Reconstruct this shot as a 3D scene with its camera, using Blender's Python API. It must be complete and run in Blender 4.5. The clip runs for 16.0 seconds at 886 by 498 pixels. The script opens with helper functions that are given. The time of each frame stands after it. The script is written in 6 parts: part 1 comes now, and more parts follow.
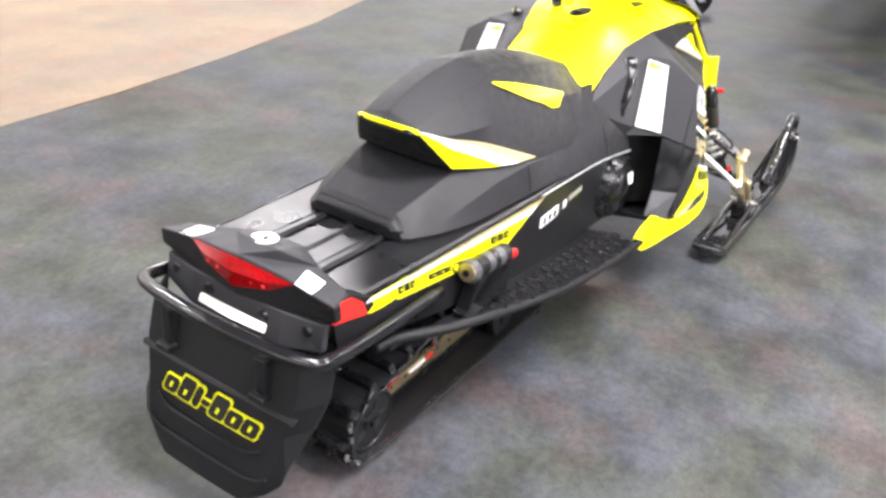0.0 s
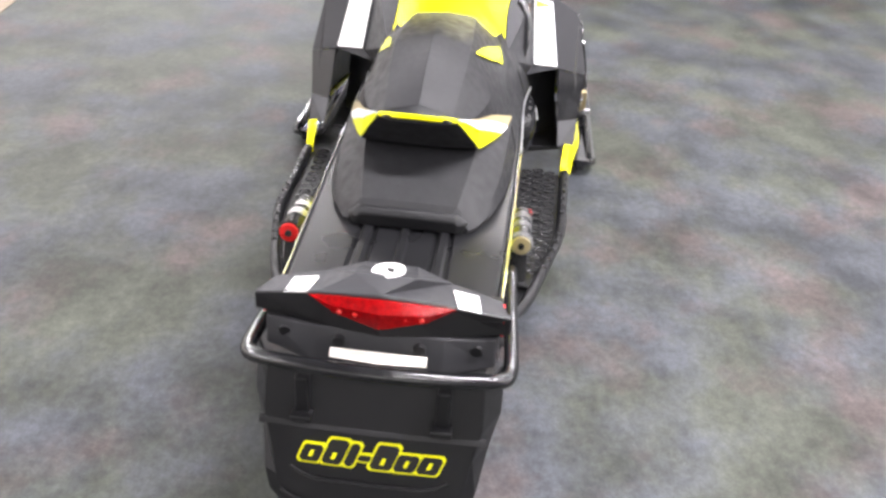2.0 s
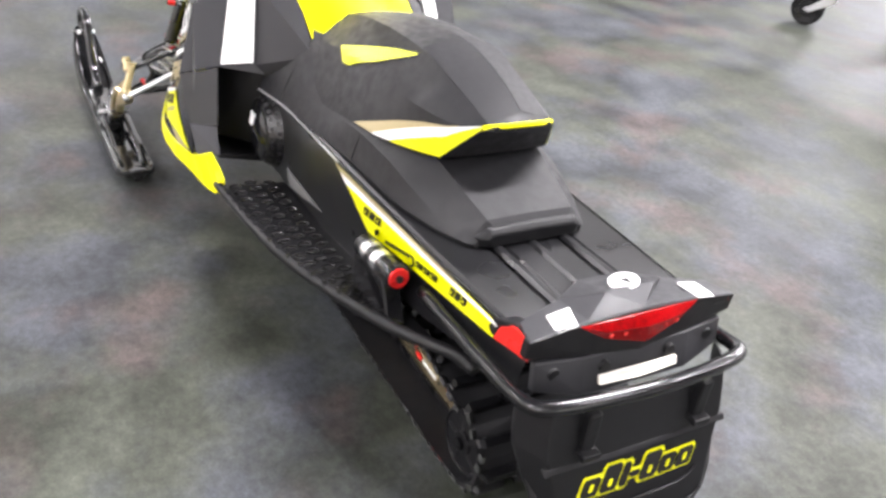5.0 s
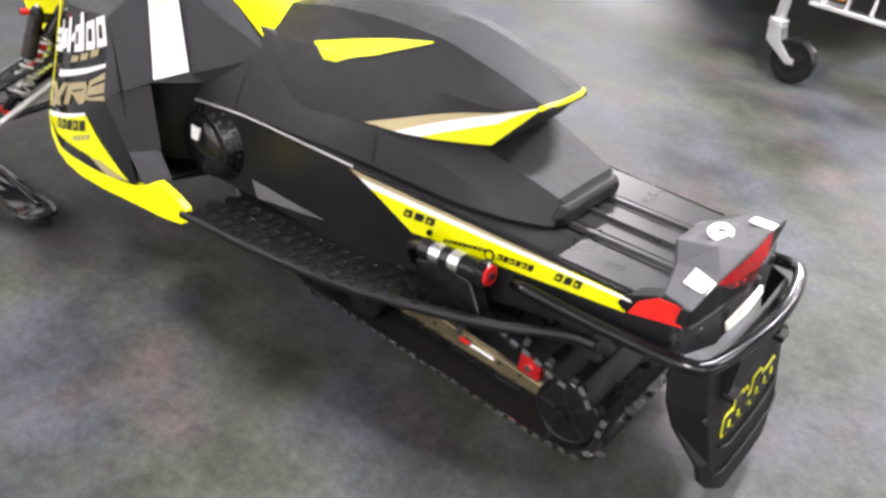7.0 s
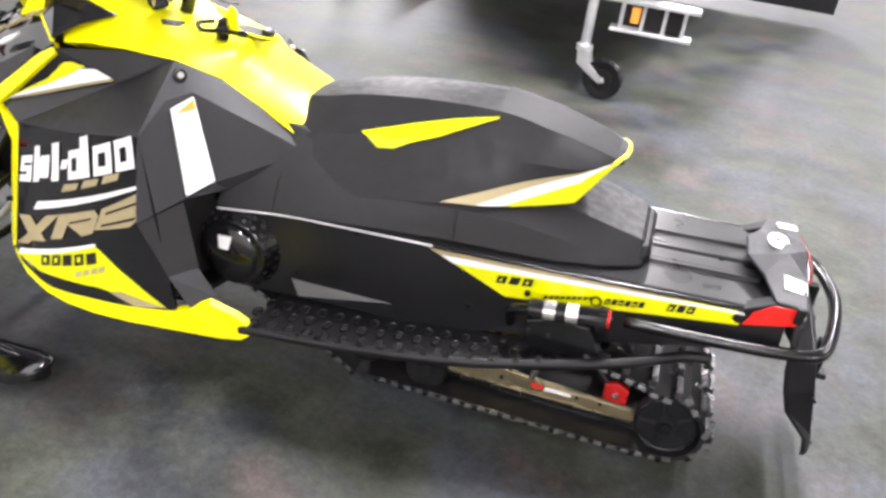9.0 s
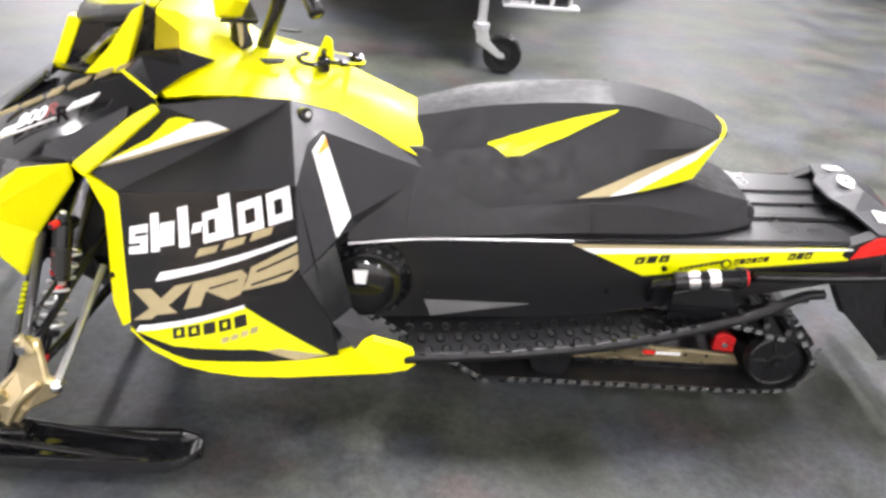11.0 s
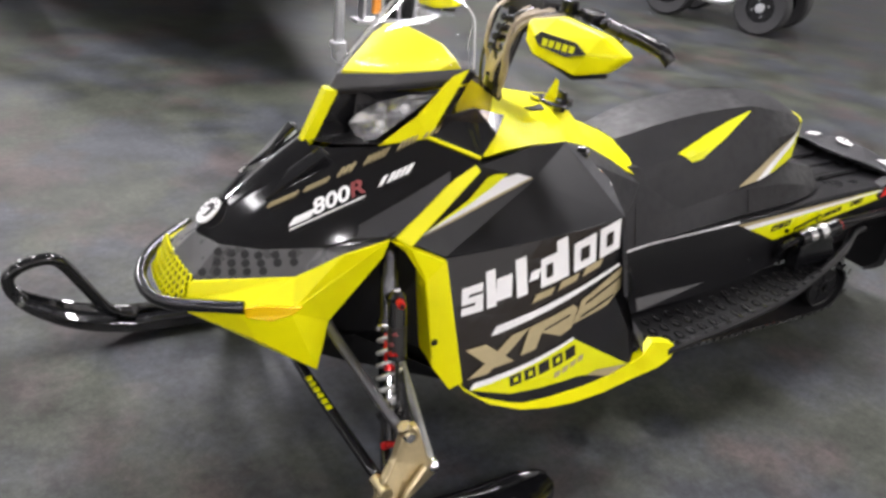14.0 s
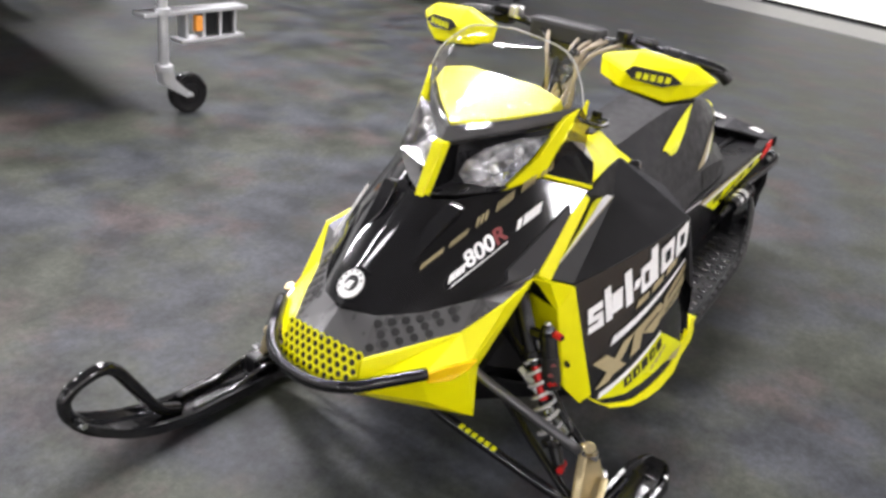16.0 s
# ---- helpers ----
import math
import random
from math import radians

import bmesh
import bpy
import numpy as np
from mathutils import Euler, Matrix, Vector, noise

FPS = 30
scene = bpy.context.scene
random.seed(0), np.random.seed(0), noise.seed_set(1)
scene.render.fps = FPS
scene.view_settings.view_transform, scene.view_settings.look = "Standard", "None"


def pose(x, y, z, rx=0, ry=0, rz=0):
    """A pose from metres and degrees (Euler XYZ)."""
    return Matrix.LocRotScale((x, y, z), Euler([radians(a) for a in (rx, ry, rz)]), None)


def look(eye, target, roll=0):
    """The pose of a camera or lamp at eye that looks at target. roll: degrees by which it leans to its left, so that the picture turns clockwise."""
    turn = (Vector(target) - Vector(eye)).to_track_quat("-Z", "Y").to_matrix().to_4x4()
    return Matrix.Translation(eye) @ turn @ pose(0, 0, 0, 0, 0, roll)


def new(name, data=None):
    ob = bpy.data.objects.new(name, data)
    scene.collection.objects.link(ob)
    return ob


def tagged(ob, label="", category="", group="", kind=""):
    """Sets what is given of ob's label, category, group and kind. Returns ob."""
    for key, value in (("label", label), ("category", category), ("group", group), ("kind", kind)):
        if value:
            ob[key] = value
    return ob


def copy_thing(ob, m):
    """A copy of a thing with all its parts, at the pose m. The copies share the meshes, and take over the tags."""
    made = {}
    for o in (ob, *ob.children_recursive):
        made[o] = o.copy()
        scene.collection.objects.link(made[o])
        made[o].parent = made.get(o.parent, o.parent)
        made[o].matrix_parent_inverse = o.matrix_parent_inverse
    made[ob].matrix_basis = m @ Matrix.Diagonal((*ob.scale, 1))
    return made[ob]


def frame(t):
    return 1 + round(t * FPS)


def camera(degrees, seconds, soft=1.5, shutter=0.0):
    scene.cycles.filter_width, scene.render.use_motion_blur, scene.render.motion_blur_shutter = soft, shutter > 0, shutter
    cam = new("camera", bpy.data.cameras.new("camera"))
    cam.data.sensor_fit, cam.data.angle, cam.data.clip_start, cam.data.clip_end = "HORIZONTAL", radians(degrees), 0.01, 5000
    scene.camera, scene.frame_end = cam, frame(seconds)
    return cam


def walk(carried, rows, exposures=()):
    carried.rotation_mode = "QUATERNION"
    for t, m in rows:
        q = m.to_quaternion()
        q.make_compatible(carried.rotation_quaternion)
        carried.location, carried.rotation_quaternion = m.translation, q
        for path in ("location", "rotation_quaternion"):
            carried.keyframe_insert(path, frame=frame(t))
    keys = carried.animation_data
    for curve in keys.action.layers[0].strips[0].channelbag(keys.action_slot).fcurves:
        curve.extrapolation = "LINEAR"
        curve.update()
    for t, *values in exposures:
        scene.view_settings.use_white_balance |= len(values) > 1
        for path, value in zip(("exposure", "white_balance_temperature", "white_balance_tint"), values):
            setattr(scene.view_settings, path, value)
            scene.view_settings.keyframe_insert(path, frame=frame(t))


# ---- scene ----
cam = camera(55.2, 16.0, soft=3.0)
PATH = [
    (0, (-0.995, -1.07, 1.409), (0.489, -0.157, 0.427), 4.8),
    (0.5, (-1.035, -0.841, 1.417), (0.535, -0.087, 0.433), 4.7),
    (1, (-1.08, -0.621, 1.465), (0.537, -0.051, 0.437), 3.7),
    (1.5, (-1.169, -0.381, 1.466), (0.497, -0.081, 0.402), 4.3),
    (2, (-1.214, -0.176, 1.466), (0.461, -0.075, 0.378), 4.2),
    (2.5, (-1.156, 0.029, 1.464), (0.504, -0.045, 0.351), 4.7),
    (3, (-1.112, 0.227, 1.469), (0.53, -0.013, 0.354), 5.3),
    (3.5, (-1.11, 0.459, 1.462), (0.503, 0.007, 0.369), 6.9),
    (4, (-1.046, 0.633, 1.43), (0.535, 0.022, 0.368), 7.5),
    (6.5, (-0.482, 1.398, 1.368), (0.595, 0.11, 0.281), 9.0),
    (7, (-0.327, 1.473, 1.403), (0.631, 0.115, 0.291), 8.0),
    (7.5, (-0.194, 1.573, 1.414), (0.652, 0.141, 0.303), 7.5),
    (8, (-0.012, 1.74, 1.387), (0.679, 0.181, 0.342), 7.9),
    (8.5, (0.229, 1.862, 1.385), (0.738, 0.195, 0.403), 8.8),
    (9, (0.418, 1.901, 1.419), (0.805, 0.196, 0.447), 8.0),
    (11.5, (1.529, 2.03, 1.42), (1.244, 0.301, 0.456), 5.9),
    (12, (1.802, 2.026, 1.417), (1.362, 0.301, 0.505), 6.2),
    (12.5, (2.031, 2.005, 1.411), (1.476, 0.298, 0.531), 6.5),
    (13, (2.278, 1.904, 1.42), (1.594, 0.247, 0.533), 7.0),
    (13.5, (2.507, 1.812, 1.416), (1.698, 0.212, 0.529), 7.0),
    (14, (2.778, 1.7, 1.412), (1.804, 0.199, 0.518), 7.2),
    (14.5, (2.972, 1.564, 1.418), (1.89, 0.159, 0.494), 7.1),
    (15, (3.16, 1.364, 1.409), (1.945, 0.091, 0.458), 6.8),
    (15.5, (3.328, 1.221, 1.428), (1.985, 0.051, 0.519), 7.2),
    (16, (3.518, 1.042, 1.459), (2.02, 0.035, 0.598), 7.1),
]
EXPOSURES = [(0.0, 0.52), (4.0, 0.64), (7.0, 0.3), (9.0, 0.28), (11.5, 0.42), (12.0, 0.42), (12.6, 0.22), (14.0, -0.38), (16.0, -0.36)]
walk(cam, [(t, look(eye, target, roll)) for t, eye, target, roll in PATH], EXPOSURES)

# ---- world and light ----
world = bpy.data.worlds.new("hall_air")
scene.world = world
world.use_nodes = True
world.node_tree.nodes["Background"].inputs[0].default_value = (0.9, 0.95, 1.0, 1)
world.node_tree.nodes["Background"].inputs[1].default_value = 0.05


def ceiling_lamp(x, y, long, power):
    data = bpy.data.lights.new("tube_light", "AREA")
    data.shape, data.size, data.size_y, data.energy, data.color = "RECTANGLE", 0.3, long, power, (1.0, 0.958, 0.995)
    ob = new("tube_light", data)
    ob.matrix_world = pose(x, y, 4.42)
    return ob


# unseen rows of strip lights along the hall, some added fill: place, length, power
LAMPS = [(-3.4, -1.4, 2.4, 130), (0.4, -1.6, 2.4, 430), (5.8, -2.2, 2.4, 50), (-3.4, 5.6, 2.4, 240), (0.8, 5.7, 2.4, 280), (5.8, 5.0, 2.4, 180),
         (-1.2, -5.0, 2.4, 260), (3.4, -3.0, 2.4, 110), (-3.4, -12.0, 6.0, 600), (0.8, -13.5, 6.0, 1300), (5.8, -12.0, 6.0, 1700), (11.0, -2.0, 6.0, 800), (11.0, 4.0, 4.0, 550)]
for lx, ly, long, watts in LAMPS:
    ceiling_lamp(lx, ly, long, watts)


# ---- materials ----
def material(name, color, rough=0.5, metal=0.0, grain=0.12, scale=60.0, bump=0.05, coat=0.0, rough_var=0.1):
    """A surface whose colour and gloss vary at two scales."""
    m = bpy.data.materials.new(name)
    m.use_nodes = True
    nt = m.node_tree
    b = nt.nodes["Principled BSDF"]
    b.inputs["Roughness"].default_value, b.inputs["Metallic"].default_value = rough, metal
    b.inputs["Coat Weight"].default_value = coat
    b.inputs["Coat Roughness"].default_value = 0.06
    co = nt.nodes.new("ShaderNodeTexCoord")
    fine, wide = nt.nodes.new("ShaderNodeTexNoise"), nt.nodes.new("ShaderNodeTexNoise")
    fine.inputs["Scale"].default_value, wide.inputs["Scale"].default_value = scale, scale * 0.08
    fine.inputs["Detail"].default_value = 4.0
    both = nt.nodes.new("ShaderNodeMath")
    both.operation = "ADD"
    ramp = nt.nodes.new("ShaderNodeMapRange")
    ramp.inputs["From Min"].default_value, ramp.inputs["From Max"].default_value = 0.7, 1.3
    ramp.inputs["To Min"].default_value, ramp.inputs["To Max"].default_value = 1 - grain, 1 + grain
    tint = nt.nodes.new("ShaderNodeVectorMath")
    tint.operation = "SCALE"
    tint.inputs[0].default_value = color
    for n in (fine, wide):
        nt.links.new(co.outputs["Object"], n.inputs["Vector"])
    nt.links.new(fine.outputs["Fac"], both.inputs[0])
    nt.links.new(wide.outputs["Fac"], both.inputs[1])
    nt.links.new(both.outputs[0], ramp.inputs["Value"])
    nt.links.new(ramp.outputs[0], tint.inputs["Scale"])
    nt.links.new(tint.outputs[0], b.inputs["Base Color"])
    rr = nt.nodes.new("ShaderNodeMapRange")
    rr.inputs["From Min"].default_value, rr.inputs["From Max"].default_value = 0.3, 0.7
    rr.inputs["To Min"].default_value, rr.inputs["To Max"].default_value = max(0.02, rough - rough_var), min(1, rough + rough_var)
    nt.links.new(wide.outputs["Fac"], rr.inputs["Value"])
    nt.links.new(rr.outputs[0], b.inputs["Roughness"])
    if bump:
        bm_ = nt.nodes.new("ShaderNodeBump")
        bm_.inputs["Strength"].default_value, bm_.inputs["Distance"].default_value = bump, 0.002
        nt.links.new(fine.outputs["Fac"], bm_.inputs["Height"])
        nt.links.new(bm_.outputs[0], b.inputs["Normal"])
    return m


YELLOW = material("yellow_paint", (0.86, 0.82, 0.0), 0.38, grain=0.03, scale=30, bump=0.01, coat=0.04)
YELLOW_GLOSS = material("yellow_gloss_paint", (0.86, 0.82, 0.0), 0.3, grain=0.03, scale=30, bump=0.006, coat=0.8)
YELLOW_DECAL = material("yellow_film", (0.72, 0.74, 0.0), 0.35, grain=0.03, scale=30, bump=0)
AMBER = material("amber_reflector", (0.85, 0.55, 0.0), 0.2, grain=0.04, scale=40, bump=0.02)
BLACK_GLOSS = material("black_gloss_paint", (0.009, 0.009, 0.01), 0.1, grain=0.1, bump=0.01, coat=0.25, rough_var=0.03)
BLACK_MATTE = material("black_moulded_plastic", (0.0055, 0.0055, 0.0065), 0.46, grain=0.07, scale=400, bump=0.1, rough_var=0.05)
GREY_PLASTIC = material("charcoal_plastic", (0.027, 0.027, 0.03), 0.5, grain=0.12, scale=400, bump=0.2)
SATIN = material("dark_satin_plastic", (0.027, 0.027, 0.029), 0.33, grain=0.1, scale=300, bump=0.06)
VENT_PLASTIC = material("dark_vent_plastic", (0.075, 0.074, 0.075), 0.32, grain=0.08, scale=300, bump=0.06)
PATCH_GREY = material("plain_grey_patch", (0.13, 0.13, 0.13), 0.45, grain=0.1, scale=80, bump=0.03)
LIP_GREY = material("satin_charcoal_plastic", (0.045, 0.044, 0.045), 0.42, grain=0.1, scale=400, bump=0.15)
HOSE = material("beige_braided_hose", (0.36, 0.3, 0.22), 0.6, grain=0.3, scale=300, bump=0.3)
EDGE_GLINT = material("pale_edge_glint", (0.55, 0.55, 0.55), 0.15, grain=0.1, scale=60, bump=0.02)
VINYL = material("black_seat_vinyl", (0.0125, 0.0125, 0.014), 0.52, grain=0.06, scale=500, bump=0.05)
VINYL_GREY = material("grey_grip_vinyl", (0.015, 0.015, 0.017), 0.58, grain=0.06, scale=900, bump=0.05, rough_var=0.04)
RUBBER = material("black_rubber", (0.006, 0.006, 0.007), 0.24, grain=0.2, scale=200, bump=0.3)
BELT = material("dull_belt_rubber", (0.006, 0.006, 0.007), 0.6, grain=0.2, scale=200, bump=0.3)
TUNNEL = material("black_anodised_tunnel", (0.0075, 0.0075, 0.0085), 0.31, 0.0, grain=0.12, scale=120, bump=0.008, rough_var=0.05)
STEEL_BLACK = material("black_powder_coat", (0.006, 0.006, 0.007), 0.17, grain=0.1, scale=250, bump=0.08)
CHROME = material("bright_steel", (0.75, 0.75, 0.76), 0.2, 1.0, grain=0.06, scale=90, bump=0.03)
ALU = material("galvanised_aluminium", (0.72, 0.73, 0.75), 0.38, 0.85, grain=0.1, scale=60, bump=0.05)
GOLD = material("champagne_gold_cast", (0.56, 0.47, 0.28), 0.3, 0.9, grain=0.1, scale=90, bump=0.08)
GOLD_FILM = material("champagne_film", (0.43, 0.36, 0.2), 0.35, 0.2, grain=0.06, scale=60, bump=0)
ARM_GREY = material("satin_grey_tube", (0.11, 0.11, 0.115), 0.35, 0.6, grain=0.08, scale=90, bump=0.03)
SPRING = material("bright_spring_steel", (0.6, 0.6, 0.6), 0.3, 0.45, grain=0.06, scale=90, bump=0.02)
WHITE_FILM = material("white_film", (0.85, 0.85, 0.84), 0.4, grain=0.03, scale=40, bump=0)
ORANGE_FILM = material("orange_film", (0.85, 0.33, 0.05), 0.4, grain=0.03, scale=40, bump=0)
RED_FILM = material("red_film", (0.75, 0.02, 0.015), 0.35, grain=0.04, scale=40, bump=0)
DULL_RED_FILM = material("dull_red_film", (0.22, 0.05, 0.05), 0.4, grain=0.05, scale=40, bump=0)
RED_ANOD = material("red_anodised", (0.65, 0.02, 0.02), 0.3, 0.5, grain=0.06, scale=90, bump=0.02)
# the strong colour grain paints sparkle into the lens
RED_LENS = material("red_lens", (0.19, 0.001, 0.002), 0.1, grain=0.5, scale=110, bump=0.4)
CREAM_FILM = material("cream_reflector", (0.82, 0.78, 0.7), 0.35, grain=0.05, scale=60, bump=0.02)
# black for printed marks, and painted over holes and openings as their shade
DARK_FILM_SHADE = material("black_film_and_hole_shade", (0.004, 0.004, 0.004), 0.5, grain=0.1, bump=0)
TYRE = material("tyre_rubber", (0.02, 0.02, 0.022), 0.7, grain=0.2, scale=120, bump=0.4)
ORANGE_PAINT = material("orange_red_paint", (0.7, 0.09, 0.02), 0.3, grain=0.05, scale=30, bump=0, coat=0.3)
WHITE_PAINT = material("white_panel_paint", (0.75, 0.75, 0.75), 0.4, grain=0.04, scale=10, bump=0.03)
WALL_PAINT = material("pale_wall_paint", (0.8, 0.8, 0.79), 0.7, grain=0.08, scale=8, bump=0.1)
CEILING_PAINT = material("grey_ceiling_paint", (0.22, 0.22, 0.22), 0.8, grain=0.08, scale=6, bump=0.1)


for dull in (BLACK_MATTE, VINYL, GREY_PLASTIC, VINYL_GREY, YELLOW, BELT):
    dull.node_tree.nodes["Principled BSDF"].inputs["Specular IOR Level"].default_value = 0.32


def thin_sheet(name, color, rough):
    """A thin clear sheet: light passes straight through it, and it shines at its surface."""
    m = bpy.data.materials.new(name)
    m.use_nodes = True
    nt = m.node_tree
    nt.nodes.remove(nt.nodes["Principled BSDF"])
    clear, gloss, mix, edge_, power, share = (nt.nodes.new(k) for k in ("ShaderNodeBsdfTransparent", "ShaderNodeBsdfGlossy", "ShaderNodeMixShader", "ShaderNodeLayerWeight", "ShaderNodeMath", "ShaderNodeMapRange"))
    clear.inputs["Color"].default_value = (*color, 1)
    gloss.inputs["Roughness"].default_value = rough
    power.operation = "POWER"
    power.inputs[1].default_value = 4.0
    edge_.inputs["Blend"].default_value = 0.5
    share.inputs["To Min"].default_value, share.inputs["To Max"].default_value = 0.035, 0.55
    nt.links.new(edge_.outputs["Facing"], power.inputs[0])
    nt.links.new(power.outputs[0], share.inputs["Value"])
    nt.links.new(share.outputs[0], mix.inputs[0])
    nt.links.new(clear.outputs[0], mix.inputs[1])
    nt.links.new(gloss.outputs[0], mix.inputs[2])
    nt.links.new(mix.outputs[0], nt.nodes["Material Output"].inputs[0])
    return m


CLEAR = thin_sheet("clear_screen", (0.95, 0.95, 0.95), 0.03)
LENS = thin_sheet("headlight_lens", (0.97, 0.97, 0.97), 0.14)
SMOKE = thin_sheet("smoked_screen", (0.62, 0.58, 0.55), 0.05)


def glow(name, color, strength):
    m = bpy.data.materials.new(name)
    m.use_nodes = True
    b = m.node_tree.nodes["Principled BSDF"]
    b.inputs["Emission Color"].default_value, b.inputs["Emission Strength"].default_value = (*color, 1), strength
    return m


TUBE_GLOW = glow("tube_glow", (0.97, 0.98, 1.0), 9.0)
# the door panels emit this light themselves, in place of daylight on them
DAY_GLOW = glow("daylight_door_glow", (1.0, 0.97, 0.9), 1.6)


def floor_material(name, base, second, third, rough, speck=1.0, spec=0.3):
    """Worn concrete paint: broad blotches of two tints, soft stains and fine speckle."""
    m = bpy.data.materials.new(name)
    m.use_nodes = True
    nt = m.node_tree
    b = nt.nodes["Principled BSDF"]
    co = nt.nodes.new("ShaderNodeTexCoord")

    def noise_node(scale, detail, rough_=0.55):
        n = nt.nodes.new("ShaderNodeTexNoise")
        n.inputs["Scale"].default_value, n.inputs["Detail"].default_value, n.inputs["Roughness"].default_value = scale, detail, rough_
        nt.links.new(co.outputs["Object"], n.inputs["Vector"])
        return n

    def ranged(n, a, z, lo, hi):
        r = nt.nodes.new("ShaderNodeMapRange")
        r.inputs["From Min"].default_value, r.inputs["From Max"].default_value = a, z
        r.inputs["To Min"].default_value, r.inputs["To Max"].default_value = lo, hi
        nt.links.new(n, r.inputs["Value"])
        return r.outputs[0]

    def mixed(fac, a, z):
        x = nt.nodes.new("ShaderNodeMix")
        x.data_type = "RGBA"
        nt.links.new(fac, x.inputs[0])
        for sock, v in ((x.inputs[6], a), (x.inputs[7], z)):
            if isinstance(v, tuple):
                sock.default_value = (*v, 1)
            else:
                nt.links.new(v, sock)
        return x.outputs[2]

    big, blot, mid, fine = noise_node(1.8, 7, 0.6), noise_node(2.2, 7, 0.6), noise_node(3.4, 8, 0.68), noise_node(150, 3)
    c = mixed(ranged(big.outputs["Fac"], 0.43, 0.57, 0, 1), base, second)
    c = mixed(ranged(blot.outputs["Fac"], 0.52, 0.64, 0, 0.8), c, third)
    v = nt.nodes.new("ShaderNodeMath")
    v.operation = "MULTIPLY"
    nt.links.new(ranged(mid.outputs["Fac"], 0.36, 0.64, 1 - 0.4 * speck, 1 + 0.4 * speck), v.inputs[0])
    grit = noise_node(42, 5, 0.6)
    g2 = nt.nodes.new("ShaderNodeMath")
    g2.operation = "MULTIPLY"
    nt.links.new(ranged(fine.outputs["Fac"], 0.3, 0.7, 1 - 0.2 * speck, 1 + 0.2 * speck), g2.inputs[0])
    nt.links.new(ranged(grit.outputs["Fac"], 0.3, 0.7, 1 - 0.3 * speck, 1 + 0.3 * speck), g2.inputs[1])
    nt.links.new(g2.outputs[0], v.inputs[1])
    sc = nt.nodes.new("ShaderNodeVectorMath")
    sc.operation = "SCALE"
    nt.links.new(c, sc.inputs[0])
    nt.links.new(v.outputs[0], sc.inputs["Scale"])
    nt.links.new(sc.outputs[0], b.inputs["Base Color"])
    nt.links.new(ranged(mid.outputs["Fac"], 0.3, 0.7, rough - 0.1, rough + 0.1), b.inputs["Roughness"])
    nt.links.new(ranged(mid.outputs["Fac"], 0.38, 0.62, spec * 0.68, spec * 1.3), b.inputs["Specular IOR Level"])
    bp = nt.nodes.new("ShaderNodeBump")
    bp.inputs["Strength"].default_value, bp.inputs["Distance"].default_value = 0.14, 0.003
    nt.links.new(fine.outputs["Fac"], bp.inputs["Height"])
    nt.links.new(bp.outputs[0], b.inputs["Normal"])
    return m


FLOOR = floor_material("worn_concrete", (0.0375, 0.0420, 0.0310), (0.0340, 0.0378, 0.0445), (0.0510, 0.0370, 0.0350), 0.6, spec=0.4)
FLOOR_TAN = floor_material("tan_vinyl_floor", (0.215, 0.162, 0.105), (0.18, 0.14, 0.1), (0.2, 0.13, 0.085), 0.5, 0.3)
SILL = material("pale_concrete", (0.3, 0.3, 0.29), 0.6, grain=0.15, scale=20, bump=0.2)


# ---- mesh helpers ----
def part(name, bm, mat, parent=None, label="", smooth=False, bevel=0.0, crease=0):
    """Links a bmesh as one mesh object under a thing or a part."""
    bmesh.ops.recalc_face_normals(bm, faces=bm.faces)
    me = bpy.data.meshes.new(name)
    bm.to_mesh(me)
    bm.free()
    me.materials.append(mat)
    if smooth:
        me.shade_smooth()
    if crease:
        me.set_sharp_from_angle(angle=radians(crease))
    ob = new(name, me)
    if bevel:
        mod = ob.modifiers.new("edge", "BEVEL")
        mod.width, mod.segments, mod.limit_method, mod.angle_limit = bevel, 2, "ANGLE", radians(25)
    if parent:
        ob.parent = parent
    if label:
        ob["label"] = label
    return ob


def joined(*bms):
    out = bmesh.new()
    for b in bms:
        me = bpy.data.meshes.new("tmp")
        b.to_mesh(me)
        b.free()
        out.from_mesh(me)
        bpy.data.meshes.remove(me)
    return out


def box(c, s, m=None):
    bm = bmesh.new()
    bmesh.ops.create_cube(bm, size=1, matrix=(m or Matrix()) @ Matrix.Translation(c) @ Matrix.Diagonal((*s, 1)))
    return bm


def rod(p, q, r, r2=None, seg=16):
    p, q = Vector(p), Vector(q)
    bm = bmesh.new()
    turn = (q - p).to_track_quat("Z", "Y").to_matrix().to_4x4()
    bmesh.ops.create_cone(bm, cap_ends=True, segments=seg, radius1=r, radius2=r if r2 is None else r2, depth=(q - p).length,
                          matrix=Matrix.Translation((p + q) / 2) @ turn)
    return bm


def ball(c, r, s=(1, 1, 1)):
    bm = bmesh.new()
    bmesh.ops.create_uvsphere(bm, u_segments=16, v_segments=10, radius=r, matrix=Matrix.Translation(c) @ Matrix.Diagonal((*s, 1)))
    return bm


def rounded(points, steps=6):
    """A smooth line through the points."""
    p = [Vector(v) for v in points]
    ext = [2 * p[0] - p[1]] + p + [2 * p[-1] - p[-2]]
    out = []
    for i in range(1, len(ext) - 2):
        a, b, c, d = ext[i - 1:i + 3]
        for k in range(steps):
            t = k / steps
            out.append(0.5 * (2 * b + (c - a) * t + (2 * a - 5 * b + 4 * c - d) * t * t + (3 * b - a - 3 * c + d) * t ** 3))
    return out + [p[-1]]


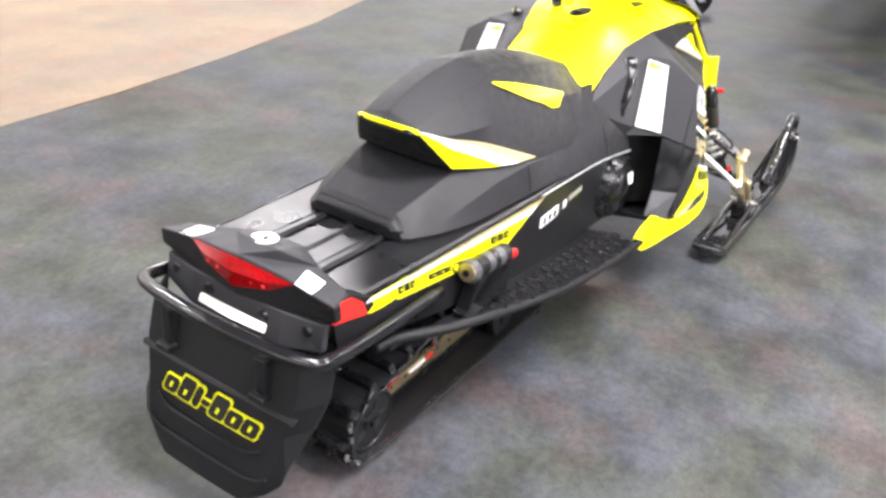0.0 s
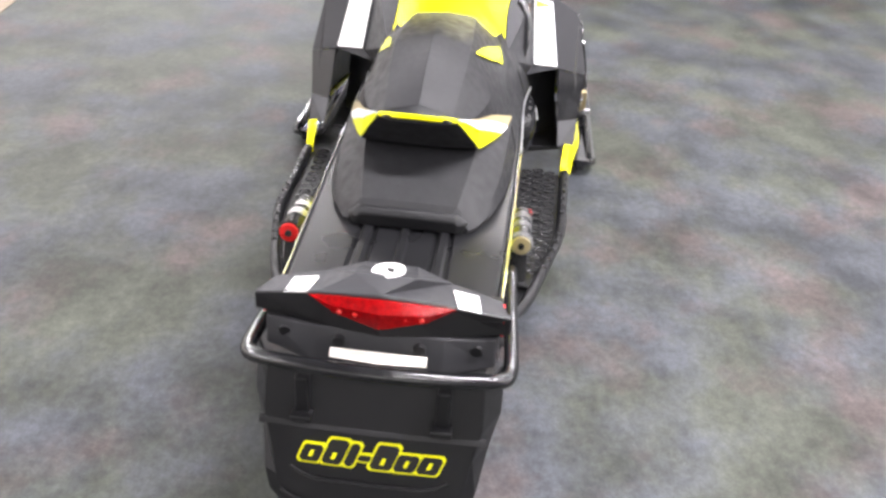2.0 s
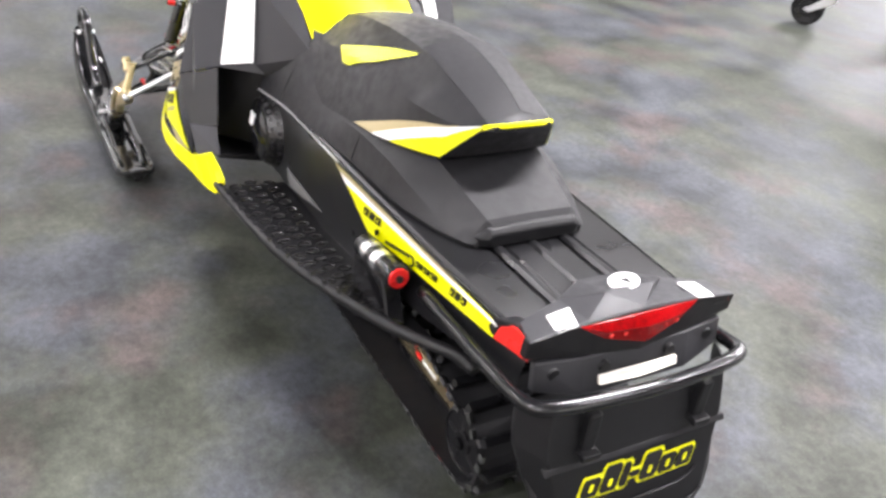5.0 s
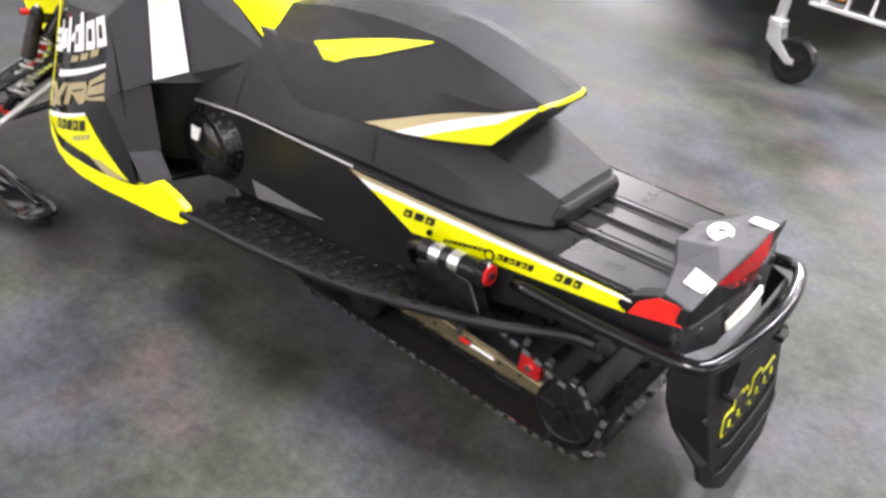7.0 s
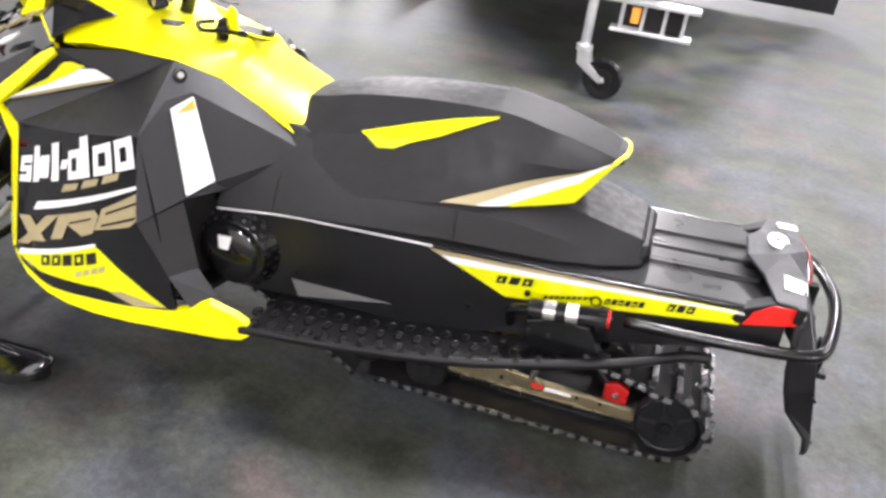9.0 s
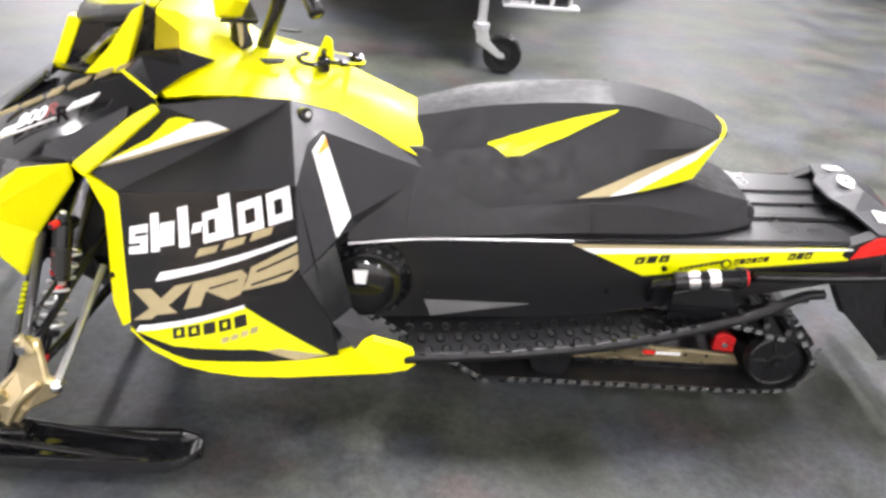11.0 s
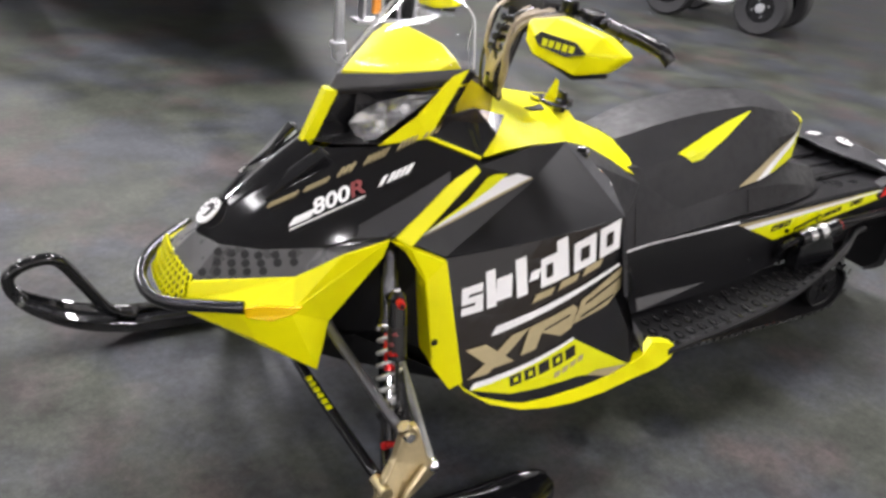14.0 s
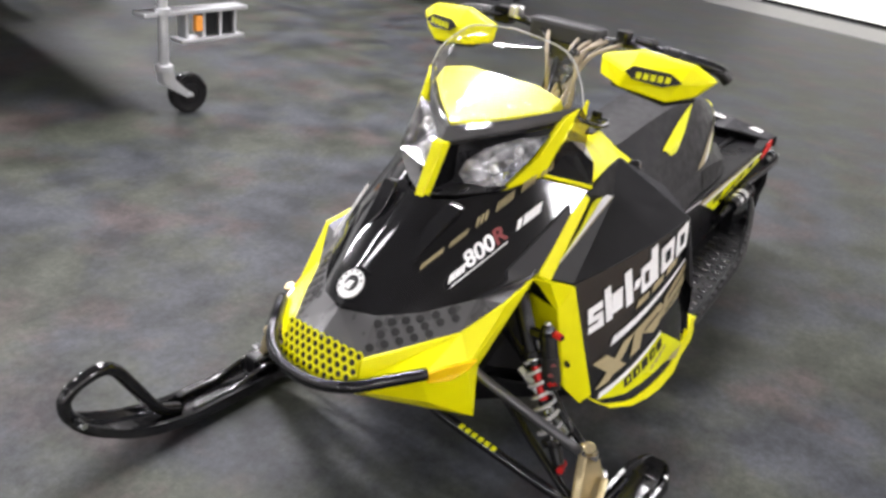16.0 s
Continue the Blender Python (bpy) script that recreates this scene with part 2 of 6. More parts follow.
def tube(points, r, seg=12, steps=6, smooth_line=True, closed=False):
    """A round bar along a line."""
    line = rounded(points, steps) if smooth_line else [Vector(v) for v in points]
    bm = bmesh.new()
    rings, up = [], Vector((0.13, 0.21, 0.97)).normalized()
    n = len(line)
    for i, p in enumerate(line):
        d = (line[min(i + 1, n - 1)] - line[max(i - 1, 0)]).normalized()
        side = d.cross(up)
        side = side.normalized() if side.length > 1e-4 else Vector((1, 0, 0))
        up = side.cross(d).normalized()
        rings.append([bm.verts.new(p + r * (math.cos(a) * side + math.sin(a) * up)) for a in [2 * math.pi * k / seg for k in range(seg)]])
    for a, b in zip(rings, rings[1:]):
        for k in range(seg):
            bm.faces.new((a[k], a[(k + 1) % seg], b[(k + 1) % seg], b[k]))
    bm.faces.new(rings[0][::-1])
    bm.faces.new(rings[-1])
    return bm


def loft(sections, mirrored=True, caps=True, bottom=True):
    """A skin over cross-sections (x, [(y, z), ...]); half sections run from the middle outwards and are mirrored."""
    bm = bmesh.new()
    rings = []
    for x, half in sections:
        pts = [(-y, z) for y, z in reversed(half) if y > 1e-6] + list(half) if mirrored else list(half)
        rings.append([bm.verts.new((x, y, z)) for y, z in pts])
    n = len(rings[0])
    for a, b in zip(rings, rings[1:]):
        for k in range(n if bottom else n - 1):
            bm.faces.new((a[k], a[(k + 1) % n], b[(k + 1) % n], b[k]))
    if caps:
        bm.faces.new(rings[0])
        bm.faces.new(rings[-1])
    return bm


def shell(verts, faces, thick=0.006, inward=(0, 0, 0)):
    """A moulded panel of flat facets with thickness, growing away from its visible side towards the point inward."""
    bm = bmesh.new()
    vs = [bm.verts.new(v) for v in verts]
    for f in faces:
        bm.faces.new([vs[i] for i in f])
    bmesh.ops.recalc_face_normals(bm, faces=bm.faces)
    mid = sum((v.co for v in vs), Vector()) / len(vs)
    way = (Vector(inward) - mid).normalized() * thick
    ret = bmesh.ops.extrude_face_region(bm, geom=bm.faces[:])
    bmesh.ops.translate(bm, verts=[g for g in ret["geom"] if isinstance(g, bmesh.types.BMVert)], vec=way)
    return bm


def prism(outline, z0, z1, m=None):
    """An outline of (x, y) raised from z0 to z1, then placed by m."""
    bm = bmesh.new()
    lo, hi = [bm.verts.new((x, y, z0)) for x, y in outline], [bm.verts.new((x, y, z1)) for x, y in outline]
    bm.faces.new(lo[::-1])
    bm.faces.new(hi)
    n = len(lo)
    for k in range(n):
        bm.faces.new((lo[k], lo[(k + 1) % n], hi[(k + 1) % n], hi[k]))
    if m:
        bm.transform(m)
    return bm


def flipped(pts, s, shift=0.027):
    """The same points on the other side; the right-hand bodywork sits a little closer in."""
    if s > 0:
        return [tuple(p) for p in pts]
    out = []
    for x, y, z in pts:
        k = min(1, max(0, (y - 0.2) / 0.15))
        out.append((x, -(y - shift * k), z))
    return out


def thing(name, at=(0, 0, 0), **tags):
    ob = new(name)
    ob.location = at
    ob.empty_display_size = 0.1
    return tagged(ob, **tags)


# ---- setting ----
def sheet(name, x0, x1, y0, y1, z0, z1, mat, kind="structure", label="", category=""):
    ob = part(name, box(((x0 + x1) / 2, (y0 + y1) / 2, (z0 + z1) / 2), (x1 - x0, y1 - y0, z1 - z0)), mat)
    return tagged(ob, label=label, category=category, kind=kind)


floor = sheet("floor", -16, 20, -19, 7, -0.2, 0.0, FLOOR, label="worn grey-green concrete floor with reddish blotches", category="floor")
edge = [(-10, 2.3), (-2, 2.26), (0.0, 2.22), (0.8, 2.19), (1.35, 2.2), (2.09, 2.27), (2.97, 2.41), (3.64, 2.58), (5, 2.95), (20, 5.5), (20, 7), (-16, 7), (-16, 2.4)]
tan = part("floor_1", prism(edge, 0.0005, 0.004), FLOOR_TAN)
tagged(tan, label="tan vinyl floor beside the concrete", category="floor", kind="structure")
for nm, a in (("wall_south", (-16, 20, -19.2, -19)), ("wall_north", (-16, 20, 7, 7.2)), ("wall_east", (20, 20.2, -19.2, 7.2))):
    sheet(nm, *a, -0.2, 4.8, WALL_PAINT, label="plain pale painted hall wall", category="wall")
sheet("ceiling", -16.2, 20.2, -19.2, 7.2, 4.6, 4.8, CEILING_PAINT, label="dark grey painted hall ceiling", category="ceiling")


def ceiling_light(x, y, long):
    ob = thing("ceiling_light", (x, y, 4.6), label="long white strip light assumed under the ceiling", category="light", group="ceiling lights")
    part("housing", box((0, 0, -0.05), (0.36, long + 0.1, 0.1)), WHITE_FILM, ob, bevel=0.01)
    for dx in (-0.09, 0.09):
        part("tube", rod((dx, -long / 2, -0.13), (dx, long / 2, -0.13), 0.019), TUBE_GLOW, ob, "glowing white tube")
    return ob


for lx, ly, long, watts in LAMPS:
    ceiling_light(lx, ly, long)


# ---- snowmobile ----
sled = thing("snowmobile", label="black and bright yellow snowmobile with champagne suspension parts on the concrete", category="snowmobile")

# tunnel: a folded black box over the track, rising a little to the rear
part("tunnel", loft([
    (0.03, [(0, 0.508), (0.06, 0.508), (0.066, 0.502), (0.10, 0.502), (0.106, 0.508), (0.198, 0.506), (0.208, 0.498), (0.222, 0.42)]),
    (0.40, [(0, 0.490), (0.06, 0.490), (0.066, 0.484), (0.10, 0.484), (0.106, 0.490), (0.213, 0.492), (0.223, 0.484), (0.228, 0.33)]),
    (0.82, [(0, 0.470), (0.06, 0.470), (0.066, 0.464), (0.10, 0.464), (0.106, 0.470), (0.227, 0.478), (0.237, 0.470), (0.237, 0.25)]),
    (1.38, [(0, 0.450), (0.06, 0.450), (0.066, 0.444), (0.10, 0.444), (0.106, 0.450), (0.228, 0.452), (0.238, 0.444), (0.238, 0.22)]),
], bottom=False, caps=False), TUNNEL, sled, "black anodised tunnel with pressed grooves", smooth=True, crease=30)
for s in (1, -1):
    part("tunnel_hem", tube([(0.035, 0.207 * s, 0.501), (0.40, 0.2225 * s, 0.4865), (0.82, 0.2365 * s, 0.4725), (1.36, 0.2375 * s, 0.447)], 0.0035, 8), STEEL_BLACK, sled, "rounded bright-edged fold of the tunnel", smooth=True)
for y in (-0.083, 0.0, 0.083):
    part("tunnel_rib", loft([(0.09, [(y - 0.012, 0.506), (y - 0.006, 0.513), (y + 0.006, 0.513), (y + 0.012, 0.506)]),
                             (0.5, [(y - 0.012, 0.484), (y - 0.006, 0.491), (y + 0.006, 0.491), (y + 0.012, 0.484)])], mirrored=False), TUNNEL, sled)


def track_line():
    """Centre line of the belt: flat below, round the rear wheel, over the top and down from the drive sprocket."""
    pts = []
    for k in range(13):
        a = radians(-90 - 180 * k / 12)
        pts.append((0.196 + 0.086 * math.cos(a), 0.115 + 0.086 * math.sin(a)))
    for k in range(1, 12):
        t = k / 12
        pts.append((0.196 + 1.072 * t, 0.201 + 0.189 * t + 0.02 * math.sin(math.pi * t)))
    for k in range(9):
        a = radians(95 - 150 * k / 8)
        pts.append((1.30 + 0.085 * math.cos(a), 0.305 + 0.085 * math.sin(a)))
    for k in range(1, 7):
        t = k / 6
        pts.append((1.345 - 0.345 * t, 0.235 - 0.2112 * t))
    for k in range(1, 12):
        pts.append((1.0 - 0.804 * k / 12, 0.0238))
    return pts


def resampled(pts, n):
    p = [Vector((a, b)) for a, b in pts]
    p.append(p[0])
    ls = [0]
    for a, b in zip(p, p[1:]):
        ls.append(ls[-1] + (b - a).length)
    out, j = [], 0
    for k in range(n):
        d = ls[-1] * k / n
        while ls[j + 1] < d:
            j += 1
        w = p[j + 1] - p[j]
        out.append((p[j] + w * ((d - ls[j]) / max(w.length, 1e-9)), w.normalized()))
    return out


track = thing("track")
track.parent = sled
belt = bmesh.new()
rows = []
for p, d in resampled(track_line(), 120):
    n = Vector((-d.y, d.x))
    rows.append([belt.verts.new((q.x, y, q.y)) for q, y in ((p + n * 0.005, -0.204), (p + n * 0.005, 0.204), (p - n * 0.005, 0.204), (p - n * 0.005, -0.204))])
for a, b in zip(rows, rows[1:] + rows[:1]):
    for k in range(4):
        belt.faces.new((a[k], a[(k + 1) % 4], b[(k + 1) % 4], b[k]))
part("belt", belt, BELT, track, smooth=False)
lug_mesh = clip_mesh = None
for k, (p, d) in enumerate(resampled(track_line(), 42)):
    turn = Matrix(((d.x, 0, -d.y, p.x), (0, 1, 0, 0), (d.y, 0, d.x, p.y), (0, 0, 0, 1)))
    if lug_mesh is None:
        teeth = [(-0.2, 0.003)]
        for y, w in ((-0.155, 0.08), (-0.05, 0.08), (0.05, 0.08), (0.155, 0.08)):
            teeth += [(y - w / 2, 0.008), (y - w / 2 + 0.005, 0.0235), (y + w / 2 - 0.005, 0.0235), (y + w / 2, 0.008)]
        teeth += [(0.2, 0.003)]
        ob = part("lug", prism(teeth, -0.009, 0.008, Matrix(((0, 0, 1, 0), (1, 0, 0, 0), (0, 1, 0, 0), (0, 0, 0, 1)))), RUBBER, track)
        lug_mesh = ob.data
        cl = part("clip", joined(box((0, 0, 0.0045), (0.02, 0.008, 0.005)), box((0, 0.004, 0), (0.02, 0.002, 0.014))), CHROME, track, "bright steel track clip, at the belt edges standing for lug glints")
        clip_mesh = cl.data
    else:
        ob, cl = new("lug", lug_mesh), new("clip", clip_mesh)
        ob.parent = cl.parent = track
    q = turn
    ob.matrix_basis = q
    # bright clips along the belt edges stand in for glints on the lug ends
    cl.matrix_basis = q @ pose(0.02, 0.202, 0)
    for off, side_ in ((0.02, -0.202), (0.053, 0.202), (0.053, -0.202), (0.02, -0.1), (0.02, 0.1)):
        other = new("clip", clip_mesh)
        other.parent = track
        other.matrix_basis = q @ pose(off, side_, 0)


def wheel(parent, name, c, r, w, mat=BLACK_MATTE):
    ob = part(name, joined(rod((c[0], c[1] - w / 2, c[2]), (c[0], c[1] + w / 2, c[2]), r, seg=28),
                           rod((c[0], c[1] - w * 0.75, c[2]), (c[0], c[1] + w * 0.75, c[2]), r * 0.35, seg=20)), mat, parent, bevel=0.003)
    return ob


suspension = thing("rear_suspension")
suspension.parent = sled
for s in (1, -1):
    w = wheel(suspension, "rear_wheel", (0.198, 0.168 * s, 0.115), 0.079, 0.03)
    part("bolt_head", rod((0.198, 0.165 * s, 0.115), (0.198, 0.2 * s, 0.115), 0.014, seg=6), STEEL_BLACK, suspension)
    for k in range(5):
        a = 2 * math.pi * k / 5
        part("wheel_spoke", rod((0.198 + 0.025 * math.cos(a), 0.183 * s, 0.115 + 0.025 * math.sin(a)), (0.198 + 0.066 * math.cos(a), 0.181 * s, 0.115 + 0.066 * math.sin(a)), 0.006, 0.004, 8), BLACK_MATTE, suspension)
    part("wheel_rim", tube([(0.198 + 0.073 * math.cos(q), 0.183 * s, 0.115 + 0.073 * math.sin(q)) for q in [2 * math.pi * k / 28 for k in range(29)]], 0.0045, 6, smooth_line=False), RUBBER, suspension)
    for x, z, r in ((0.81, 0.075, 0.055), (0.98, 0.10, 0.05)):
        wheel(suspension, "idler_wheel", (x, 0.168 * s, z), r, 0.025)
    part("slide_rail", prism([(0.26, 0.05), (0.28, 0.08), (0.46, 0.09), (0.60, 0.098), (0.69, 0.16), (0.79, 0.168), (0.92, 0.09), (1.02, 0.12), (1.02, 0.09), (0.95, 0.045)],
                             0.105 * s, 0.115 * s + 0.004 * s, Matrix(((1, 0, 0, 0), (0, 0, 1, 0), (0, 1, 0, 0), (0, 0, 0, 1)))), GOLD, suspension, "champagne slide rail", bevel=0.002)
    for x in (0.36, 0.42, 0.62, 0.74):
        part("rail_hole", rod((x, 0.105 * s, 0.074), (x, 0.1205 * s, 0.074), 0.005, seg=10), DARK_FILM_SHADE, suspension)
    part("rail_label", box((0.47, 0.1205 * s, 0.076), (0.07, 0.002, 0.009)), WHITE_FILM, suspension, "white label bar on the rail")
    part("rail_label", box((0.525, 0.121 * s, 0.077), (0.03, 0.002, 0.011)), RED_FILM, suspension, "red label bar on the rail")
    part("runner", box((0.62, 0.112 * s, 0.043), (0.72, 0.025, 0.014)), RUBBER, suspension)
    part("rear_bracket", prism([(0.30, 0.105), (0.30, 0.15), (0.33, 0.165), (0.36, 0.155), (0.36, 0.11)], 0.118 * s, 0.14 * s,
                               Matrix(((1, 0, 0, 0), (0, 0, 1, 0), (0, 1, 0, 0), (0, 0, 0, 1)))), RED_ANOD, suspension, "red anodised bracket", bevel=0.003)
    part("bolt_head", rod((0.33, 0.14 * s, 0.132), (0.33, 0.146 * s, 0.132), 0.009, seg=6), CHROME, suspension)
    part("rear_arm", rod((0.34, 0.12 * s, 0.13), (0.52, 0.13 * s, 0.33), 0.012), STEEL_BLACK, suspension)
    part("front_arm", rod((0.86, 0.12 * s, 0.1), (1.1, 0.13 * s, 0.3), 0.014), STEEL_BLACK, suspension)
    part("shock_rod", rod((0.545, 0.125 * s, 0.095), (0.50, 0.125 * s, 0.25), 0.008), CHROME, suspension, "bright shock rod")
part("axle", rod((0.198, -0.19, 0.115), (0.198, 0.19, 0.115), 0.012), STEEL_BLACK, suspension)
part("cross_shaft", rod((0.45, -0.13, 0.21), (0.45, 0.13, 0.21), 0.018), STEEL_BLACK, suspension)
part("rear_shock", rod((0.40, 0, 0.14), (0.75, 0, 0.24), 0.032), STEEL_BLACK, suspension)

# running boards
for s in (1, -1):
    board = thing("running_board")
    board.parent = sled
    rail = flipped([(1.21, 0.422, 0.232), (1.17, 0.422, 0.238), (0.97, 0.41, 0.252), (0.75, 0.396, 0.28), (0.58, 0.36, 0.298), (0.36, 0.30, 0.33), (0.22, 0.235, 0.352), (0.155, 0.222, 0.357)], s)
    part("edge_rail", tube(rail, 0.013, 12), BLACK_MATTE, board, smooth=True)
    line = rounded(rail, 8)
    plate, lo = bmesh.new(), []
    for p in line[4:-5]:
        lo.append([plate.verts.new((p.x, y, z)) for y, z in ((0.23 * s, p.z - 0.014), (p.y - 0.006 * s, p.z - 0.012), (p.y - 0.006 * s, p.z - 0.02), (0.23 * s, p.z - 0.022))])
    for a, b in zip(lo, lo[1:]):
        for k in range(4):
            plate.faces.new((a[k], a[(k + 1) % 4], b[(k + 1) % 4], b[k]))
    part("plate", plate, BLACK_MATTE, board)
    for k in range(17):
        x = 1.2 - 0.045 * k
        q = min(line, key=lambda v: abs(v.x - x))
        yo = abs(q.y) - 0.028
        for j in range(3):
            if "tread_hole" in bpy.data.objects:
                ob, rim = new("tread_hole", bpy.data.objects["tread_hole"].data), new("hole_rim", bpy.data.objects["hole_rim"].data)
                ob.parent, rim.parent = board, ob
            else:
                oval = [(0.009 * math.cos(a), 0.014 * math.sin(a)) for a in [2 * math.pi * n / 12 for n in range(12)]]
                ob = part("tread_hole", prism(oval, -0.002, 0.0012), DARK_FILM_SHADE, board)
                rim = part("hole_rim", tube([(x_ * 1.15, y_ * 1.12, 0.0015) for x_, y_ in oval + oval[:1]], 0.0026, 6, smooth_line=False), STEEL_BLACK, ob)
            ob.location = (x + (0.014 if j % 2 else 0), s * (0.262 + (yo - 0.262) * (j + 0.4) / 2.8), q.z - 0.013)
    for k in range(14):
        x = 1.17 - 0.05 * k
        q = min(line, key=lambda v: abs(v.x - x))
        part("edge_tooth", box((x, q.y, q.z + 0.01), (0.014, 0.012, 0.01)), RUBBER, board)

# tunnel side graphics
def on_side(s, pts, mat, name, label="", out=0.0025):
    """A film on the tunnel's flank from (x, part of the way down from the top edge)."""
    v = []
    for x, z in pts:
        top = 0.5 - 0.030 * (x - 0.09) / 0.73
        y = (0.208 if x < 0.03 else 0.208 + 0.027 * min(1, (x - 0.03) / 0.79)) + 0.05 * max(0, top - z) * (1 - x) + 0.004 + out
        v.append((x, y * s, z))
    return part(name, shell(v, [range(len(v))], 0.002, (v[0][0], 0, v[0][2])), mat, sled, label)


for s in (1, -1):
    on_side(s, [(0.82, 0.466), (0.635, 0.388), (0.125, 0.458), (0.108, 0.492)], YELLOW_DECAL, "side_graphic", "bright yellow film along the tunnel")
    on_side(s, [(0.80, 0.4575), (0.765, 0.443), (0.30, 0.4735), (0.11, 0.4865), (0.11, 0.4915), (0.45, 0.474)], WHITE_FILM, "side_stripe", "white stripe", 0.004)
    on_side(s, [(0.826, 0.467), (0.80, 0.4575), (0.45, 0.474), (0.25, 0.4865), (0.25, 0.4885)], GOLD_FILM, "side_stripe", "champagne stripe", 0.0045)
    for x0, z0, x1, z1, h, n, slant in ((0.662, 0.420, 0.572, 0.432, 0.019, 3, 0.004), (0.548, 0.408, 0.436, 0.436, 0.008, 9, 0.002), (0.413, 0.432, 0.325, 0.446, 0.014, 6, 0.003), (0.279, 0.452, 0.217, 0.460, 0.018, 3, 0.004)):
        for k in range(n):
            a, b = x0 + (x1 - x0) * k / n, x0 + (x1 - x0) * (k + 0.74) / n
            za, zb = z0 + (z1 - z0) * k / n, z0 + (z1 - z0) * (k + 0.74) / n
            mid = (a + b) / 2
            on_side(s, [(a, za), (b, zb), (b - slant, zb + h), (a - slant, za + h)], DARK_FILM_SHADE, "maker_mark", "", 0.005)
            if h > 0.01 and k % 2 == 0:
                on_side(s, [(mid + 0.0035, za + h * 0.3), (mid - 0.003, zb + h * 0.3), (mid - 0.005, zb + h * 0.62), (mid + 0.0015, za + h * 0.62)], YELLOW_DECAL, "mark_gap", "", 0.0062)
    on_side(s, [(0.431 + 0.013 * math.cos(q), 0.433 + 0.013 * math.sin(q)) for q in [2 * math.pi * k / 18 for k in range(18)]], DARK_FILM_SHADE, "maker_mark", "round black mark", 0.005)
    on_side(s, [(0.431 + 0.0085 * math.cos(q), 0.433 + 0.0085 * math.sin(q)) for q in [2 * math.pi * k / 14 for k in range(14)]], YELLOW_DECAL, "mark_gap", "", 0.0062)
    bolt = rod((0.585, 0.225 * s, 0.413), (0.585, 0.242 * s, 0.413), 0.007, seg=10)
    part("rivet", bolt, STEEL_BLACK, sled)

# tail: spoiler, lamp, plate, bumper and snow flap
tail = thing("tail")
tail.parent = sled
part("spoiler", shell(
    [(0.003, 0.234, 0.541), (0.003, 0.115, 0.558), (-0.005, 0, 0.568), (0.003, -0.115, 0.557), (0.003, -0.234, 0.541),
     (0.066, -0.215, 0.535), (0.091, -0.12, 0.545), (0.126, -0.05, 0.55), (0.126, 0.05, 0.55), (0.091, 0.12, 0.545), (0.066, 0.215, 0.535),
     (0.046, 0.06, 0.578), (0.046, -0.06, 0.578)],
    [(0, 1, 9, 10), (1, 2, 11, 9), (2, 12, 11), (2, 3, 6, 12), (3, 4, 5, 6), (9, 11, 8), (11, 12, 7, 8), (12, 6, 7)], 0.008, (0.06, 0, 0.3)), GREY_PLASTIC, tail, "charcoal plastic spoiler", bevel=0.003)
part("spoiler_face", shell(
    [(0.002, 0.235, 0.54), (0.000, 0.115, 0.557), (-0.007, 0, 0.566), (0.000, -0.115, 0.556), (0.002, -0.235, 0.54),
     (0.005, -0.236, 0.503), (-0.009, -0.1, 0.488), (-0.021, 0, 0.486), (-0.009, 0.1, 0.488), (0.005, 0.236, 0.503)],
    [(0, 1, 8, 9), (1, 2, 7, 8), (2, 3, 6, 7), (3, 4, 5, 6)], 0.02, (0.3, 0, 0.5)), BLACK_MATTE, tail, bevel=0.003)
part("tail_lamp", shell(
    [(0.000, 0.136, 0.551), (-0.006, 0.08, 0.556), (-0.012, 0, 0.561), (-0.006, -0.08, 0.556), (0.000, -0.136, 0.551), (-0.013, -0.085, 0.524), (-0.027, 0, 0.507), (-0.013, 0.085, 0.524), (-0.027, 0, 0.541), (-0.016, 0.09, 0.542), (-0.016, -0.09, 0.542)],
    [(0, 1, 9), (1, 2, 8, 9), (2, 3, 10, 8), (3, 4, 10), (4, 5, 10), (10, 5, 6, 8), (8, 6, 7, 9), (9, 7, 0)], 0.016, (0.3, 0, 0.54)), RED_LENS, tail, "glossy dark red tail lamp lens", smooth=True, crease=12)
for y in (-0.075, -0.045, -0.015, 0.015, 0.045, 0.075):
    part("lamp_reflector", rod((-0.0235 + 0.09 * abs(y), y, 0.531), (-0.0255 + 0.09 * abs(y), y, 0.531), 0.005, 0.003, 8), RED_FILM, tail)
for s in (1, -1):
    part("spoiler_sticker", shell([(0.003, 0.18 * s, 0.5475), (0.003, 0.138 * s, 0.554), (0.05, 0.126 * s, 0.557), (0.05, 0.172 * s, 0.549)], [(0, 1, 2, 3)], 0.003, (0.03, 0.15 * s, 0.4)), WHITE_FILM, tail, "white reflective sticker")
    side_way = Matrix(((1, 0, 0, 0), (0, 0, 1, 0), (0, 1, 0, 0), (0, 0, 0, 1)))
    part("spoiler_side", prism([(0.0, 0.535), (0.012, 0.488), (0.16, 0.452), (0.13, 0.497), (0.07, 0.528)], min(0.18 * s, 0.2195 * s), max(0.18 * s, 0.2195 * s), side_way), BLACK_MATTE, tail, bevel=0.003)
    part("corner_reflector", prism([(0.002, 0.533), (0.014, 0.49), (0.118, 0.4635), (0.104, 0.498), (0.07, 0.5245)], min(0.219 * s, 0.2235 * s), max(0.219 * s, 0.2235 * s), side_way), RED_FILM, tail, "red corner reflector film", bevel=0.001)
part("badge", prism([(0.032 * math.cos(a), 0.024 * math.sin(a)) for a in [2 * math.pi * k / 20 for k in range(20)]], 0, 0.002, pose(0.064, -0.002, 0.5755, 0, 6, 90)), WHITE_FILM, tail, "round white badge")
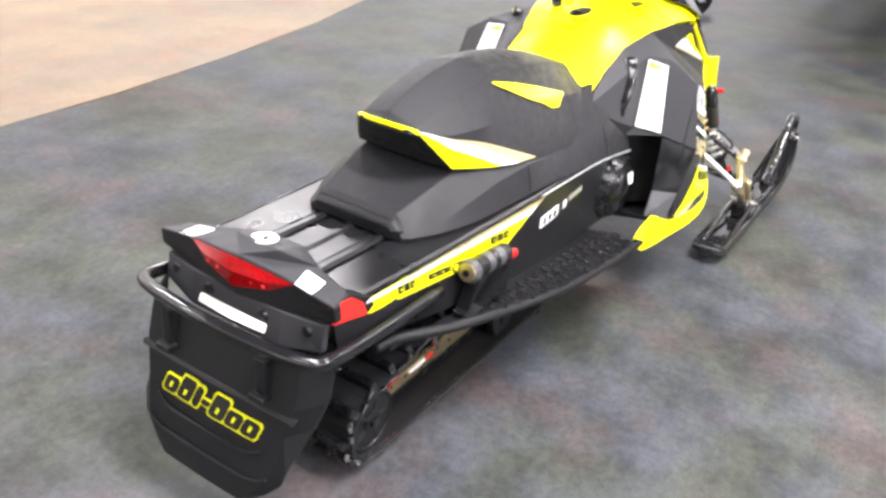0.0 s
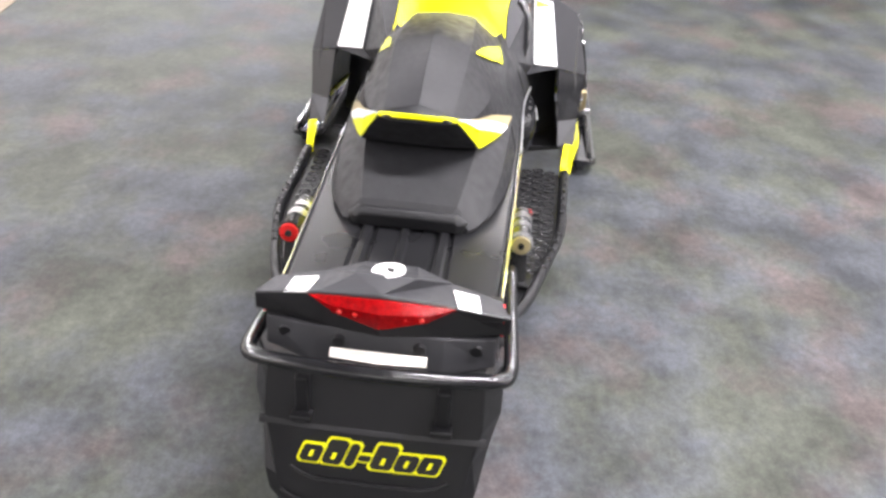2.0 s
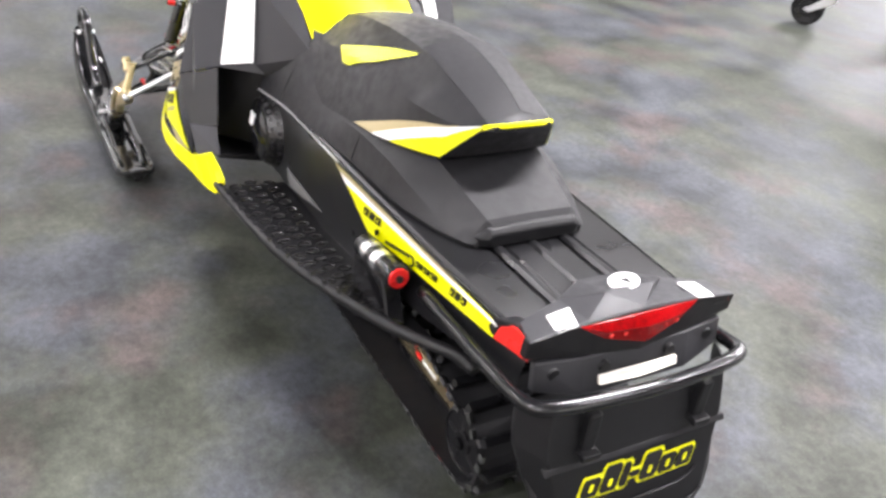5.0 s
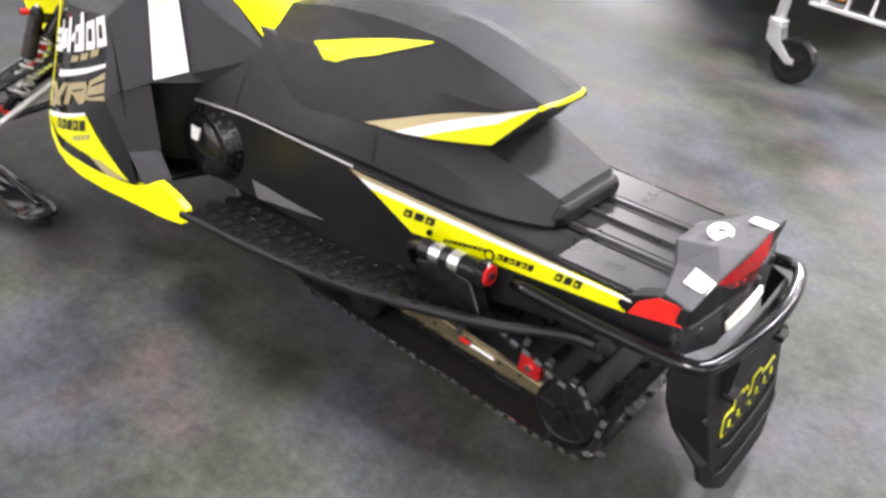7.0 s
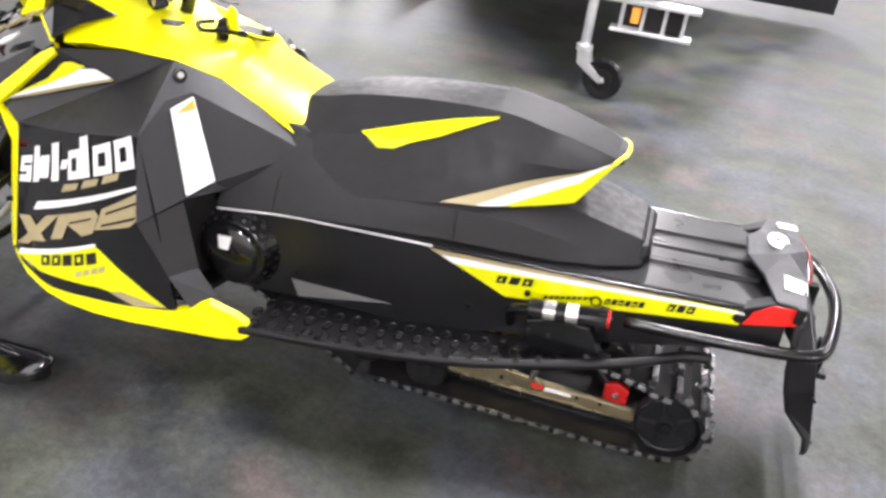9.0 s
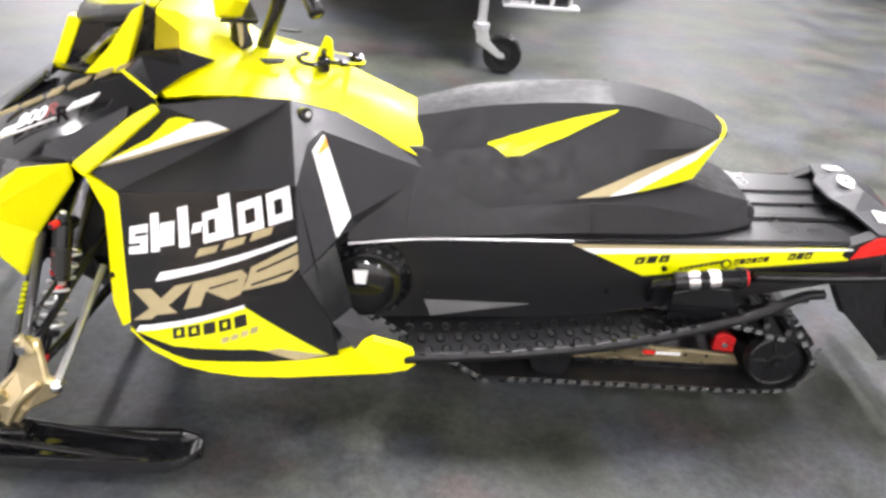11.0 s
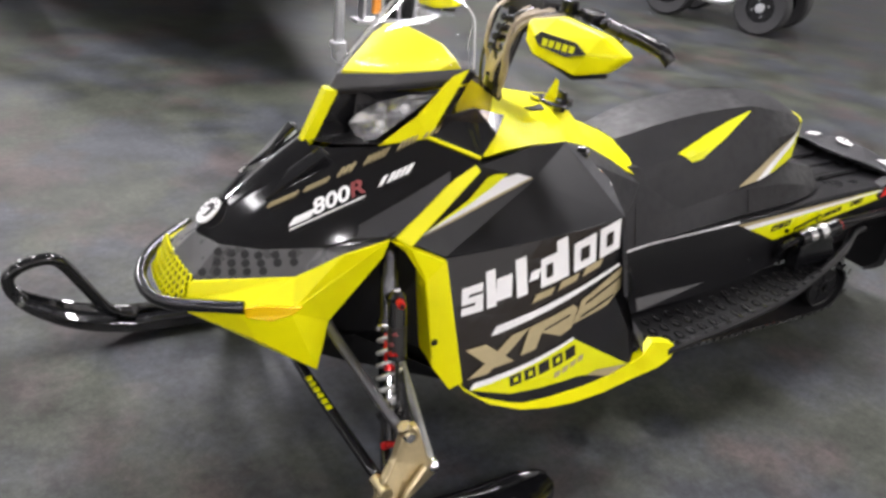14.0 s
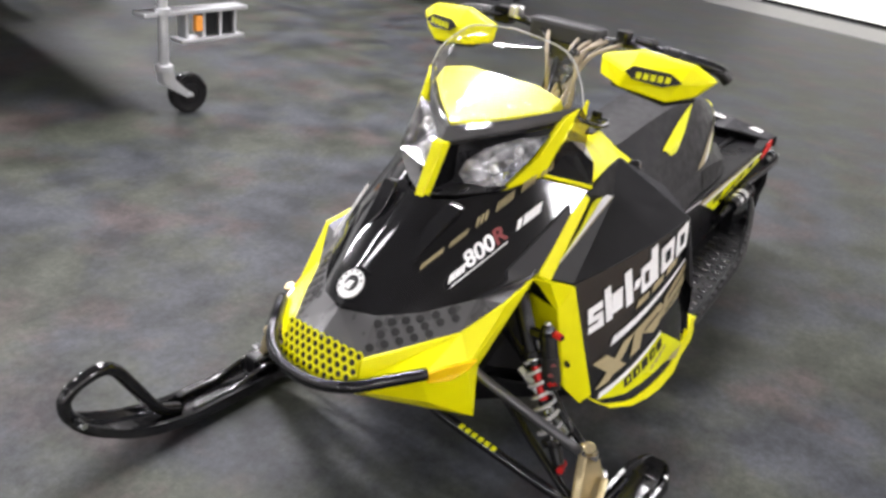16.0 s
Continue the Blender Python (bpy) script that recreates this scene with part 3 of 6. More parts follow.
part("badge_mark", prism([(-0.004, -0.01), (0.012, -0.012), (0.006, 0.002), (-0.006, 0.008)], 0, 0.002, pose(0.06, -0.008, 0.577, 0, 6, 90)), DARK_FILM_SHADE, tail)
plate = part("tail_plate", shell(
    [(0.0, 0.215, 0.492), (-0.012, 0.12, 0.49), (-0.012, -0.12, 0.49), (0.0, -0.215, 0.492), (-0.008, -0.215, 0.435), (-0.03, -0.12, 0.418), (-0.03, 0.12, 0.418), (-0.008, 0.215, 0.435)],
    [(0, 1, 6, 7), (1, 2, 5, 6), (2, 3, 4, 5)], 0.015, (0.3, 0, 0.45)), GREY_PLASTIC, tail, "charcoal tail plate", bevel=0.003)
for y, z, x in ((0.178, 0.468, -0.006), (-0.178, 0.468, -0.006), (0.075, 0.466, -0.018), (-0.075, 0.466, -0.018)):
    part("plate_bolt", rod((x + 0.004, y, z), (x - 0.006, y, z), 0.013, 0.011, 14), BLACK_MATTE, tail)
part("rear_reflector", shell([(-0.0305, 0.09, 0.454), (-0.0305, -0.09, 0.454), (-0.036, -0.09, 0.439), (-0.039, 0, 0.437), (-0.036, 0.09, 0.439)], [(0, 1, 2, 3, 4)], 0.006, (0.3, 0, 0.44)), CREAM_FILM, tail, "cream rear reflector strip", bevel=0.001)
part("rear_bumper", tube([(0.36, 0.236, 0.405), (0.18, 0.24, 0.415), (0.05, 0.2445, 0.428), (-0.025, 0.2435, 0.439), (-0.058, 0.226, 0.446), (-0.078, 0.165, 0.454), (-0.092, 0.08, 0.461), (-0.097, 0, 0.464),
                          (-0.092, -0.08, 0.461), (-0.078, -0.165, 0.454), (-0.058, -0.226, 0.446), (-0.025, -0.2435, 0.439), (0.05, -0.2445, 0.428), (0.18, -0.24, 0.415), (0.36, -0.236, 0.405)], 0.0145, 14), STEEL_BLACK, tail, "glossy black tube bumper", smooth=True)
flap_rows = [(0.43, 0.232, 0.0), (0.385, 0.236, 0.0), (0.333, 0.238, -0.002), (0.27, 0.222, 0.04), (0.20, 0.206, 0.082), (0.158, 0.196, 0.112), (0.125, 0.165, 0.132), (0.096, 0.125, 0.142)]


def flap_face(y, z, out=0.0):
    """A place on the rear face of the flap; it leans back and bows out a little in the middle."""
    return (-0.052 - 0.255 * (0.43 - z) - 0.008 * (1 - (y / 0.24) ** 2) - out, y, z)


bm, lines = bmesh.new(), []
for z, w, fold in flap_rows:
    edge_x = flap_face(w, z)[0]
    row = [(min(edge_x + 0.06, -fold) if z > 0.2 else edge_x + 0.012, w, z)]
    row += [flap_face(w * q, z) for q in (0.86, 0.6, 0.3, 0, -0.3, -0.6, -0.86)]
    row += [(row[0][0], -w, z)]
    lines.append([bm.verts.new(v) for v in row])
for a, b in zip(lines, lines[1:]):
    for k in range(8):
        bm.faces.new((a[k], a[k + 1], b[k + 1], b[k]))
ret = bmesh.ops.extrude_face_region(bm, geom=bm.faces[:])
bmesh.ops.translate(bm, verts=[g for g in ret["geom"] if isinstance(g, bmesh.types.BMVert)], vec=(0.011, 0, 0.002))
flap = part("snow_flap", bm, BLACK_MATTE, sled, "black moulded rubber snow flap", bevel=0.003)
for s in (1, -1):
    part("flap_clip", box((-0.078, 0.13 * s, 0.385), (0.024, 0.026, 0.085), None), BLACK_MATTE, flap, bevel=0.004)
    part("flap_tab", box((-0.092, 0.13 * s, 0.34), (0.026, 0.04, 0.014)), BLACK_MATTE, flap, bevel=0.003)
part("flap_band", shell([flap_face(0.215, 0.318, 0.001), flap_face(0.0, 0.318, 0.001), flap_face(-0.215, 0.318, 0.001), flap_face(-0.215, 0.308, 0.006), flap_face(0.0, 0.308, 0.006), flap_face(0.215, 0.308, 0.006)], [(0, 1, 4, 5), (1, 2, 3, 4)], 0.008, (0.3, 0, 0.31)), BLACK_MATTE, flap, bevel=0.002)
for low, wide in ((0.205, 0.15), (0.152, 0.17)):
    part("flap_rib", tube([flap_face(wide, low + 0.02, 0.002), flap_face(wide - 0.02, low + 0.008, 0.003), flap_face(wide - 0.05, low, 0.003), flap_face(0, low, 0.003), flap_face(0.05 - wide, low, 0.003), flap_face(0.02 - wide, low + 0.008, 0.003), flap_face(-wide, low + 0.02, 0.002)], 0.0035, 8, smooth_line=False), BLACK_MATTE, flap)
def flap_mark(outline, mat, out, label=""):
    return part("flap_mark", shell([flap_face(y, z, out) for y, z in outline], [range(len(outline))], 0.002, (0.3, outline[0][0], outline[0][1])), mat, flap, label)


# the maker's mark: slanted rounded blocks in black with a yellow edge
for k, (a, w, low, high) in enumerate(((0.137, 0.039, 0.0, 0.036), (0.094, 0.039, 0.0, 0.052), (0.051, 0.019, 0.0, 0.048), (0.029, 0.024, 0.014, 0.026), (0.002, 0.042, 0.0, 0.052), (-0.043, 0.041, 0.0, 0.036), (-0.087, 0.041, 0.0, 0.036))):
    base = 0.240
    for grow, mat, out in ((0.0042, YELLOW_DECAL, 0.0015), (0.0, DARK_FILM_SHADE, 0.0032)):
        lo, hi, c = base + low - grow, base + high + grow, min(0.007, (high - low) * 0.3)
        y0, y1, lean = a + grow, a - w - grow, 0.36
        quad = [(y0 - c, lo), (y1 + c * 0.4, lo), (y1, lo + c), (y1, hi - c), (y1 + c, hi), (y0 - c * 0.4, hi), (y0, hi - c), (y0, lo + c)]
        flap_mark([(y - lean * (z - base), z) for y, z in quad], mat, out, "yellow-edged maker's mark as plain slanted blocks" if grow else "")
    if k in (0, 1, 4, 5, 6):
        m0, m1 = base + 0.012, base + 0.025
        ym = a - w / 2
        flap_mark([(y - 0.36 * (z - base), z) for y, z in ((ym + 0.0035, m0), (ym - 0.0035, m0), (ym - 0.0035, m1), (ym + 0.0035, m1))], YELLOW_DECAL, 0.0048)

# lower seat body
part("seat_base", loft([
    (0.352, [(0, 0.534), (0.09, 0.534), (0.122, 0.516), (0.134, 0.503), (0.13, 0.494)]),
    (0.366, [(0, 0.552), (0.105, 0.550), (0.135, 0.515), (0.148, 0.502), (0.144, 0.492)]),
    (0.44, [(0, 0.570), (0.116, 0.570), (0.172, 0.520), (0.183, 0.500), (0.178, 0.489)]),
    (0.54, [(0, 0.596), (0.128, 0.596), (0.192, 0.545), (0.207, 0.496), (0.202, 0.485)]),
    (0.64, [(0, 0.612), (0.135, 0.612), (0.199, 0.560), (0.218, 0.495), (0.213, 0.483)]),
    (0.78, [(0, 0.612), (0.145, 0.612), (0.206, 0.563), (0.226, 0.492), (0.22, 0.48)]),
    (0.92, [(0, 0.602), (0.15, 0.602), (0.208, 0.545), (0.232, 0.482), (0.226, 0.472)]),
    (1.03, [(0, 0.602), (0.15, 0.602), (0.206, 0.525), (0.236, 0.472), (0.23, 0.462)]),
    (1.10, [(0, 0.622), (0.155, 0.622), (0.207, 0.548), (0.239, 0.466), (0.233, 0.456)]),
    (1.19, [(0, 0.66), (0.155, 0.65), (0.198, 0.585), (0.242, 0.460), (0.236, 0.45)]),
    (1.36, [(0, 0.68), (0.16, 0.67), (0.22, 0.56), (0.258, 0.446), (0.25, 0.436)]),
]), VINYL, sled, "black seat body", smooth=True, crease=22)
part("seat_lip", loft([
    (0.338, [(0, 0.528), (0.10, 0.527), (0.112, 0.520), (0.106, 0.498), (0, 0.499)]),
    (0.349, [(0, 0.540), (0.106, 0.538), (0.126, 0.518), (0.12, 0.495), (0, 0.496)]),
    (0.362, [(0, 0.540), (0.11, 0.538), (0.134, 0.516), (0.128, 0.494), (0, 0.496)]),
]), BLACK_MATTE, sled, "black rolled rear edge of the seat body", bevel=0.004)
for s in (1, -1):
    part("seat_seam", tube([(0.782, 0.2065 * s, 0.563), (0.78, 0.2175 * s, 0.527), (0.777, 0.2268 * s, 0.493)], 0.0014, 6), DARK_FILM_SHADE, sled)
    part("seat_seam", tube([(1.215, 0.203 * s, 0.572), (1.222, 0.2245 * s, 0.52), (1.225, 0.2455 * s, 0.457)], 0.0014, 6), DARK_FILM_SHADE, sled)
    part("trim_strip", tube([(0.82, 0.2405 * s, 0.4735), (1.05, 0.2415 * s, 0.4625), (1.19, 0.244 * s, 0.455), (1.36, 0.262 * s, 0.441)], 0.003, 6), ALU, sled, "thin bright trim strip")

# upper seat: a ridged top, a long flank and an undercut rear
SEAT_X = (0.446, 0.463, 0.497, 0.531, 0.58, 0.63, 0.69, 0.732, 0.82, 0.92, 1.031, 1.09, 1.162, 1.215)
SEAT_T = (0.722, 0.734, 0.751, 0.764, 0.778, 0.788, 0.796, 0.798, 0.791, 0.778, 0.757, 0.745, 0.722, 0.705)
SEAT_S = ((0.066, 0.712), (0.075, 0.713), (0.078, 0.722), (0.081, 0.731), (0.084, 0.743), (0.087, 0.754), (0.090, 0.767), (0.092, 0.773), (0.090, 0.770), (0.087, 0.762), (0.085, 0.747), (0.082, 0.735), (0.075, 0.714), (0.066, 0.70))
SEAT_M = ((0.070, 0.709), (0.082, 0.707), (0.104, 0.697), (0.122, 0.690), (0.137, 0.689), (0.146, 0.688), (0.151, 0.686), (0.153, 0.684), (0.155, 0.681), (0.156, 0.676), (0.156, 0.667), (0.157, 0.658), (0.152, 0.648), (0.145, 0.645))
SEAT_L = ((0.071, 0.705), (0.084, 0.701), (0.110, 0.656), (0.133, 0.612), (0.150, 0.602), (0.166, 0.593), (0.183, 0.582), (0.193, 0.576), (0.203, 0.568), (0.204, 0.549), (0.203, 0.528), (0.201, 0.552), (0.186, 0.59), (0.178, 0.62))


def seat_half(w, top, sh, mid, low, under):
    return [(0, top), (w * 0.5, top - (top - sh) * 0.42), (w, sh), mid, low, under]


part("seat_cushion", loft([
    (x, seat_half(a[0], t, a[1], b, c, (0.05, c[1] - 0.004))) for x, t, a, b, c in zip(SEAT_X, SEAT_T, SEAT_S, SEAT_M, SEAT_L)
]), VINYL, sled, "black vinyl seat cushion", smooth=True, crease=21)
for s in (1, -1):
    pad = bmesh.new()
    edges = []
    for x, t, a in list(zip(SEAT_X, SEAT_T, SEAT_S))[1:8]:
        sh = t - (t - a[1]) * 0.42
        edges.append([pad.verts.new((x + (0.012 if x > 0.72 else 0), y * s, z + 0.0016)) for y, z in ((0.0008, t), (a[0] * 0.5, sh), (a[0] - 0.001, a[1]))])
    for p, q in zip(edges, edges[1:]):
        for k in (0, 1):
            pad.faces.new((p[k], p[k + 1], q[k + 1], q[k]))
    part("seat_pad", pad, VINYL_GREY, sled, "grey grip vinyl on the raised rear of the seat", smooth=True)


def seat_at(x, v, s, out):
    """A place on the cushion's flank: v is 0 at the lower edge, 1 at the bend, 2 at the top edge."""
    f = [np.interp(x, SEAT_X, [p[k] for p in line]) for line in (SEAT_L, SEAT_M, SEAT_S) for k in (0, 1)]
    if v <= 1:
        y, z = f[0] + (f[2] - f[0]) * v, f[1] + (f[3] - f[1]) * v
    else:
        y, z = f[2] + (f[4] - f[2]) * (v - 1), f[3] + (f[5] - f[3]) * (v - 1)
    return (x, s * (y + out), z + out * 0.5)


def seat_film(name, s, top, low, mat, label, out=0.004):
    """A strip of film on the flank between an upper and a lower line of (x, v)."""
    n = 18
    bm, prev = bmesh.new(), None
    for k in range(n + 1):
        t = k / n
        a = [np.interp(t, np.linspace(0, 1, len(l)), [p[i] for p in l]) for l in (top, low) for i in (0, 1)]
        cur = [bm.verts.new(seat_at(a[0] + (a[2] - a[0]) * w, a[1] + (a[3] - a[1]) * w, s, out)) for w in (0, 0.33, 0.67, 1)]
        if prev:
            for i in (0, 1, 2):
                bm.faces.new((prev[i], prev[i + 1], cur[i + 1], cur[i]))
        prev = cur
    return part(name, bm, mat, sled, label)


for s in (1, -1):
    seat_film("seat_graphic", s, [(0.738, 1.88), (0.84, 1.66), (0.94, 1.4), (1.048, 1.1)], [(0.738, 1.84), (0.86, 1.24), (0.96, 0.86), (1.0, 0.84)], YELLOW_DECAL, "yellow wedge on the seat flank")
    seat_film("seat_graphic", s, [(0.464, 0.86), (0.53, 0.60), (0.60, 0.31), (0.68, 0.02)], [(0.464, 0.0), (0.50, 0.0), (0.531, 0.0), (0.66, 0.0)], YELLOW_DECAL, "yellow panel round the rear of the seat")
    seat_film("seat_stripe", s, [(0.466, 1.0), (0.535, 0.84), (0.62, 0.5), (0.745, 0.02)], [(0.464, 0.82), (0.53, 0.60), (0.60, 0.31), (0.68, 0.02)], WHITE_FILM, "white stripe", 0.0045)
    seat_film("seat_stripe", s, [(0.51, 0.95), (0.60, 0.72), (0.70, 0.42), (0.825, 0.02)], [(0.51, 0.88), (0.56, 0.74), (0.64, 0.42), (0.745, 0.02)], GOLD_FILM, "champagne stripe")
part("seat_rear_edge", tube([(0.466, 0.083, 0.704), (0.458, 0.072, 0.709), (0.446, 0.04, 0.714), (0.442, 0, 0.716), (0.446, -0.04, 0.714), (0.458, -0.072, 0.709), (0.466, -0.083, 0.704)], 0.0055, 8), YELLOW, sled, "yellow rear edge of the seat")

# shock reservoirs standing on the boards
for s in (1, -1):
    ob = thing("reservoir")
    ob.parent = sled
    y, x = (0.276, 0.41) if s > 0 else (-0.255, 0.458)
    part("canister", rod((x, y, 0.42), (x + 0.16, y, 0.4), 0.024, seg=20), STEEL_BLACK, ob, smooth=False, bevel=0.003)
    for d in (0.05, 0.1):
        part("band", rod((x + d, y, 0.42 - d * 0.125), (x + d + 0.026, y, 0.42 - (d + 0.026) * 0.125), 0.0255, seg=20), CHROME if s > 0 else ARM_GREY, ob, "bright band")
    part("end_cap", rod((x - 0.014, y, 0.4218), (x + 0.012, y, 0.4185), 0.026, seg=20), STEEL_BLACK if s > 0 else ARM_GREY, ob, "black knurled end cap" if s > 0 else "grey end cap", bevel=0.004)
    part("cap_face", rod((x - 0.019, y, 0.4226), (x - 0.01, y, 0.4214), 0.0225, seg=20), RED_ANOD if s > 0 else GOLD, ob, "red adjuster face" if s > 0 else "dull bronze adjuster face", bevel=0.002)
    part("cap_screw", rod((x - 0.0235, y, 0.423), (x - 0.012, y, 0.4216), 0.008, seg=12), DARK_FILM_SHADE if s > 0 else STEEL_BLACK, ob)
    if s < 0:
        part("adjuster_knob", rod((x + 0.155, y - 0.012, 0.398), (x + 0.185, y - 0.014, 0.394), 0.012, seg=14), RED_ANOD, ob, "red adjuster knob", bevel=0.002)
    for k in range(14):
        a = 2 * math.pi * k / 14
        part("cap_rib", box((x - 0.002, y + 0.0262 * math.cos(a), 0.42 + 0.0262 * math.sin(a)), (0.022, 0.003, 0.003)), STEEL_BLACK if s > 0 else ARM_GREY, ob)
    part("bracket", prism([(x - 0.03, 0.31), (x + 0.16, 0.3), (x + 0.16, 0.38), (x + 0.1, 0.4), (x + 0.02, 0.4)], y - 0.02, y + 0.02, Matrix(((1, 0, 0, 0), (0, 0, 1, 0), (0, 1, 0, 0), (0, 0, 0, 1)))), STEEL_BLACK, ob, bevel=0.004)
    part("hose", tube([(x + 0.15, y, 0.4), (x + 0.2, y - 0.01 * s, 0.38), (x + 0.2, y - 0.03 * s, 0.33)], 0.011, 8), RUBBER, ob)
    part("foot", box((x - 0.01, y + 0.01 * s, 0.32), (0.06, 0.05, 0.012)), STEEL_BLACK, ob, bevel=0.003)


# ---- snowmobile: bodywork ahead of the seat ----
part("engine_bay", loft([
    (1.38, [(0, 0.70), (0.16, 0.68), (0.235, 0.55), (0.24, 0.25), (0.1, 0.2)]),
    (1.48, [(0, 0.78), (0.17, 0.76), (0.33, 0.6), (0.36, 0.26), (0.1, 0.17)]),
    (1.80, [(0, 0.78), (0.15, 0.76), (0.25, 0.6), (0.31, 0.27), (0.1, 0.18)]),
    (1.95, [(0, 0.72), (0.1, 0.70), (0.19, 0.56), (0.16, 0.3), (0.1, 0.2)]),
    (2.16, [(0, 0.62), (0.06, 0.6), (0.12, 0.5), (0.12, 0.32), (0.1, 0.26)]),
]), BLACK_MATTE, sled, "dark engine bay behind the panels")

part("belly_pan", loft([
    (1.36, [(0, 0.225), (0.2, 0.23), (0.38, 0.245), (0.38, 0.235), (0.2, 0.2), (0, 0.19)]),
    (1.60, [(0, 0.19), (0.2, 0.195), (0.40, 0.225), (0.40, 0.215), (0.2, 0.165), (0, 0.16)]),
    (1.82, [(0, 0.19), (0.2, 0.2), (0.36, 0.255), (0.36, 0.245), (0.2, 0.17), (0, 0.165)]),
    (2.0, [(0, 0.215), (0.13, 0.23), (0.16, 0.30), (0.16, 0.29), (0.13, 0.2), (0, 0.19)]),
    (2.2, [(0, 0.30), (0.1, 0.31), (0.14, 0.34), (0.14, 0.33), (0.1, 0.29), (0, 0.28)]),
]), BLACK_MATTE, sled, "black belly pan under the engine bay", bevel=0.004)


def side_patch(u, v, out=0.0):
    """The left side panel: u runs from its front edge to the rear, v from its lower edge to the top."""
    a, b, c, d = Vector((1.838, 0.400, 0.282)), Vector((1.372, 0.446, 0.296)), Vector((1.462, 0.418, 0.655)), Vector((1.868, 0.312, 0.560))
    p = (a * (1 - u) + b * u) * (1 - v) + (d * (1 - u) + c * u) * v
    p.y += 0.045 * 4 * u * (1 - u) * (1 - 0.6 * v) * 0.8 + out
    return p


def patch_film(s, outline, mat, name, label, out):
    """A film on the side panel with an outline of (u, v), cut fine enough to follow the curve."""
    bm = bmesh.new()
    f = bm.faces.new([bm.verts.new((u, v, 0)) for u, v in outline])
    for axis in (0, 1):
        for k in range(1, 8):
            q = k / 8
            n = (1, 0, 0) if axis == 0 else (0, 1, 0)
            bmesh.ops.bisect_plane(bm, geom=bm.verts[:] + bm.edges[:] + bm.faces[:], plane_co=(q, q, 0), plane_no=n)
    for w in bm.verts:
        w.co = flipped([side_patch(w.co.x, w.co.y, out)], s)[0]
    return part(name, bm, mat, SIDE[s], label)


def panel_low(u):
    return np.interp(u, (0, 0.06, 0.26, 0.535, 0.767, 1.0), (-0.05, -0.132, -0.205, -0.165, -0.143, -0.12))


SIDE = {}
for s in (1, -1):
    bm = bmesh.new()
    nu, nv = 14, 10
    grid = [[bm.verts.new(flipped([side_patch(i / nu, panel_low(i / nu) + (1 - panel_low(i / nu)) * j / nv)], s)[0]) for j in range(nv + 1)] for i in range(nu + 1)]
    for i in range(nu):
        for j in range(nv):
            bm.faces.new((grid[i][j], grid[i + 1][j], grid[i + 1][j + 1], grid[i][j + 1]))
    ret = bmesh.ops.extrude_face_region(bm, geom=bm.faces[:])
    bmesh.ops.translate(bm, verts=[g for g in ret["geom"] if isinstance(g, bmesh.types.BMVert)], vec=(0, -0.008 * s, 0))
    SIDE[s] = part("side_panel", bm, BLACK_GLOSS, sled, "glossy black side panel")
    # upper facet in matte charcoal, up to the console
    A, B, C, M = (1.945, 0.275, 0.592), (1.78, 0.262, 0.752), (1.50, 0.205, 0.766), (1.62, 0.258, 0.70)
    top = [side_patch(0, 1), side_patch(0.35, 1), side_patch(0.7, 1), side_patch(1, 1), C, (1.62, 0.23, 0.772), B, A, M]
    part("upper_side_panel", shell(flipped(top, s), [(0, 1, 8, 7), (1, 2, 8), (2, 3, 8), (3, 4, 8), (4, 5, 8), (5, 6, 8), (6, 7, 8)], 0.008, (1.7, 0, 0.55)), BLACK_MATTE, SIDE[s], "matte black upper facet", bevel=0.003)

    def facet_film(name, pts_, mat, label, out):
        """A film on the facet between the arm, the console and the bend."""
        na = (Vector(B) - Vector(A)).cross(Vector(M) - Vector(A)).normalized()
        na = na if na.y > 0 else -na
        pts = []
        for x, z in pts_:
            y = A[1] - (na.x * (x - A[0]) + na.z * (z - A[2])) / na.y
            pts.append((x, y + out, z + out * 0.3))
        return part(name, shell(flipped(pts, s), [range(len(pts))], 0.004, (1.75, 0, 0.5)), mat, SIDE[s], label)

    facet_film("sweep", [(1.915, 0.604), (1.80, 0.668), (1.735, 0.712), (1.672, 0.722), (1.63, 0.708), (1.72, 0.677), (1.83, 0.636)], WHITE_FILM, "white sweep", 0.006)
    facet_film("sweep_edge", [(1.90, 0.615), (1.80, 0.675), (1.755, 0.722), (1.735, 0.728), (1.70, 0.724), (1.735, 0.7), (1.80, 0.662)], YELLOW_DECAL, "yellow upper edge of the sweep", 0.007)
    facet_film("sweep_edge", [(1.91, 0.602), (1.83, 0.636), (1.72, 0.677), (1.63, 0.708), (1.625, 0.704), (1.72, 0.67), (1.83, 0.629)], GOLD_FILM, "champagne lower edge of the sweep", 0.0055)
    # rear face of the panel with its warning label
    R = [side_patch(1, 1), (1.444, 0.464, 0.468), (1.382, 0.37, 0.505), (1.45, 0.325, 0.713), (1.17, 0.172, 0.6), C, (1.356, 0.274, 0.515), (1.428, 0.248, 0.715), (1.34, 0.25, 0.49), (1.30, 0.167, 0.684), (1.392, 0.172, 0.73)]
    part("rear_face", shell(flipped(R, s), [(0, 1, 2, 3), (3, 2, 6, 7), (7, 6, 4), (7, 4, 9), (7, 9, 10), (7, 10, 5), (0, 3, 7, 5), (2, 8, 6), (6, 8, 4)], 0.008, (1.7, 0, 0.5)), GREY_PLASTIC, SIDE[s], smooth=True, crease=24)
    e, d = Vector(R[3]) - Vector(R[2]), Vector(R[6]) - Vector(R[2])
    e2 = Vector(R[7]) - Vector(R[6])
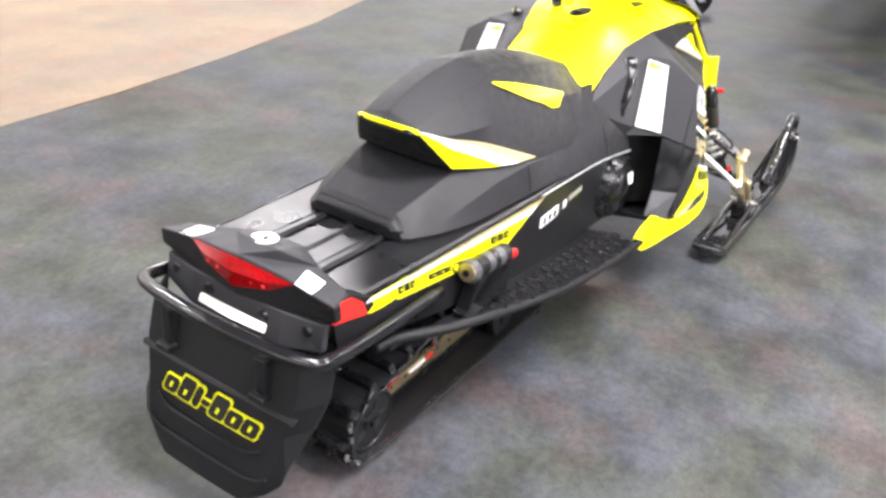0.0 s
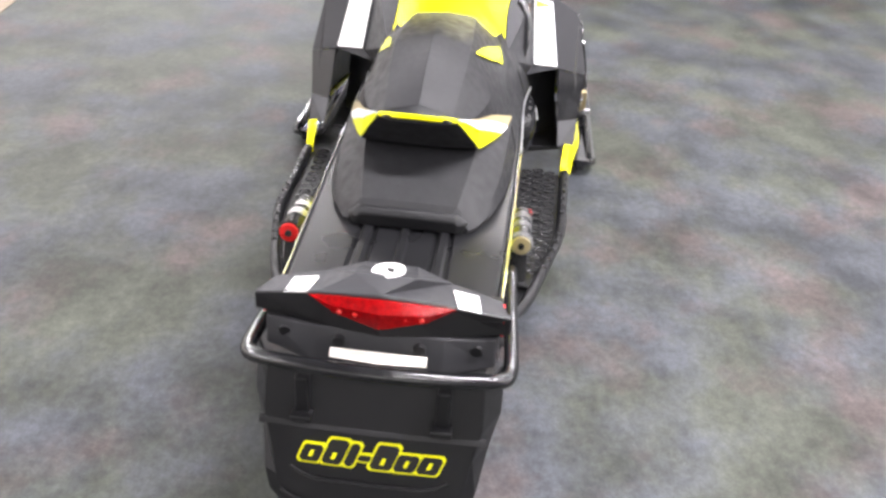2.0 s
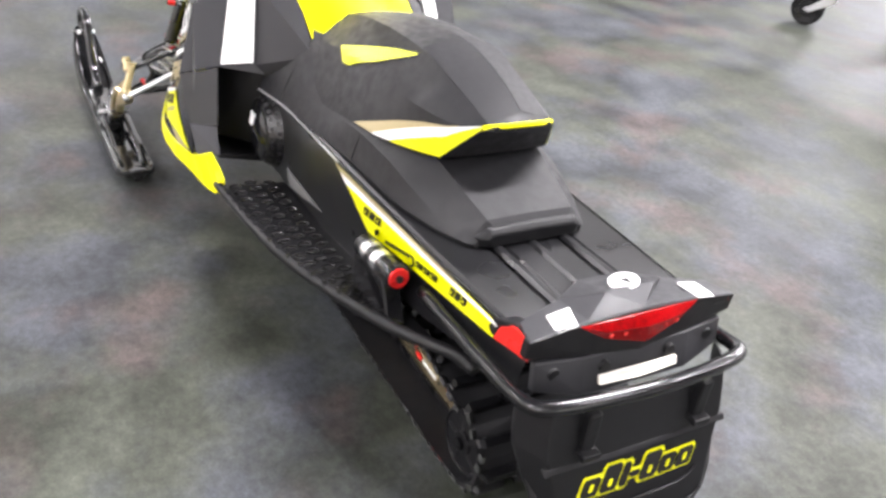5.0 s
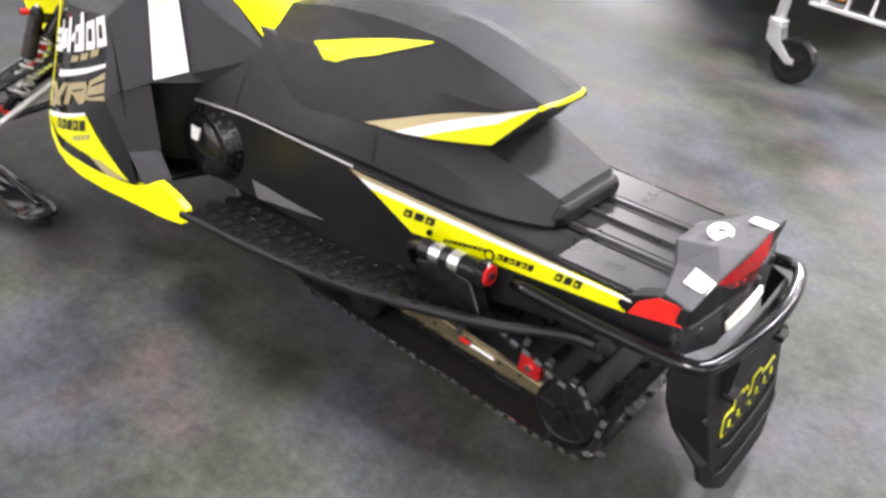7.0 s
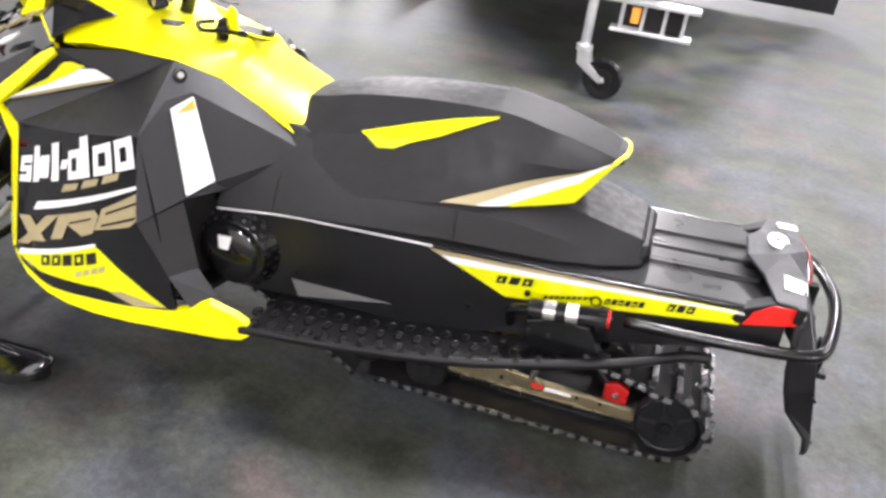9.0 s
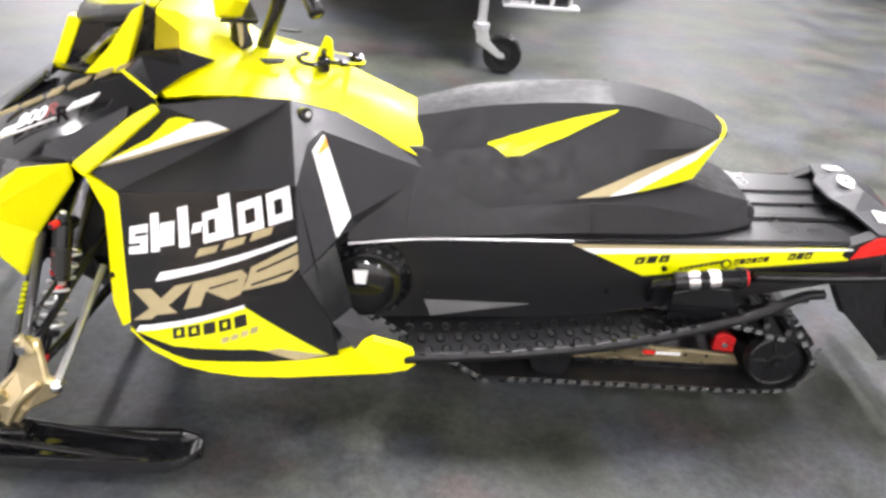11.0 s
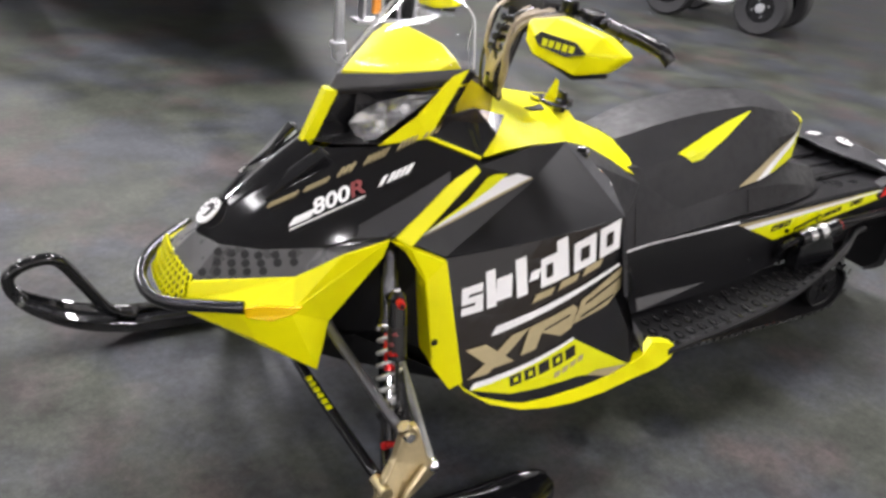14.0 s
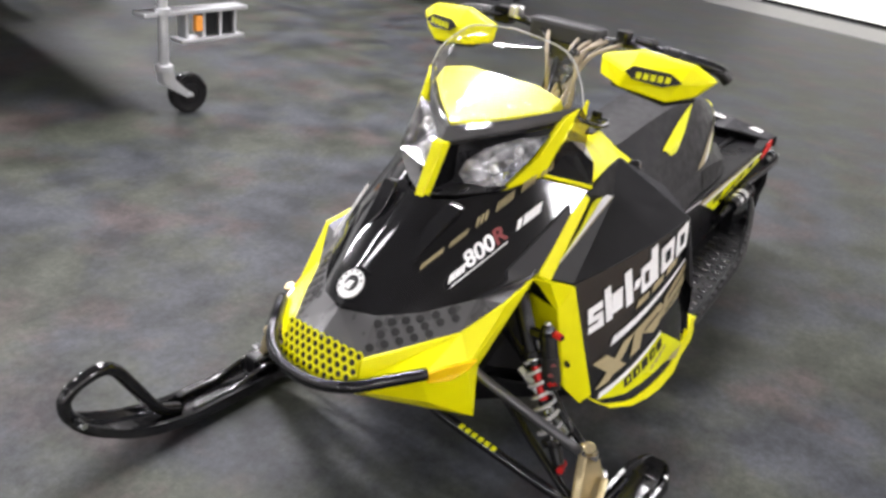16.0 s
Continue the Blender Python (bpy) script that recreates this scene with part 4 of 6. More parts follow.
    ring = [Vector(R[2]) + d * 0.04 + e * 0.02, Vector(R[2]) + d * 0.92 + e2 * 0.02, Vector(R[6]) - d * 0.08 + e2 * 0.95, Vector(R[2]) + d * 0.06 + e * 0.9]
    part("warning_label", shell(flipped([(v.x - 0.006, v.y, v.z + 0.004) for v in ring], s), [(0, 1, 2, 3)], 0.005, (1.7, 0.3, 0.5)), WHITE_FILM, SIDE[s], "white warning label strip")
    tri3 = [ring[3].lerp(ring[0], 0.07).lerp(ring[2], 0.1), ring[2].lerp(ring[1], 0.14).lerp(ring[3], 0.08), ring[2].lerp(ring[1], 0.02).lerp(ring[3], 0.08)]
    part("warning_mark", shell(flipped([(v.x - 0.0085, v.y, v.z + 0.005) for v in tri3], s), [(0, 1, 2)], 0.004, (1.7, 0.3, 0.5)), ORANGE_FILM, SIDE[s], "orange corner of the label")
    # recessed panel below it, round the foot well
    wrap = [side_patch(1, panel_low(1)), side_patch(1, 0.25), (1.444, 0.464, 0.466), (1.382, 0.373, 0.50), (1.337, 0.388, 0.346), (1.376, 0.453, 0.342)]
    part("foot_panel", shell(flipped(wrap, s), [(2, 3, 4, 5), (1, 2, 5), (0, 1, 5)], 0.006, (1.7, 0, 0.4)), STEEL_BLACK, SIDE[s], smooth=True, crease=28)
    # lower facet in lighter charcoal, painting the light that falls on it
    lit = [(1.376, 0.454, 0.343), (1.338, 0.39, 0.345), (1.282, 0.397, 0.284), (1.325, 0.45, 0.272)]
    part("lit_foot_patch", shell(flipped(lit, s), [(0, 1, 2, 3)], 0.004, (1.7, 0.2, 0.4)), GREY_PLASTIC, SIDE[s])
    low_line = [(0.0, -0.05), (0.06, -0.132), (0.26, -0.207), (0.40, -0.187), (0.535, -0.165), (0.767, -0.145), (0.986, -0.125)]
    out_line = [(0.0, -0.075), (0.107, -0.189), (0.258, -0.25), (0.40, -0.262), (0.55, -0.262), (0.755, -0.255), (1.0, -0.26)]
    up = [side_patch(u, v, 0.004) for u, v in low_line] + [(1.325, 0.453, 0.268), (1.285, 0.437, 0.288), (1.222, 0.43, 0.268), (1.19, 0.428, 0.252)]
    dn = [side_patch(u, v, 0.004) for u, v in out_line] + [(1.30, 0.452, 0.204), (1.25, 0.446, 0.206), (1.205, 0.434, 0.208), (1.184, 0.428, 0.222)]
    n = len(up)
    part("belly_edge", shell(flipped(up + dn, s), [(k, k + 1, n + k + 1, n + k) for k in range(n - 1)], 0.02, (1.55, 0.1, 0.3)), YELLOW, SIDE[s], "yellow lower edge with toe hold", bevel=0.005)
    # graphics on the side panel
    patch_film(s, [(0.026, -0.072), (0.218, -0.113), (0.603, -0.061), (0.958, -0.106), (0.609, 0.236)], YELLOW_DECAL, "lower_graphic", "yellow wedge film", 0.003)
    patch_film(s, [(0.66, -0.068), (0.73, -0.048), (0.957, -0.104), (0.80, -0.132)], GOLD_FILM, "lower_graphic", "champagne edge film", 0.0045)
    patch_film(s, [(0.026, -0.072), (0.609, 0.232), (0.609, 0.254), (0.05, -0.012)], WHITE_FILM, "lower_stripe", "white stripe", 0.004)
    for k in range(5):
        a = 0.222 + 0.08 * k
        z = -0.055 + 0.0345 * k
        patch_film(s, [(a, z), (a + 0.062, z + 0.03), (a + 0.066, z + 0.112), (a + 0.004, z + 0.083)], DARK_FILM_SHADE, "lower_mark", "black maker's mark block", 0.005)
        if k in (0, 1, 3):
            patch_film(s, [(a + 0.022, z + 0.035), (a + 0.044, z + 0.046), (a + 0.046, z + 0.085), (a + 0.024, z + 0.072)], YELLOW_DECAL, "mark_gap", "", 0.0062)
    for k in range(4):
        a = 0.46 + 0.05 * k
        z = -0.035 + 0.028 * k
        patch_film(s, [(a, z), (a + 0.036, z + 0.02), (a + 0.046, z + 0.06), (a + 0.01, z + 0.044)], GOLD_FILM, "lower_mark", "champagne mark block", 0.0045)
    for a, b, low, high in ((0.035, 0.145, 0.0, 0.215), (0.165, 0.215, 0.0, 0.28), (0.215, 0.30, 0.03, 0.2), (0.325, 0.385, 0.0, 0.28), (0.40, 0.455, 0.08, 0.15), (0.46, 0.56, 0.0, 0.205), (0.56, 0.625, 0.0, 0.28), (0.655, 0.79, 0.0, 0.2), (0.815, 0.945, 0.0, 0.2)):
        base = 0.527 + 0.302 * a
        up_ = 0.30 * (b - a)
        patch_film(s, [(a, base + low), (b, base + up_ + low), (b + 0.022, base + up_ + high), (a + 0.022, base + high)], WHITE_FILM, "side_mark", "white slanted maker's mark block", 0.004)
    for a, b, low, high in ((0.03, 0.105, 0.06, 0.085), (0.08, 0.15, 0.13, 0.155), (0.495, 0.535, 0.055, 0.15), (0.70, 0.755, 0.055, 0.145), (0.86, 0.905, 0.055, 0.145)):
        base = 0.527 + 0.302 * a
        up_ = 0.30 * (b - a)
        patch_film(s, [(a, base + low), (b, base + up_ + low), (b + 0.01, base + up_ + high), (a + 0.01, base + high)], BLACK_GLOSS, "mark_gap", "", 0.0055)
    patch_film(s, [(0.166, 0.361), (0.944, 0.683), (0.937, 0.702), (0.20, 0.435)], WHITE_FILM, "side_stripe", "white stripe", 0.004)
    for k in range(3):
        a = 0.40 + 0.15 * k
        z = 0.565 + 0.057 * k
        patch_film(s, [(a, z), (a + 0.115, z + 0.044), (a + 0.14, z + 0.094), (a + 0.03, z + 0.062)], GOLD_FILM, "model_mark", "small champagne model mark block", 0.004)
    for bar in ([(0.02, 0.018), (0.118, 0.06), (0.372, 0.392), (0.27, 0.35)], [(0.032, 0.262), (0.135, 0.30), (0.262, 0.15), (0.15, 0.105)],
                [(0.298, 0.183), (0.385, 0.22), (0.43, 0.335), (0.53, 0.285), (0.60, 0.325), (0.655, 0.46), (0.63, 0.494), (0.372, 0.392)],
                [(0.61, 0.35), (0.84, 0.42), (0.935, 0.515), (0.955, 0.668), (0.68, 0.51), (0.65, 0.43)]):
        patch_film(s, bar, GOLD_FILM, "model_mark", "large champagne model mark block", 0.004)
    for slit in ([(0.44, 0.345), (0.60, 0.42), (0.605, 0.435), (0.45, 0.365)], [(0.70, 0.475), (0.94, 0.595), (0.945, 0.612), (0.71, 0.495)], [(0.66, 0.385), (0.88, 0.475), (0.89, 0.495), (0.67, 0.405)]):
        patch_film(s, slit, BLACK_GLOSS, "mark_gap", "", 0.0055)
    # yellow frame: diagonal arm, front column
    arm = [(1.975, 0.272, 0.606), (1.945, 0.29, 0.585), (1.776, 0.272, 0.742), (1.792, 0.254, 0.765)]
    part("diagonal_arm", shell(flipped(arm, s), [(0, 1, 2, 3)], 0.02, (1.8, 0, 0.55)), YELLOW, sled, "yellow diagonal frame arm", bevel=0.004)
    col = [(1.985, 0.262, 0.598), (1.945, 0.292, 0.585), (1.866, 0.318, 0.556), (1.838, 0.404, 0.278), (1.862, 0.388, 0.255), (1.892, 0.35, 0.30), (1.905, 0.30, 0.50), (1.945, 0.265, 0.565)]
    part("front_column", shell(flipped(col, s), [(0, 1, 7), (1, 2, 6, 7), (2, 3, 5, 6), (3, 4, 5)], 0.018, (1.8, 0.1, 0.45)), YELLOW, sled, "yellow column ahead of the side panel", bevel=0.004)
    inner = [(1.905, 0.30, 0.50), (1.892, 0.35, 0.30), (1.86, 0.22, 0.28), (1.87, 0.18, 0.50)]
    part("column_inner", shell(flipped(inner, s), [(0, 1, 2, 3)], 0.01, (1.6, 0.1, 0.4)), YELLOW, sled, "yellow inner face of the column", bevel=0.003)

# black hood from the nose to the console
HOOD = [(2.33, 0, 0.548), (2.30, 0.075, 0.545), (2.225, 0.14, 0.552), (2.12, 0.205, 0.573), (1.995, 0.262, 0.598), (1.88, 0.258, 0.69), (1.782, 0.262, 0.764), (1.869, 0.182, 0.792), (1.968, 0.142, 0.768), (2.05, 0.07, 0.745), (2.095, 0, 0.732), (2.20, 0.07, 0.652), (2.296, 0, 0.582), (2.08, 0.175, 0.66)]
hood_half = [(0, 1, 11, 12), (1, 2, 11), (2, 3, 13, 11), (3, 4, 13), (4, 5, 13), (5, 6, 7, 13), (7, 8, 13), (8, 9, 11, 13), (9, 10, 12, 11)]
verts = HOOD + [(x, -y, z) for x, y, z in HOOD]
part("hood", shell(verts, hood_half + [tuple(i + 14 for i in reversed(f)) for f in hood_half], 0.012, (2.0, 0, 0.3)), BLACK_GLOSS, sled, "glossy black hood", smooth=True, crease=32)
part("hood_spine", loft([
    (2.262, [(0, 0.617), (0.016, 0.614), (0.034, 0.600)]),
    (2.20, [(0, 0.666), (0.022, 0.662), (0.042, 0.645)]),
    (2.13, [(0, 0.718), (0.028, 0.713), (0.05, 0.694)]),
    (2.085, [(0, 0.749), (0.032, 0.744), (0.056, 0.722)]),
]), BLACK_GLOSS, sled, "glossy black raised spine of the hood", smooth=True, crease=35)
for s in (1, -1):
    scoop = [(2.135, 0.062, 0.690), (2.075, 0.075, 0.738), (2.072, 0.115, 0.735), (2.135, 0.098, 0.682), (2.205, 0.085, 0.640)]
    part("hood_scoop", shell(flipped([(x + 0.006, y, z + 0.012) for x, y, z in scoop[:4]] + [scoop[4]], s, 0), [(0, 1, 2, 3), (0, 3, 4)], 0.014, (2.0, 0, 0.5)), BLACK_GLOSS, sled, "black air scoop on the hood", bevel=0.004)
    part("scoop_mouth", shell(flipped([(2.071, 0.079, 0.749), (2.068, 0.111, 0.746), (2.066, 0.109, 0.737), (2.069, 0.081, 0.739)], s, 0), [(0, 1, 2, 3)], 0.006, (2.2, 0, 0.7)), DARK_FILM_SHADE, sled)
emb = pose(2.302, 0, 0.592, 0, 44, 0)
part("emblem", prism([(0.034 * math.cos(a), 0.029 * math.sin(a)) for a in [2 * math.pi * k / 24 for k in range(24)]], -0.004, 0.002, emb), WHITE_FILM, sled, "round white emblem")
part("emblem_mark", prism([(0.019 * math.cos(a) - 0.002, 0.016 * math.sin(a) + 0.002) for a in [2 * math.pi * k / 18 for k in range(18)]], 0.0, 0.0035, emb), DARK_FILM_SHADE, sled)
for k in range(7):
    a = radians(-60 + 30 * k)
    part("emblem_tick", box((-0.029 * math.cos(a), -0.0245 * math.sin(a), 0.001), (0.005, 0.0045, 0.004), emb), DARK_FILM_SHADE, sled)
part("emblem_mark", prism([(-0.006, -0.004), (0.012, -0.012), (0.014, 0.006), (0.002, 0.006), (-0.008, 0.008)], 0.0, 0.005, emb), WHITE_FILM, sled)


def hood_block(s, a, b, low, high, mat, name, label=""):
    """A mark on the hood's flank: a and b run along the flank from front to rear, low and high across it."""
    o, along, over = Vector((2.174, 0.161, 0.611)), Vector((-0.248, 0.063, 0.126)), Vector((-0.053, -0.045, 0.072))
    nrm = over.cross(along).normalized()
    nrm = nrm if nrm.z > 0 else -nrm
    pts = [o + along * u + over * v + nrm * 0.004 for u, v in ((a, low), (b, low), (b + 0.02, high), (a + 0.02, high))]
    return part(name, shell(flipped([tuple(q) for q in pts], s, 0), [range(4)], 0.006, (1.9, 0, 0.4)), mat, sled, label)


for s in (1,):
    for a, b in ((0.0, 0.03), (0.035, 0.065), (0.07, 0.1), (0.105, 0.135), (0.14, 0.17), (0.73, 0.77), (0.80, 0.84), (0.85, 0.89), (0.90, 0.94), (0.95, 0.99)):
        hood_block(s, a, b, -0.02, 0.16 if a < 0.5 else 0.2, WHITE_FILM, "hood_mark", "white maker's mark block")
    for a, b, n in ((-0.3, -0.06, 9), (0.0, 0.2, 7), (0.28, 0.42, 3), (0.5, 0.7, 5), (0.78, 0.95, 4), (1.0, 1.15, 3)):
        for k in range(n):
            w = (b - a) / n
            hood_block(s, a + w * k, a + w * (k + 0.55), 0.82, 1.0 if n < 6 else 0.92, GOLD_FILM, "hood_mark", "champagne maker's mark block")
font = bpy.data.curves.new("engine_size", "FONT")
font.body, font.size, font.extrude, font.shear = "800R", 0.046, 0.0012, 0.3
font.offset = 0.0011
o, along, over = Vector((2.174, 0.161, 0.611)), Vector((-0.248, 0.063, 0.126)), Vector((-0.053, -0.045, 0.072))
tmp = bpy.data.objects.new("engine_size", font)
scene.collection.objects.link(tmp)
bpy.context.view_layer.update()
text_mesh = bpy.data.meshes.new_from_object(tmp.evaluated_get(bpy.context.evaluated_depsgraph_get()))
bpy.data.objects.remove(tmp)
ax = along.normalized()
nz = ax.cross(over).normalized()
ay = nz.cross(ax)
place = Matrix.Translation(o + along * 0.2 + over * -0.02 + nz * 0.005) @ Matrix((ax, ay, nz)).transposed().to_4x4() @ Matrix.Diagonal((1.25, 1, 1, 1))
word = bmesh.new()
word.from_mesh(text_mesh)
bmesh.ops.remove_doubles(word, verts=word.verts, dist=0.00001)
left, islands = set(word.verts), []
while left:
    island, todo = set(), [left.pop()]
    while todo:
        v = todo.pop()
        island.add(v)
        near = {e.other_vert(v) for e in v.link_edges} & left
        left -= near
        todo += near
    islands.append(island)
islands.sort(key=lambda isle: min(v.co.x for v in isle))
for k, island in enumerate(islands):
    one, twin = bmesh.new(), {}
    for v in sorted(island, key=lambda v: v.index):
        twin[v] = one.verts.new(place @ v.co)
    for f in word.faces:
        if f.verts[0] in island:
            one.faces.new([twin[v] for v in f.verts])
    part("letter", one, DULL_RED_FILM if k == len(islands) - 1 else WHITE_FILM, sled, "dull red letter R" if k == len(islands) - 1 else "white number of the lettering 800R")

for s in (1, -1):
    gap = [(1.79, 0.255, 0.75), (1.975, 0.264, 0.606), (2.13, 0.203, 0.567), (2.06, 0.235, 0.602)]
    part("hood_side", shell(flipped(gap, s), [(0, 1, 2, 3)], 0.008, (1.9, 0, 0.5)), GREY_PLASTIC, sled, "matte charcoal panel beside the hood", bevel=0.002)
    gus = [(2.043, 0.229, 0.628), (1.996, 0.236, 0.654), (1.926, 0.245, 0.694), (1.845, 0.254, 0.742), (1.848, 0.262, 0.72), (1.917, 0.266, 0.655), (1.965, 0.268, 0.606), (2.05, 0.238, 0.607)]
    part("hood_gusset", shell(flipped(gus, s), [(0, 1, 6, 7), (1, 2, 5, 6), (2, 3, 4, 5)], 0.012, (1.9, 0, 0.5)), GREY_PLASTIC, sled, "matte charcoal corner panel of the hood")
    hood_block(s, 0.02, 0.62, -0.14, -0.11, WHITE_FILM, "hood_line", "thin white line on the hood")
    part("yellow_line", tube(flipped([(1.87, 0.187, 0.797), (1.78, 0.268, 0.772)], s), 0.005, 8), YELLOW, sled, "thin yellow edge")
    # vent with round holes
    edge_up = [Vector(v) for v in ((2.30, 0.075, 0.545), (2.225, 0.14, 0.552), (2.12, 0.205, 0.573))]
    edge_low = [Vector(v) for v in ((2.37, 0.10, 0.478), (2.275, 0.157, 0.497), (2.178, 0.212, 0.514))]
    vent = [(2.335, 0.0, 0.545)] + [tuple(v) for v in edge_up] + [(1.995, 0.262, 0.597), (2.095, 0.268, 0.58)] + [tuple(v) for v in reversed(edge_low)] + [(2.385, 0.0, 0.497)]
    part("nose_vent", shell(flipped(vent, s, 0.0), [(0, 1, 8, 9), (1, 2, 7, 8), (2, 3, 6, 7), (3, 4, 5, 6)], 0.01, (2.1, 0, 0.4)), VENT_PLASTIC, sled, "satin black vent panel with round holes", bevel=0.002)
    for j, count in enumerate((6, 6, 5)):
        for i in range(count):
            t = (0.1 + 0.3 * i + (0.15 if j % 2 else 0.0)) * 1.0
            k, w = (0, t) if t < 1 else (1, t - 1)
            a, b = edge_up[k].lerp(edge_up[k + 1], min(w, 1)), edge_low[k].lerp(edge_low[k + 1], min(w, 1))
            n = (edge_up[k + 1] - edge_up[k]).cross(edge_low[k] - edge_up[k]).normalized()
            n = n if n.z > 0 else -n
            p = a.lerp(b, 0.2 + 0.28 * j)
            q = flipped([p - n * 0.006, p + n * 0.001], s, 0.0)
            # nearly flush black disc paints the dark inside of the hole
            part("vent_hole", rod(q[0], q[1], 0.0092, seg=14), DARK_FILM_SHADE, sled)
    # yellow nose fender
    fen = [(1.985, 0.268, 0.602), (2.095, 0.272, 0.584), (2.178, 0.216, 0.516), (2.375, 0.106, 0.481), (2.387, 0.113, 0.44), (2.30, 0.208, 0.452), (2.20, 0.256, 0.456),
           (2.38, 0.105, 0.405), (2.36, 0.06, 0.37), (2.132, 0.251, 0.288), (2.097, 0.221, 0.392), (1.99, 0.25, 0.55), (2.26, 0.205, 0.37)]
    part("nose_fender", shell(flipped(fen, s, 0.0), [(0, 1, 2, 6), (0, 6, 11), (2, 5, 6), (2, 3, 4, 5), (4, 7, 5), (5, 7, 12), (5, 12, 6), (7, 8, 12), (8, 9, 12), (6, 12, 9, 10), (6, 10, 11)], 0.01, (2.1, 0, 0.42)), YELLOW, sled, "yellow nose fender", bevel=0.004)
    fl2 = [(2.105, 0.205, 0.39), (2.139, 0.248, 0.293), (2.12, 0.12, 0.28), (2.08, 0.12, 0.4), (1.97, 0.17, 0.53), (1.99, 0.245, 0.545)]
    part("fender_inner", shell(flipped(fl2, s), [(0, 1, 2, 3), (0, 3, 4, 5)], 0.006, (2.2, 0.1, 0.4)), BLACK_MATTE, sled)
    amb = [(2.292, 0.212, 0.458), (2.25, 0.235, 0.468), (2.18, 0.268, 0.47), (2.2, 0.262, 0.452), (2.24, 0.245, 0.435), (2.285, 0.216, 0.435)]
    part("side_reflector", shell(flipped(amb, s), [range(6)], 0.01, (2.1, 0, 0.45)), AMBER, sled, "amber side reflector", bevel=0.002)
# nose grille of hexagonal cells
def hex_ring(outer, inner, low, high, m):
    """A raised hexagonal rim."""
    bm = bmesh.new()
    ring = [[bm.verts.new(m @ Vector((r * math.cos(radians(60 * q)), r * math.sin(radians(60 * q)), h))) for q in range(6)] for r, h in ((outer, low), (outer, high), (inner, high), (inner, low))]
    for a, b in zip(ring, ring[1:]):
        for q in range(6):
            bm.faces.new((a[q], a[(q + 1) % 6], b[(q + 1) % 6], b[q]))
    bmesh.ops.recalc_face_normals(bm, faces=bm.faces)
    return bm


nose = [(2.375, 0.0, 0.499), (2.372, 0.065, 0.489), (2.366, 0.108, 0.48), (2.386, 0.112, 0.437), (2.405, 0.06, 0.415), (2.41, 0.0, 0.41)]
nv = nose + [(x, -y, z) for x, y, z in nose[1:5]]
part("nose_panel", shell(nv, [(0, 1, 4, 5), (1, 2, 3, 4), (0, 5, 9, 6), (6, 9, 8, 7)], 0.01, (2.1, 0, 0.45)), YELLOW, sled, "yellow nose panel", bevel=0.002)
under = [(2.405, 0.0, 0.405), (2.38, 0.10, 0.41), (2.36, 0.06, 0.37), (2.33, 0.0, 0.35), (2.38, -0.10, 0.41), (2.36, -0.06, 0.37)]
part("nose_lip", shell(under, [(0, 1, 2, 3), (0, 3, 5, 4)], 0.01, (2.1, 0, 0.45)), YELLOW, sled, "yellow lower nose", bevel=0.002)
for j in range(5):
    for i in range(-6, 7):
        y = (i + 0.5 * (j % 2)) * 0.0195
        if abs(y) > 0.1:
            continue
        k = abs(y) / 0.11
        x = 2.381 + 0.0075 * j - 0.012 * k * k
        z = 0.491 - 0.0152 * j - 0.007 * k
        cell = prism([(0.0086 * math.cos(radians(60 * q)), 0.0072 * math.sin(radians(60 * q))) for q in range(6)], -0.006, 0.0006,
                     Matrix.Translation((x, y, z)) @ Euler((0, radians(62), math.copysign(radians(14 * k), y))).to_matrix().to_4x4())
        hole = part("grille_cell", cell, DARK_FILM_SHADE, sled)
        part("cell_rim", hex_ring(0.0113, 0.0079, 0.0005, 0.0045, Matrix.Translation((x, y, z)) @ Euler((0, radians(62), math.copysign(radians(14 * k), y))).to_matrix().to_4x4()), YELLOW, hole, "yellow rim")
part("front_bumper", tube([(2.29, 0.215, 0.462), (2.36, 0.165, 0.452), (2.41, 0.12, 0.44), (2.44, 0.06, 0.43), (2.448, 0, 0.428), (2.44, -0.06, 0.43), (2.41, -0.12, 0.44), (2.36, -0.165, 0.452), (2.29, -0.215, 0.462)], 0.014, 14), STEEL_BLACK, sled, "glossy black front bumper tube", smooth=True)

# headlights, pod and windscreen
part("headlight_bowl", shell(
    [(2.088, 0, 0.742), (2.045, 0.07, 0.754), (1.98, 0.15, 0.776), (1.84, 0.165, 0.80), (1.80, 0.19, 0.91), (1.86, 0.12, 0.88), (1.945, 0.045, 0.862), (1.97, 0, 0.86), (1.975, 0, 0.752), (1.962, 0.035, 0.752), (1.87, 0.06, 0.80),
     (2.045, -0.07, 0.754), (1.98, -0.15, 0.776), (1.84, -0.165, 0.80), (1.80, -0.19, 0.91), (1.86, -0.12, 0.88), (1.945, -0.045, 0.862), (1.962, -0.035, 0.752), (1.87, -0.06, 0.80)],
    [(0, 1, 9, 8), (1, 2, 9), (8, 9, 10, 7), (10, 6, 7), (9, 2, 3, 10), (3, 4, 5, 10), (5, 6, 10), (0, 8, 17, 11), (11, 17, 12), (8, 7, 18, 17), (18, 7, 16), (17, 18, 13, 12), (13, 18, 15, 14), (15, 18, 16)], 0.012, (1.7, 0, 0.8)), SATIN, sled, "dark headlight surround", bevel=0.002)
